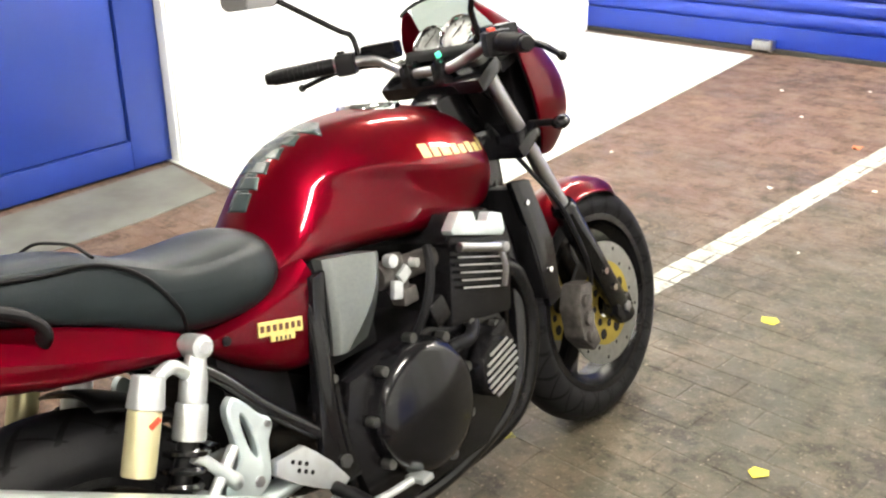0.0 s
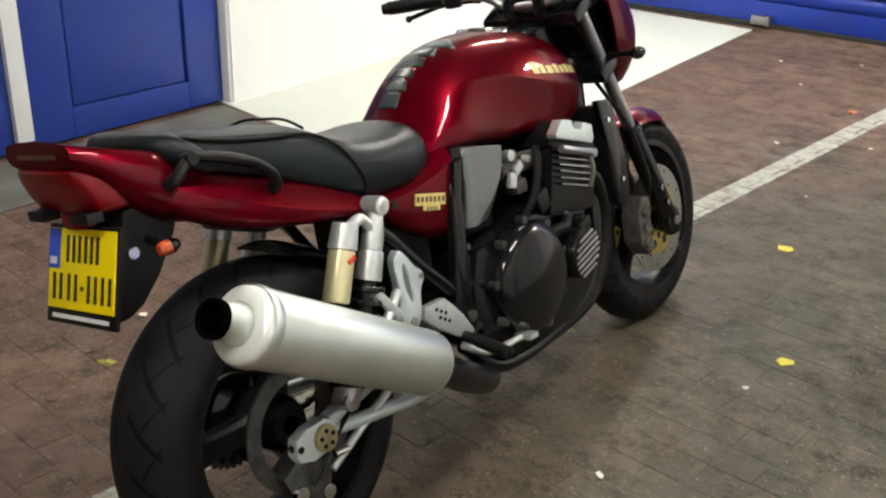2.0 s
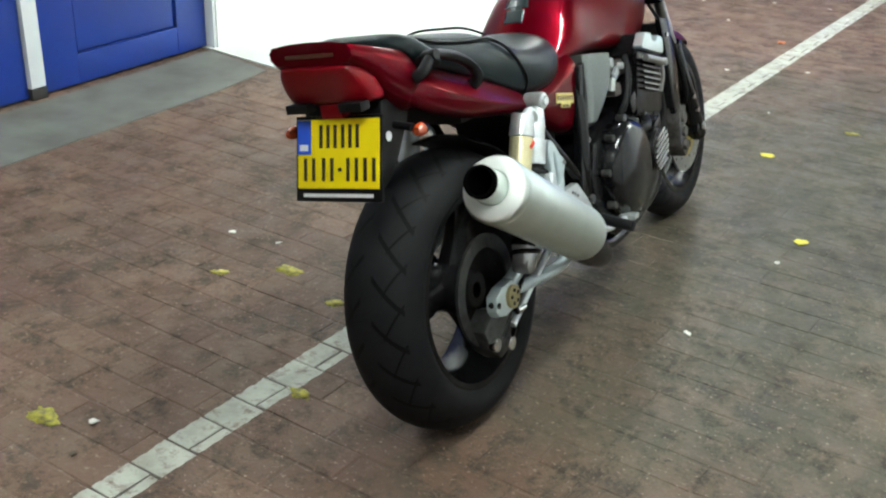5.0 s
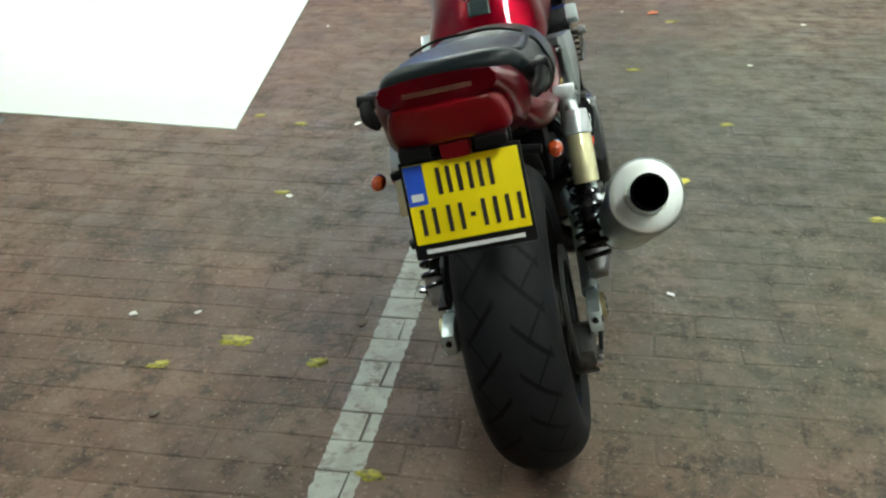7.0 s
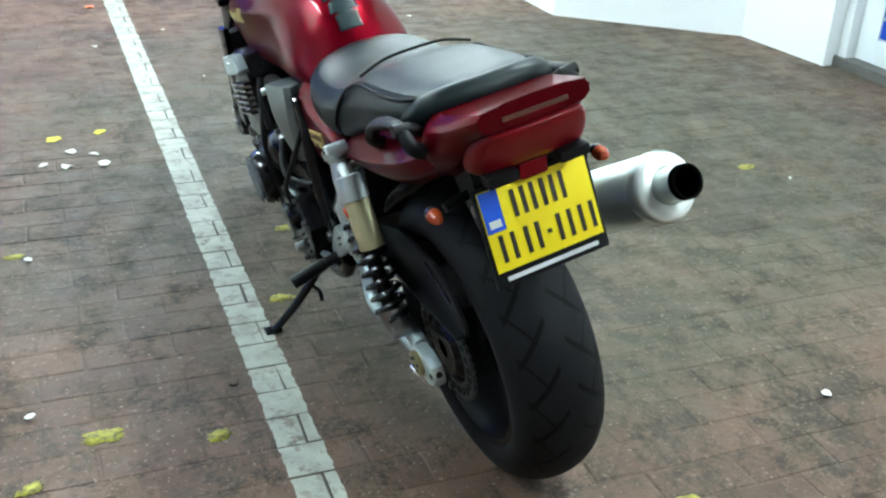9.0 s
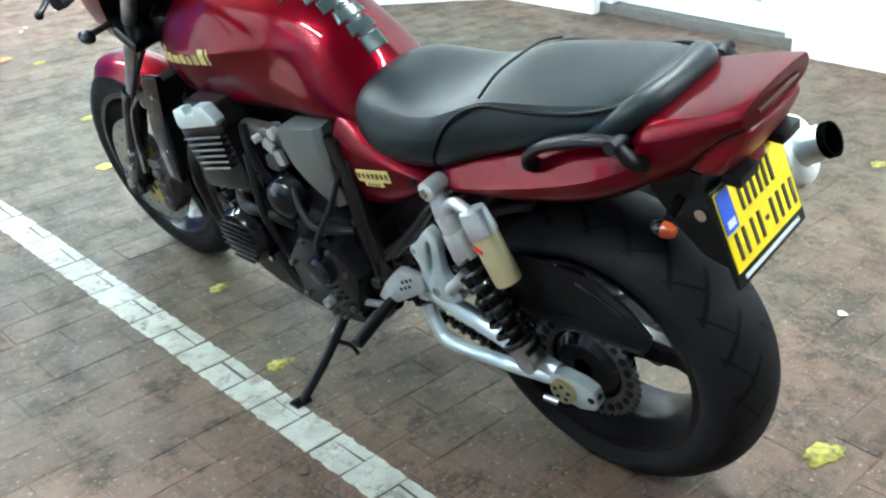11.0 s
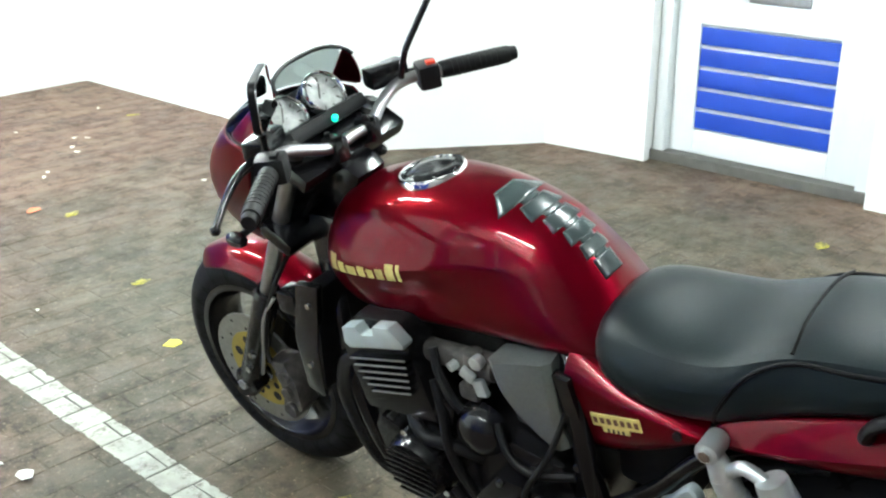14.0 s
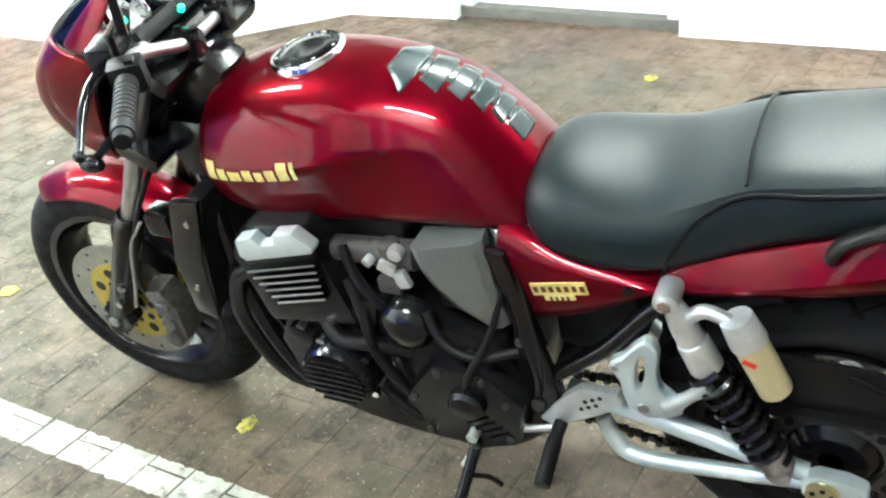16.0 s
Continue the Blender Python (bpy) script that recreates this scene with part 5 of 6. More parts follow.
for x, y, z, r in ((0.004, 1.112, 0.990, 0.006), (0.012, 1.128, 0.996, 0.003)):
    bm = bmesh.new()
    add_rod(bm, (x, y, z - 0.008), (x, y - 0.004, z), r, segs=14)
    part("warning_lamp", bm, M_GREEN, dials, "lit green neutral lamp")


def add_plate(bm, w, h, y0, y1, r, m, width=0.0):
    """A plate in the x-z plane with rounded corners, from y0 to y1."""
    ring = []
    for cx, cz, a0 in ((w / 2 - r, h / 2 - r, 0), (-w / 2 + r, h / 2 - r, 90), (-w / 2 + r, -h / 2 + r, 180), (w / 2 - r, -h / 2 + r, 270)):
        for k in range(6):
            a = radians(a0 + 18 * k)
            ring.append((cx + r * math.cos(a), cz + r * math.sin(a)))
    tmp = bmesh.new()
    add_prism(tmp, [(z, x) for x, z in ring], y0, y1, width)
    swap = Matrix(((0, 0, 1, 0), (1, 0, 0, 0), (0, 1, 0, 0), (0, 0, 0, 1)))
    bmesh.ops.transform(tmp, matrix=m @ swap, verts=tmp.verts)
    bmesh.ops.recalc_face_normals(tmp, faces=tmp.faces)
    merge(bm, tmp)
    return bm


# handlebar and controls
BAR = [(0, 1.070, 0.958), (0.055, 1.070, 0.958), (0.105, 1.085, 0.975), (0.16, 1.083, 0.995), (0.22, 1.045, 1.000), (0.352, 0.953, 0.998)]
bars = part_empty("handlebar", (0, 0, 0), "silver tubular handlebar with black grips")
bm = bmesh.new()
add_tube(bm, [(-x, y, z) for x, y, z in BAR[:0:-1]] + BAR, 0.0115, segs=14)
part("bar", bm, M_STEEL, bars)
for s in SIDES:
    bm = bmesh.new()
    add_box(bm, (s * 0.045, 1.07, 0.953), (0.03, 0.045, 0.045), 0.008)
    add_rod(bm, (s * 0.045, 1.053, 0.96), (s * 0.045, 1.053, 0.982), 0.006, segs=8)
    add_rod(bm, (s * 0.045, 1.087, 0.96), (s * 0.045, 1.087, 0.982), 0.006, segs=8)
    part("bar_clamp", bm, M_GLOSS, bars, "black bar clamp")
    p0, p1 = Vector((s * 0.235, 1.0345, 1.0)), Vector((s * 0.352, 0.953, 0.998))
    d = (p1 - p0).normalized()
    bm = bmesh.new()
    add_rod(bm, p0, p1, 0.0175, segs=18, width=0.004)
    grip = part("grip", bm, M_PLASTIC, bars, "ribbed black rubber grip")
    for k in range(9):
        bm = bmesh.new()
        q = p0 + d * (0.022 + 0.0115 * k)
        add_rod(bm, q, q + d * 0.005, 0.0185, segs=18)
        part("rib", bm, M_PLASTIC, grip)
    bm = bmesh.new()
    add_rod(bm, p1, p1 + d * 0.016, 0.015, 0.013, width=0.003)
    part("bar_end", bm, M_PLASTIC, grip)
    c = Vector((s * 0.212, 1.050, 0.998))
    bm = bmesh.new()
    add_box(bm, c, (0.045, 0.055, 0.05), 0.012, Matrix.Rotation(radians(-35 * s), 4, "Z"))
    sw = part("switch_box", bm, M_PLASTIC, bars, "black switch box")
    bm = bmesh.new()
    add_box(bm, c + Vector((0, -0.012, 0.027)), (0.018, 0.014, 0.008), 0.003, Matrix.Rotation(radians(-35 * s), 4, "Z"))
    part("switch", bm, M_REDMARK if s > 0 else M_PLASTIC, sw, "red stop switch" if s > 0 else "")
    bm = bmesh.new()
    add_box(bm, (s * 0.165, 1.118, 1.010), (0.085, 0.045, 0.04), 0.01, Matrix.Rotation(radians(-18 * s), 4, "Z"))
    part("fluid_reservoir", bm, M_GLOSS, bars, "black fluid reservoir")
    bm = bmesh.new()
    add_tube(bm, mirrored([(0.18, 1.118, 0.985), (0.225, 1.118, 0.985), (0.29, 1.085, 0.980), (0.362, 1.042, 0.960)], s), [0.012, 0.009, 0.007, 0.006], segs=10)
    bmesh.ops.create_uvsphere(bm, u_segments=12, v_segments=8, radius=0.0095, matrix=Matrix.Translation((s * 0.364, 1.041, 0.959)))
    part("lever", bm, M_GLOSS, bars, "control lever with a ball end")
    # mirror
    mir = part_empty("rear_view_mirror", (0, 0, 0), "rectangular rear view mirror on a black stalk")
    if s < 0:
        stalk = [(-0.195, 1.075, 1.005), (-0.200, 1.070, 1.055), (-0.215, 1.045, 1.075), (-0.262, 0.940, 1.158)]
        mc, rot, mw, mh = Vector((-0.307, 0.901, 1.193)), pose(0, 0, 0, 4, 4, 39.5), 0.124, 0.081
    else:
        stalk = [(0.158, 1.070, 1.01), (0.160, 1.055, 1.055), (0.172, 1.045, 1.085), (0.245, 1.015, 1.185)]
        mc, rot, mw, mh = Vector((0.222, 1.030, 1.215)), pose(0, 0, 0, 8, 0, -36), 0.128, 0.090
    bm = bmesh.new()
    add_tube(bm, stalk, 0.0065, segs=10)
    part("stalk", bm, M_GLOSS, mir)
    bm = bmesh.new()
    add_plate(bm, mw, mh, 0.0, 0.012, 0.018, Matrix.Translation(mc) @ rot.to_3x3().to_4x4(), 0.004)
    part("housing", bm, M_PLASTIC, mir)
    bm = bmesh.new()
    add_plate(bm, mw - 0.004, mh - 0.004, -0.0015, 0.001, 0.016, Matrix.Translation(mc) @ rot.to_3x3().to_4x4())
    part("mirror_glass", bm, M_MIRROR, mir, "mirror glass")

# ---- bodywork ----


def ring_from(half, y):
    """A closed ring at y from (x, z) points of the right half, top to bottom."""
    left = [(-x, y, z) for x, z in half if x > 1e-6]
    return [(x, y, z) for x, z in half] + left[::-1]


# rings of the tank: crest, upper side, shoulder, crease over the knee recess, flank, lower flank, bottom edge, bottom
TANK = [
    (0.478, [(0, 0.770), (0.030, 0.768), (0.060, 0.757), (0.088, 0.738), (0.103, 0.727), (0.106, 0.719), (0.098, 0.712), (0, 0.710)]),
    (0.500, [(0, 0.802), (0.030, 0.797), (0.060, 0.778), (0.092, 0.750), (0.113, 0.734), (0.119, 0.722), (0.110, 0.711), (0, 0.709)]),
    (0.545, [(0, 0.862), (0.032, 0.855), (0.064, 0.832), (0.100, 0.800), (0.130, 0.768), (0.139, 0.734), (0.126, 0.709), (0, 0.706)]),
    (0.600, [(0, 0.905), (0.040, 0.898), (0.076, 0.874), (0.104, 0.845), (0.136, 0.790), (0.146, 0.742), (0.131, 0.703), (0, 0.700)]),
    (0.690, [(0, 0.928), (0.052, 0.921), (0.095, 0.896), (0.128, 0.846), (0.128, 0.795), (0.137, 0.740), (0.133, 0.692), (0, 0.69)]),
    (0.790, [(0, 0.938), (0.062, 0.930), (0.112, 0.897), (0.150, 0.826), (0.138, 0.770), (0.139, 0.722), (0.132, 0.680), (0, 0.675)]),
    (0.890, [(0, 0.930), (0.068, 0.922), (0.124, 0.882), (0.160, 0.798), (0.146, 0.738), (0.142, 0.700), (0.130, 0.668), (0, 0.66)]),
    (0.980, [(0, 0.908), (0.066, 0.902), (0.124, 0.858), (0.155, 0.786), (0.146, 0.728), (0.137, 0.690), (0.119, 0.657), (0, 0.65)]),
    (1.050, [(0, 0.880), (0.058, 0.875), (0.120, 0.828), (0.144, 0.762), (0.135, 0.724), (0.123, 0.695), (0.108, 0.670), (0, 0.66)]),
    (1.092, [(0, 0.850), (0.045, 0.846), (0.092, 0.812), (0.114, 0.765), (0.108, 0.735), (0.100, 0.715), (0.088, 0.700), (0, 0.69)]),
]
bm = bmesh.new()
add_loft(bm, [ring_from(h, y) for y, h in TANK])
crease = bm.edges.layers.float.new("crease_edge")
edge_points = {(round(sx * h[3][0], 4), round(y, 4), round(h[3][1], 4)) for y, h in TANK[3:9] for sx in SIDES}
for ed in bm.edges:
    if all((round(v.co.x, 4), round(v.co.y, 4), round(v.co.z, 4)) in edge_points for v in ed.verts):
        ed[crease] = 0.7
tank = part("fuel_tank", bm, M_RED, bike, "deep candy-red fuel tank", subsurf=3)

bpy.context.view_layer.update()
from mathutils.bvhtree import BVHTree


def skin_of(ob):
    """The finished skin of a part, in the motorcycle's own axes."""
    dg = bpy.context.evaluated_depsgraph_get()
    return BVHTree.FromObject(ob, dg)


TANK_SKIN = skin_of(tank)


def lay_on(skin, outline, start, way, lift, n=6):
    """A thin patch laid on a skin: corners as (a, b) to a point, cast along 'way'."""
    bm = bmesh.new()
    (a0, b0), (a1, b1), (a2, b2), (a3, b3) = outline
    rows = []
    for i in range(n + 1):
        row = []
        for j in range(n + 1):
            u, v = i / n, j / n
            a = (a0 * (1 - u) + a1 * u) * (1 - v) + (a3 * (1 - u) + a2 * u) * v
            b = (b0 * (1 - u) + b1 * u) * (1 - v) + (b3 * (1 - u) + b2 * u) * v
            hit, normal, _, _ = skin.ray_cast(Vector(start(a, b)), Vector(way))
            row.append(Vector(start(a, b)) if hit is None else hit + normal * lift)
        rows.append(row)
    add_grid(bm, rows)
    bmesh.ops.recalc_face_normals(bm, faces=bm.faces)
    return bm


# rear slope of the tank is steep: cast from behind and above
BACK = Vector((0, 0.75, -0.66))


def from_back(x, h):
    """h runs down the rear slope of the tank, from its crest to the seat."""
    return Vector((x, 0.655 - 0.66 * h, 0.942 - 0.75 * h)) - BACK * 0.5


# the pad is a spine of jigsaw pieces, wide and narrow by turns
bars = [(-0.032, 0.006, 0.028, 0.068), (0.014, 0.044, 0.035, 0.047), (0.052, 0.080, 0.034, 0.042), (0.087, 0.114, 0.030, 0.037), (0.121, 0.147, 0.027, 0.033), (0.153, 0.190, 0.025, 0.026)]
for k, (h0, h1, w0, w1) in enumerate(bars):
    bm = lay_on(TANK_SKIN, [(-w0, h0), (w0, h0), (w1, h1), (-w1, h1)], from_back, BACK, 0.0014, 8)
    part("tank_pad", bm, M_PAD, tank, "dark grey rubber tank pad segment", solid=0.0014)
    if k + 1 < len(bars):
        neck = bars[k + 1][2] * 0.66
        bm = lay_on(TANK_SKIN, [(-neck, h1), (neck, h1), (neck, bars[k + 1][0]), (-neck, bars[k + 1][0])], from_back, BACK, 0.0014, 6)
        part("tank_pad_neck", bm, M_PAD, tank, solid=0.0014)

for s in SIDES:
    start = lambda y, z, s=s: (s * 0.5, y, z)
    widths = [0.023, 0.019, 0.026, 0.019, 0.017, 0.019, 0.020, 0.008]
    y = 1.045 if s < 0 else 0.850
    for k, wd in enumerate(widths):
        tall = (0.034 if k in (0, 6, 7) else 0.023 if k % 2 else 0.020) if s < 0 else (0.027 if k in (0, 7) else 0.021 if k % 2 else 0.018)
        y0, y1 = (y - wd, y) if s < 0 else (y, y + wd)
        base = lambda yy, s=s: (0.752 + (1.045 - yy) * 0.17) if s < 0 else (0.790 + (1.045 - yy) * 0.16)
        bm = lay_on(TANK_SKIN, [(y0, base(y0)), (y1, base(y1)), (y1, base(y1) + tall), (y0, base(y0) + tall)], start, (-s, 0, 0), 0.0012, 4)
        part("emblem_block", bm, M_DECAL, tank, "gold emblem block")
        y += (-wd - 0.006) if s < 0 else (wd + 0.006)

# filler cap
cap_hit, cap_n, _, _ = TANK_SKIN.ray_cast(Vector((0, 0.880, 1.3)), Vector((0, 0, -1)))
cm = Matrix.Translation(cap_hit) @ cap_n.to_track_quat("X", "Z").to_matrix().to_4x4()
cap = part_empty("filler_cap", (0, 0, 0), "chrome-rimmed black fuel filler cap")
bm = bmesh.new()
add_lathe(bm, [(-0.014, 0.064), (-0.001, 0.064), (0.003, 0.061), (0.003, 0.057), (0.0, 0.056)], 48, matrix=cm)
part("rim", bm, M_CHROME, cap)
bm = bmesh.new()
add_lathe(bm, [(0.000, 0.057), (0.002, 0.050), (0.004, 0.044), (0.005, 0.030), (0.005, 0.001)], 48, matrix=cm)
part("lid", bm, M_GLOSS, cap, "gloss black filler lid")
for k in range(7):
    a = 2 * math.pi * k / 7
    bm = bmesh.new()
    p = cm @ Vector((0.001, 0.050 * math.cos(a), 0.050 * math.sin(a)))
    q = cm @ Vector((0.0045, 0.050 * math.cos(a), 0.050 * math.sin(a)))
    add_rod(bm, p, q, 0.003, segs=8)
    part("bolt", bm, M_CHROME, cap)

SEAT = [
    (0.505, [(0, 0.782), (0.040, 0.778), (0.070, 0.768), (0.085, 0.760), (0.085, 0.735), (0.070, 0.720), (0, 0.720)]),
    (0.480, [(0, 0.803), (0.060, 0.798), (0.105, 0.782), (0.128, 0.752), (0.130, 0.720), (0.110, 0.695), (0, 0.695)]),
    (0.430, [(0, 0.806), (0.070, 0.802), (0.122, 0.784), (0.148, 0.745), (0.148, 0.700), (0.125, 0.672), (0, 0.68)]),
    (0.350, [(0, 0.798), (0.078, 0.796), (0.132, 0.782), (0.158, 0.745), (0.155, 0.700), (0.132, 0.668), (0, 0.68)]),
    (0.270, [(0, 0.808), (0.080, 0.806), (0.130, 0.794), (0.154, 0.760), (0.148, 0.712), (0.128, 0.680), (0, 0.69)]),
    (0.215, [(0, 0.836), (0.074, 0.834), (0.118, 0.820), (0.140, 0.782), (0.136, 0.732), (0.120, 0.705), (0, 0.71)]),
    (0.160, [(0, 0.862), (0.074, 0.860), (0.112, 0.846), (0.132, 0.805), (0.130, 0.760), (0.116, 0.735), (0, 0.74)]),
    (0.080, [(0, 0.872), (0.076, 0.870), (0.114, 0.858), (0.132, 0.825), (0.130, 0.790), (0.118, 0.770), (0, 0.77)]),
    (-0.020, [(0, 0.888), (0.076, 0.886), (0.112, 0.876), (0.128, 0.850), (0.126, 0.820), (0.114, 0.805), (0, 0.805)]),
    (-0.090, [(0, 0.904), (0.070, 0.902), (0.102, 0.892), (0.118, 0.868), (0.116, 0.846), (0.104, 0.832), (0, 0.83)]),
    (-0.135, [(0, 0.904), (0.055, 0.902), (0.080, 0.892), (0.092, 0.876), (0.090, 0.860), (0.08, 0.85), (0, 0.85)]),
]
bm = bmesh.new()
add_loft(bm, [ring_from(h, y) for y, h in SEAT])
crease = bm.edges.layers.float.new("crease_edge")
shoulder = {(round(sx * h[2][0], 4), round(y, 4)) for y, h in SEAT[4:10] for sx in SIDES}
for ed in bm.edges:
    if all((round(v.co.x, 4), round(v.co.y, 4)) in shoulder for v in ed.verts) and abs(ed.verts[0].co.y - ed.verts[1].co.y) > 0.01:
        ed[crease] = 0.6
seat = part("seat", bm, M_SEAT, bike, "black grained vinyl two-step seat", subsurf=2)
bm = bmesh.new()
roll = [(0.118, -0.050, 0.832), (0.114, -0.082, 0.854), (0.100, -0.108, 0.873), (0.070, -0.124, 0.884), (0.0, -0.130, 0.886)]
add_tube(bm, [(-x, y, z) for x, y, z in roll[:-1]] + [roll[-1]] + roll[-2::-1], [0.012, 0.020, 0.024, 0.024, 0.024, 0.024, 0.024, 0.020, 0.012], segs=14)
part("seat_roll", bm, M_SEAT, seat, "padded black roll along the rear edge")
bm = bmesh.new()
add_tube(bm, [(-0.112, 0.168, 0.848), (-0.06, 0.172, 0.8635), (0.0, 0.174, 0.8655), (0.06, 0.172, 0.8635), (0.112, 0.168, 0.848)], 0.0028, segs=8)
part("seat_seam", bm, M_PIPING, seat)
for s in SIDES:
    bm = bmesh.new()
    add_tube(bm, mirrored([(0.128, 0.275, 0.690), (0.149, 0.262, 0.735), (0.136, 0.225, 0.800), (0.122, 0.165, 0.838), (0.122, 0.080, 0.850), (0.120, -0.02, 0.868), (0.108, -0.09, 0.888), (0.075, -0.132, 0.896)], s), 0.0035, segs=8)
    part("piping", bm, M_PIPING, seat, "black piping along the seat edge")

TAIL = [
    (0.285, [(0.118, 0.690), (0.136, 0.688), (0.146, 0.678), (0.148, 0.668), (0.142, 0.658), (0.125, 0.652)]),
    (0.180, [(0.112, 0.728), (0.136, 0.726), (0.150, 0.712), (0.152, 0.695), (0.142, 0.672), (0.120, 0.664)]),
    (0.060, [(0.104, 0.778), (0.130, 0.776), (0.152, 0.758), (0.156, 0.735), (0.146, 0.698), (0.118, 0.684)]),
    (-0.050, [(0.098, 0.830), (0.124, 0.828), (0.148, 0.806), (0.152, 0.775), (0.140, 0.728), (0.108, 0.710)]),
    (-0.125, [(0.084, 0.866), (0.108, 0.864), (0.133, 0.842), (0.136, 0.808), (0.122, 0.764), (0.090, 0.745)]),
    (-0.190, [(0.060, 0.878), (0.085, 0.874), (0.104, 0.862), (0.106, 0.840), (0.096, 0.812), (0.070, 0.80)]),
]
RIDGE = {0.285: 0.0, 0.180: 0.005, 0.060: 0.012, -0.050: 0.020, -0.125: 0.020, -0.190: 0.010}
TAIL = [(y, [(h[0][0], h[0][1] + (0.012 if y > 0.05 else 0.0)), (h[1][0] - 0.012, h[1][1] + (0.010 if y > 0.05 else -0.002)), (h[2][0] + 0.004, h[2][1] - 0.016 - RIDGE[y]), (h[3][0] - 0.004, h[3][1] - 0.014 - RIDGE[y]), h[4], h[5]]) for y, h in TAIL]
for s in SIDES:
    bm = bmesh.new()
    add_loft(bm, [[(x * s, y, z) for x, z in h] for y, h in TAIL])
    crease = bm.edges.layers.float.new("crease_edge")
    ridge = {(round(s * h[2][0], 4), round(y, 4)) for y, h in TAIL[:5]}
    for ed in bm.edges:
        if all((round(v.co.x, 4), round(v.co.y, 4)) in ridge for v in ed.verts):
            ed[crease] = 0.6
    part("tail_panel", bm, M_RED, bike, "glossy red tail side panel", subsurf=2)
TAILEND = [
    (-0.100, [(0, 0.872), (0.060, 0.871), (0.106, 0.868), (0.134, 0.845), (0.137, 0.805), (0.122, 0.755), (0.08, 0.735), (0, 0.735)]),
    (-0.160, [(0, 0.886), (0.055, 0.886), (0.102, 0.884), (0.128, 0.860), (0.130, 0.825), (0.116, 0.782), (0.07, 0.765), (0, 0.765)]),
    (-0.210, [(0, 0.902), (0.050, 0.902), (0.100, 0.899), (0.118, 0.878), (0.118, 0.850), (0.106, 0.812), (0.06, 0.798), (0, 0.798)]),
    (-0.240, [(0, 0.912), (0.050, 0.912), (0.098, 0.908), (0.110, 0.892), (0.109, 0.878), (0.100, 0.862), (0.06, 0.856), (0, 0.856)]),
    (-0.284, [(0, 0.929), (0.050, 0.928), (0.088, 0.922), (0.096, 0.912), (0.095, 0.900), (0.088, 0.888), (0.05, 0.884), (0, 0.884)]),
]
bm = bmesh.new()
add_loft(bm, [ring_from(h, y) for y, h in TAILEND])
crease = bm.edges.layers.float.new("crease_edge")
deck = {(round(sx * h[2][0], 4), round(y, 4)) for y, h in TAILEND for sx in SIDES}
for ed in bm.edges:
    if all((round(v.co.x, 4), round(v.co.y, 4)) in deck for v in ed.verts) and abs(ed.verts[0].co.y - ed.verts[1].co.y) > 0.01:
        ed[crease] = 0.75
    elif all(v.co.y < -0.28 for v in ed.verts):
        ed[crease] = 0.8
tail = part("tail_end", bm, M_RED, bike, "red tail end with a raised lip", subsurf=2)
bm = bmesh.new()
add_box(bm, (0, -0.285, 0.903), (0.110, 0.004, 0.007), 0.0015, Matrix.Rotation(radians(-12), 4, "X"))
part("emblem_strip", bm, M_EMBLEMDULL, tail, "thin gold emblem strip")

# tail lamp: a wide lens, broader at its foot, leaning out under the lip
bm = bmesh.new()
rings = []
for z, hw, y in ((0.802, 0.092, -0.244), (0.808, 0.099, -0.258), (0.835, 0.101, -0.272), (0.862, 0.096, -0.284), (0.880, 0.086, -0.290), (0.886, 0.078, -0.284)):
    rings.append([(hw, -0.17, z), (hw, y + 0.022, z), (hw * 0.93, y + 0.006, z), (hw * 0.5, y - 0.002, z), (-hw * 0.5, y - 0.002, z), (-hw * 0.93, y + 0.006, z), (-hw, y + 0.022, z), (-hw, -0.17, z)])
add_loft(bm, rings)
lamp = part("tail_lamp", bm, M_LENSRED, tail, "wide red tail lamp lens", subsurf=2)
for s in SIDES:
    bm = bmesh.new()
    add_box(bm, (s * 0.062, -0.262, 0.803), (0.052, 0.030, 0.018), 0.004)
    part("lamp_foot", bm, M_PLASTIC, lamp, "black foot of the tail lamp")
bm = bmesh.new()
add_box(bm, (0, -0.240, 0.792), (0.05, 0.03, 0.030), 0.008)
part("plate_lamp", bm, M_LENSRED, tail, "small red lens under the tail lamp")

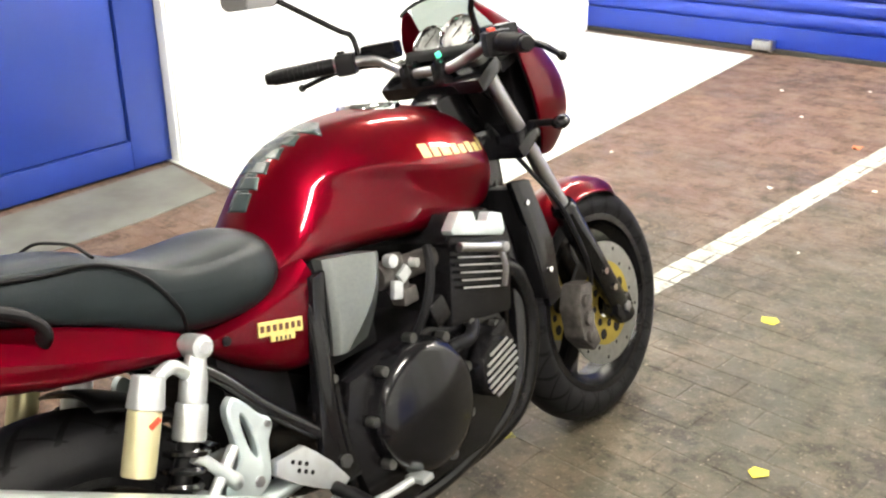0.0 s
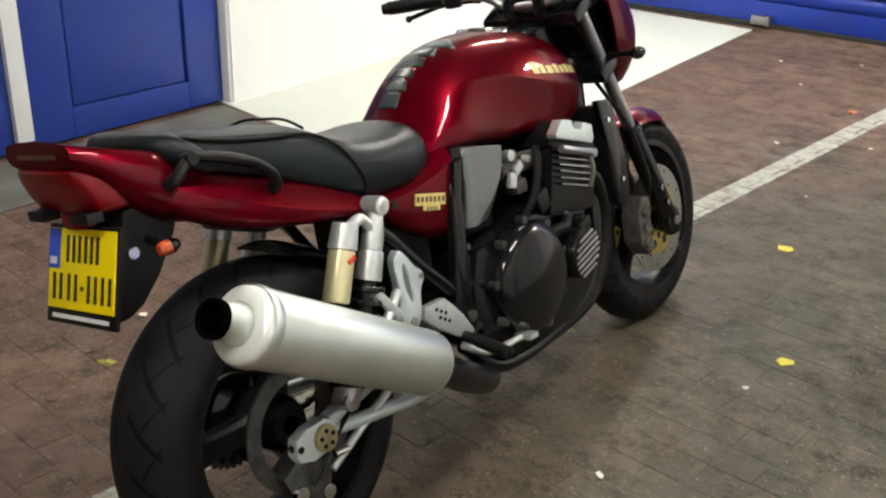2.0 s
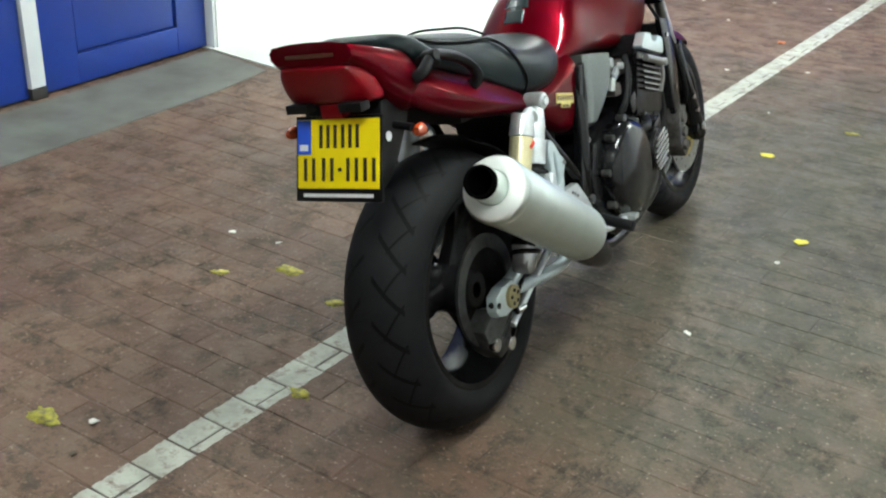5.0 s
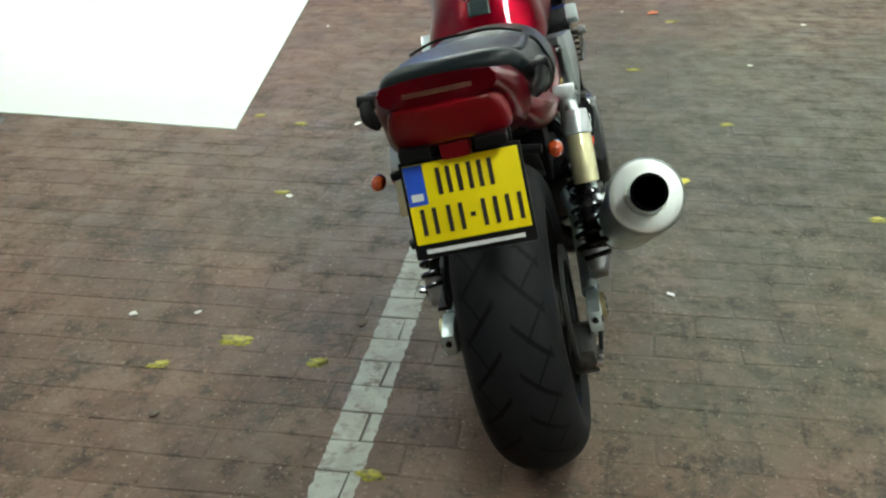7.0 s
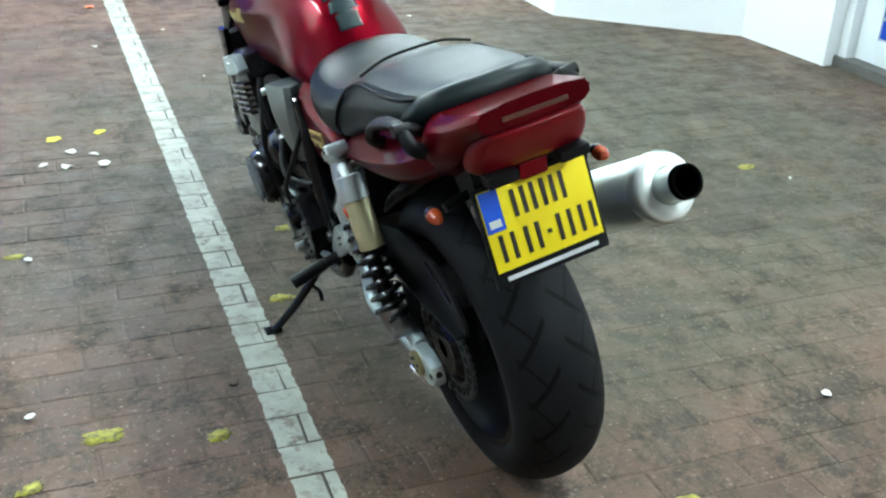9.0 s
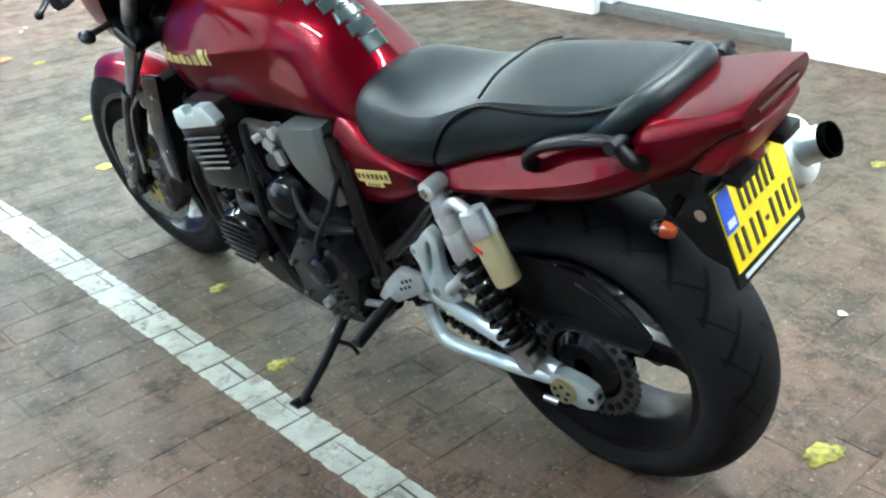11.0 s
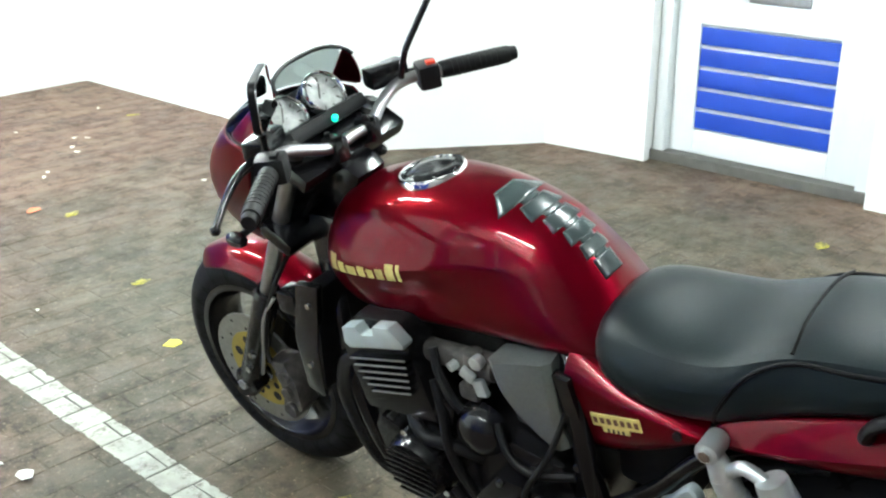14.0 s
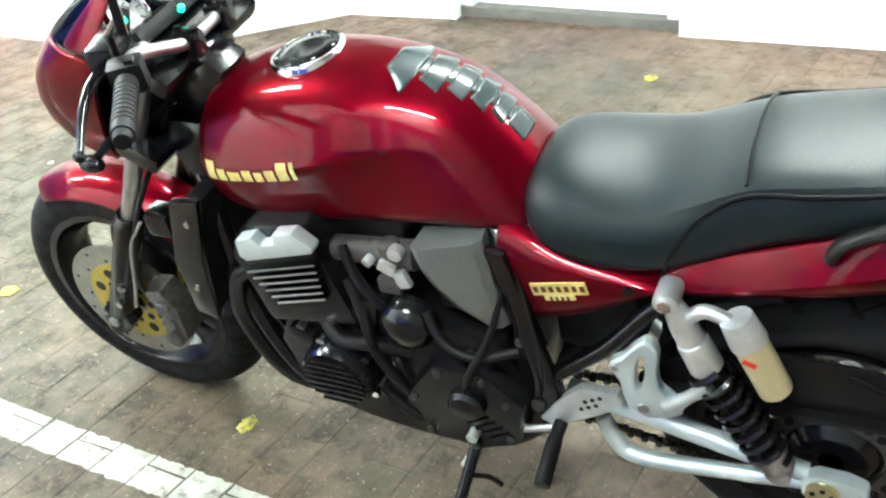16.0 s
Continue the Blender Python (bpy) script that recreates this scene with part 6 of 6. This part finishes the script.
# rear mudguard and plate carrier
bm = bmesh.new()
GUARD = [(0.800, -0.10, -0.215, 0.090), (0.740, -0.125, -0.230, 0.088), (0.680, -0.165, -0.250, 0.082), (0.640, -0.205, -0.264, 0.078), (0.625, -0.230, -0.268, 0.070)]
add_loft(bm, [[(-w, b, z), (-w * 0.9, f, z), (w * 0.9, f, z), (w, b, z)] for z, f, b, w in GUARD])
guard = part("rear_mudguard", bm, M_PLASTIC, bike, "black plastic rear mudguard")
for s in SIDES:
    ind = part_empty("rear_indicator", (0, 0, 0), "orange rear turn signal on a black stalk")
    bm = bmesh.new()
    add_tube(bm, mirrored([(0.075, -0.175, 0.745), (0.13, -0.185, 0.740)], s), 0.008, segs=10, smooth=False)
    part("stalk", bm, M_PLASTIC, ind)
    m = Matrix.Translation((s * 0.152, -0.190, 0.738)) @ Matrix.Rotation(radians(90), 4, "Z")
    bm = bmesh.new()
    add_lathe(bm, [(0.022, 0.001), (0.018, 0.008), (0.009, 0.0120), (0.0, 0.0130)], 20, matrix=m)
    part("housing", bm, M_GLOSS, ind)
    bm = bmesh.new()
    add_lathe(bm, [(0.0, 0.0130), (-0.010, 0.0125), (-0.019, 0.008), (-0.022, 0.001)], 20, matrix=m)
    part("lens", bm, M_ORANGE, ind, "orange lens")
    bm = bmesh.new()
    add_rod(bm, (s * 0.085, -0.215, 0.732), (s * 0.094, -0.215, 0.732), 0.010, segs=16)
    part("reflector_bolt", bm, M_CHROME, guard)

plate = part_empty("licence_plate", (0, 0, 0), "yellow licence plate in a black holder")
PM = pose(0, -0.2525, 0.7095, -18, 0, 0)


def on_plate(name, x, z, w, h, mat, depth, thick=0.002, label="", width=0.0):
    bm = bmesh.new()
    add_box(bm, (x, depth, z), (w, thick, h), width)
    bmesh.ops.transform(bm, matrix=PM, verts=bm.verts)
    return part(name, bm, mat, plate, label)


on_plate("holder", 0, -0.009, 0.204, 0.164, M_PLASTIC, 0.0, 0.008, "black plastic plate holder", 0.003)
on_plate("sheet", 0, 0.0, 0.192, 0.132, M_PLATE, -0.005, 0.003, "yellow plate sheet", 0.001)
on_plate("blue_band", -0.079, 0.032, 0.032, 0.066, M_PLATEBLUE, -0.0075, 0.0018, "blue band")
on_plate("print_bar", -0.079, 0.012, 0.020, 0.012, M_WHITEINK, -0.0092, 0.001)
for x in (-0.022, 0.030):
    for dx in (-0.017, 0.0, 0.017):
        on_plate("print_bar", x + dx, 0.033, 0.0072, 0.044, M_INK, -0.0072, 0.0014)
for x in (-0.066, -0.022, 0.036, 0.076):
    for dx in (-0.011, 0.009):
        on_plate("print_bar", x + dx, -0.030, 0.0072, 0.044, M_INK, -0.0072, 0.0014)
on_plate("print_bar", 0.006, -0.030, 0.008, 0.007, M_INK, -0.0072, 0.0014)
on_plate("print_bar", 0, -0.0790, 0.165, 0.007, M_WHITEINK, -0.005, 0.0014, "pale print bar")

# red side covers with gold badges
for s in SIDES:
    cover = part_empty("side_cover", (0, 0, 0), "red side cover with a gold badge")
    bm = bmesh.new()
    rows = []
    for y, top, fold, low in ((0.527, 0.735, 0.692, 0.552), (0.500, 0.722, 0.690, 0.545), (0.450, 0.702, 0.680, 0.552), (0.400, 0.692, 0.674, 0.574), (0.350, 0.686, 0.670, 0.606), (0.310, 0.680, 0.669, 0.636), (0.285, 0.676, 0.668, 0.656)):
        rows.append([(s * 0.112, y, top + 0.004), (s * 0.124, y, top), (s * 0.142, y, (top + fold) / 2), (s * 0.150, y, fold), (s * 0.1516, y, fold - 0.3 * (fold - low)), (s * 0.1505, y, fold - 0.6 * (fold - low)), (s * 0.143, y, fold - 0.9 * (fold - low)), (s * 0.120, y, low)])
    add_grid(bm, rows)
    bmesh.ops.recalc_face_normals(bm, faces=bm.faces)
    crease = bm.edges.layers.float.new("crease_edge")
    for ed in bm.edges:
        if all(abs(abs(v.co.x) - 0.150) < 0.0003 for v in ed.verts):
            ed[crease] = 0.7
    part("panel", bm, M_RED, cover, subsurf=2)
    bm = bmesh.new()
    add_box(bm, (s * 0.1530, 0.432, 0.643), (0.003, 0.092, 0.024), 0.001, Matrix.Rotation(radians(-13), 4, "X"))
    part("badge", bm, M_DECAL, cover, "gold badge strip")
    bm = bmesh.new()
    add_box(bm, (s * 0.1530, 0.432, 0.626), (0.003, 0.05, 0.012), 0.001, Matrix.Rotation(radians(-13), 4, "X"))
    part("badge", bm, M_DECAL, cover, "gold badge strip")
    for k in range(4):
        bm = bmesh.new()
        yy = 0.445 - 0.009 * k
        add_box(bm, (s * 0.1548, yy, 0.6245 - 0.23 * (yy - 0.432)), (0.001, 0.0042, 0.007), 0.0, Matrix.Rotation(radians(-13), 4, "X"))
        part("print_bar", bm, M_INK, cover)
    for k in range(7):
        bm = bmesh.new()
        yy = 0.469 - 0.0125 * k
        add_box(bm, (s * 0.1548, yy, 0.6435 - 0.23 * (yy - 0.432)), (0.001, 0.0075, 0.011), 0.0, Matrix.Rotation(radians(-13), 4, "X"))
        part("print_bar", bm, M_EMBLEMDULL, cover)
    bm = bmesh.new()
    add_rod(bm, (s * 0.15, 0.325, 0.660), (s * 0.155, 0.325, 0.660), 0.008, segs=12)
    part("screw", bm, M_PLASTIC, cover)

# grab rails
for s in SIDES:
    bm = bmesh.new()
    add_tube(bm, mirrored([(0.130, -0.152, 0.826), (0.148, -0.142, 0.838), (0.152, -0.116, 0.861), (0.150, -0.080, 0.856), (0.148, -0.035, 0.842), (0.148, 0.012, 0.822), (0.148, 0.042, 0.800), (0.147, 0.053, 0.780), (0.130, 0.052, 0.764)], s), [0.013, 0.014, 0.011, 0.013, 0.015, 0.014, 0.013, 0.013, 0.013], segs=12, flat=0.7)
    add_rod(bm, (s * 0.138, -0.118, 0.858), (s * 0.166, -0.118, 0.862), 0.011, segs=12)
    add_rod(bm, (s * 0.118, -0.112, 0.846), (s * 0.146, -0.116, 0.858), 0.012, segs=12)
    part("grab_rail", bm, M_PLASTIC, bike, "black grab rail")

# chain guard and inner mudguard
bm = bmesh.new()
add_prism(bm, [(0.33, 0.430), (0.27, 0.492), (0.14, 0.540), (-0.02, 0.540), (-0.085, 0.505), (-0.125, 0.462), (-0.120, 0.436), (-0.02, 0.430), (0.14, 0.424)], -0.112, -0.104, 0.003)
add_prism(bm, [(0.33, 0.430), (0.14, 0.424), (-0.02, 0.430), (-0.120, 0.434), (-0.120, 0.442), (-0.02, 0.440), (0.14, 0.436), (0.33, 0.442)], -0.130, -0.104, 0.003)
guard = part("chain_guard", bm, M_PLASTIC, bike, "black chain guard")
bm = bmesh.new()
add_tube(bm, [(-0.1135, 0.016 - 0.045 * (1 - math.cos(a)) + 0.010 * math.sin(a), 0.524 - 0.017 * (1 - math.cos(a)) + 0.006 * math.sin(a)) for a in [2 * math.pi * k / 20 for k in range(21)]], 0.0028, segs=6)
part("guard_slot", bm, M_GLOSS, guard, "raised edge of the guard's slot")
bm = bmesh.new()
rows = []
for k in range(9):
    a = radians(34 + 40 * k / 8)
    row = []
    for j in range(7):
        u = -1 + 2 * j / 6
        rr = 0.338 - 0.02 * u * u
        row.append((0.085 * u, REAR.y + rr * math.cos(a), REAR.z + rr * math.sin(a)))
    rows.append(row)
add_grid(bm, rows)
part("inner_mudguard", bm, M_PLASTIC, bike, "black inner mudguard", solid=0.004)
bm = bmesh.new()
add_box(bm, (0, 0.40, 0.56), (0.20, 0.14, 0.20), 0.02)
add_box(bm, (0, 0.16, 0.71), (0.19, 0.22, 0.06), 0.02)
part("battery_box", bm, M_PLASTIC, bike, "black under-seat battery box")

# ---- floor marks and litter ----


def flake(name, x, y, size, material, label, category, seed, z=0.003, sides=7, thick=0.0015, curl=0.0, group=""):
    """A thin ragged scrap lying on the pavers."""
    rng = random.Random(seed)
    bm = bmesh.new()
    ring = []
    for i in range(sides):
        a = 2 * math.pi * (i + rng.uniform(-0.25, 0.25)) / sides
        r = size * rng.uniform(0.5, 0.85)
        ring.append((r * math.cos(a), r * math.sin(a) * 0.8, curl * rng.uniform(-0.2, 1.0)))
    top = [bm.verts.new((px, py, pz + thick)) for px, py, pz in ring]
    low = [bm.verts.new((px, py, pz)) for px, py, pz in ring]
    bm.faces.new(top)
    bm.faces.new(low[::-1])
    for i in range(sides):
        bm.faces.new((low[i], low[(i + 1) % sides], top[(i + 1) % sides], top[i]))
    ob = part(name, bm, material)
    ob.matrix_world = pose(x, y, z, 0, 0, rng.uniform(0, 360))
    return tagged(ob, label, category, group)


M_YELLOW = make_material("yellow_leaf", (0.62, 0.55, 0.03), 0.6, noise_scale=25, noise_mix=0.4, dark=(0.5, 0.36, 0.03))
M_YELLOWOLD = make_material("worn_yellow_paint", (0.44, 0.39, 0.035), 0.75, noise_scale=60, noise_mix=1.0, dark=(0.085, 0.075, 0.050), bump=0.5, bump_scale=80)
M_PAPER = make_material("white_scrap", (0.7, 0.68, 0.62), 0.7, noise_scale=40, noise_mix=0.3)
M_ORANGESCRAP = make_material("orange_scrap", (0.6, 0.17, 0.06), 0.6, noise_scale=40, noise_mix=0.3)
M_BROWNLEAF = make_material("brown_leaf", (0.08, 0.055, 0.035), 0.7, noise_scale=40, noise_mix=0.4)

for i, (x, y, s) in enumerate(((0.175, 2.20, 0.055), (0.474, 1.44, 0.05), (-0.477, 2.21, 0.055), (-0.64, 2.18, 0.055))):
    flake("yellow_mark", x, y, s * 0.85, M_YELLOW, "bright yellow paint fleck on the pavers", "paint mark", 40 + i, sides=5, group="yellow marks")


def worn_mark(x, y, size, seed):
    """A brushed yellow dab with a ragged, worn outline."""
    rng = random.Random(seed)
    bm = bmesh.new()
    ring = []
    n = 40
    waves = [(rng.randint(2, 4), rng.uniform(0, 6), 0.10), (rng.randint(5, 9), rng.uniform(0, 6), 0.07), (rng.randint(11, 17), rng.uniform(0, 6), 0.05)]
    for k in range(n):
        a = 2 * math.pi * k / n
        q = size * (0.76 + sum(w * math.sin(f * a + ph) for f, ph, w in waves) + rng.uniform(-0.06, 0.06))
        ring.append(bm.verts.new((q * math.cos(a), 0.6 * q * math.sin(a), 0.0)))
    bm.faces.new(ring)
    ob = part("yellow_mark", bm, M_YELLOWOLD, solid=0.0004)
    ob.matrix_world = pose(x, y, 0.0012, 0, 0, rng.uniform(-25, 25))
    return tagged(ob, "worn faded yellow paint mark on the pavers", "paint mark", "yellow marks")


for i, (x, y, s) in enumerate(((-0.23, 0.80, 0.055), (-0.756, 0.36, 0.07), (-0.53, 0.273, 0.05), (-0.913, 0.24, 0.045), (-0.338, -0.14, 0.05), (1.03, 1.17, 0.05), (1.60, 1.13, 0.06), (0.70, 2.0, 0.05), (-0.85, 1.285, 0.045), (-1.11, 2.03, 0.045), (-0.925, 1.94, 0.045), (-0.095, 1.21, 0.05), (1.82, 0.21, 0.06), (2.25, 0.96, 0.065), (0.65, 3.52, 0.06), (0.40, 2.69, 0.055), (-0.76, -0.53, 0.075), (1.82, 4.76, 0.06), (0.27, -0.30, 0.08))):
    worn_mark(x, y, s * 0.8, 80 + i)
rng = random.Random(5)
for i in range(46):
    x, y = rng.uniform(-1.1, 2.0), rng.uniform(-0.9, 5.4)
    if -0.3 < x < 0.35 and -0.4 < y < 1.9:
        continue
    kind = rng.random()
    mat, lab = (M_PAPER, "small torn white scrap lying on the pavers") if kind < 0.62 else (M_BROWNLEAF, "small dry brown leaf lying on the pavers")
    flake("scrap" if kind < 0.62 else "leaf", x, y, rng.uniform(0.008, 0.026), mat, lab, "litter", 200 + i, curl=0.006, sides=6, group="litter on the floor")
for i, (x, y, s) in enumerate(((-0.60, 2.03, 0.03), (-0.70, 1.93, 0.025), (-0.63, 1.90, 0.03), (-0.53, 1.99, 0.025), (-0.89, 0.48, 0.022), (-0.514, 1.88, 0.04))):
    flake("scrap", x, y, s, M_PAPER, "small torn white scrap lying on the pavers", "litter", 300 + i, curl=0.012, sides=6, group="litter on the floor")
for i, (x, y, s) in enumerate(((-0.237, 4.07, 0.04), (0.565, 3.67, 0.045))):
    flake("scrap", x, y, s, M_ORANGESCRAP, "orange torn wrapper scrap on the pavers", "litter", 330 + i, curl=0.01, sides=6, group="litter on the floor")

# ---- pavers: running bond along the bay line ----
PITCH, LONG, JOINT = 0.105, 0.21, 0.0044
CA, SA = math.cos(LINE_SLOPE), math.sin(LINE_SLOPE)


def paver_shape(seed):
    rng = random.Random(seed)
    w, h, c = LONG / 2 - JOINT / 2, PITCH / 2 - JOINT / 2, 0.0015
    j = lambda: rng.uniform(-0.0022, 0.0022)
    low = [(-w, -h), (w, -h), (w, h), (-w, h)]
    low = [(a + j(), b + j()) for a, b in low]
    top = [(a - math.copysign(c + abs(j()), a), b - math.copysign(c + abs(j()), b)) for a, b in low]
    verts = [(a, b, -0.016) for a, b in low] + [(a, b, -c) for a, b in low] + [(a, b, 0.0) for a, b in top]
    faces = [(8, 9, 10, 11)]
    for k in range(4):
        n = (k + 1) % 4
        faces += [(k, n, 4 + n, 4 + k), (4 + k, 4 + n, 8 + n, 8 + k)]
    return verts, faces


SHAPES = [paver_shape(900 + k) for k in range(8)]
near_meshes = []
for verts, faces in SHAPES:
    me = bpy.data.meshes.new("paver")
    me.from_pydata(verts, [], faces)
    me.materials.append(M_PAVER)
    near_meshes.append(me)
rng = random.Random(77)
all_v, all_f = [], []
near_count = 0
for row in range(-52, 60):
    v = row * PITCH
    shift = LINE_U + 0.066 + (PITCH if row % 2 else 0.0)
    for col in range(-16, 18):
        u = shift + LONG * (col + 0.5)
        x, y = u * CA + v * SA, -u * SA + v * CA
        k = rng.randrange(8)
        dz, tx, ty, tz = rng.uniform(-0.0008, 0.0), rng.uniform(-0.5, 0.5), rng.uniform(-0.3, 0.3), rng.uniform(-1.2, 1.2)
        if not (-2.62 < x < 2.95 and -5.1 < y < 5.85):
            continue
        if x < -1.2 and y > 2.05 or x > 2.86 or (x > 2.1 and y > 3.35):
            if not (x > -1.3 and x < 0):
                continue
        m = pose(x, y, dz, tx, ty, tz - math.degrees(LINE_SLOPE))
        if -0.85 < x < 0.80 and -0.75 < y < 2.35 and near_count < 300 and (abs(x + 0.1) < 0.95):
            ob = bpy.data.objects.new("paver", near_meshes[k])
            scene.collection.objects.link(ob)
            ob.parent = ground
            ob.matrix_world = m
            near_count += 1
        else:
            base = len(all_v)
            vs, fs = SHAPES[k]
            all_v += [tuple(m @ Vector(p)) for p in vs]
            all_f += [tuple(base + i for i in f) for f in fs]
me = bpy.data.meshes.new("paver_field")
me.from_pydata(all_v, [], all_f)
me.materials.append(M_PAVER)
field = new("paver_field", me)
field.parent = ground
tagged(field, "brown clinker pavers in running bond", kind="stuff")
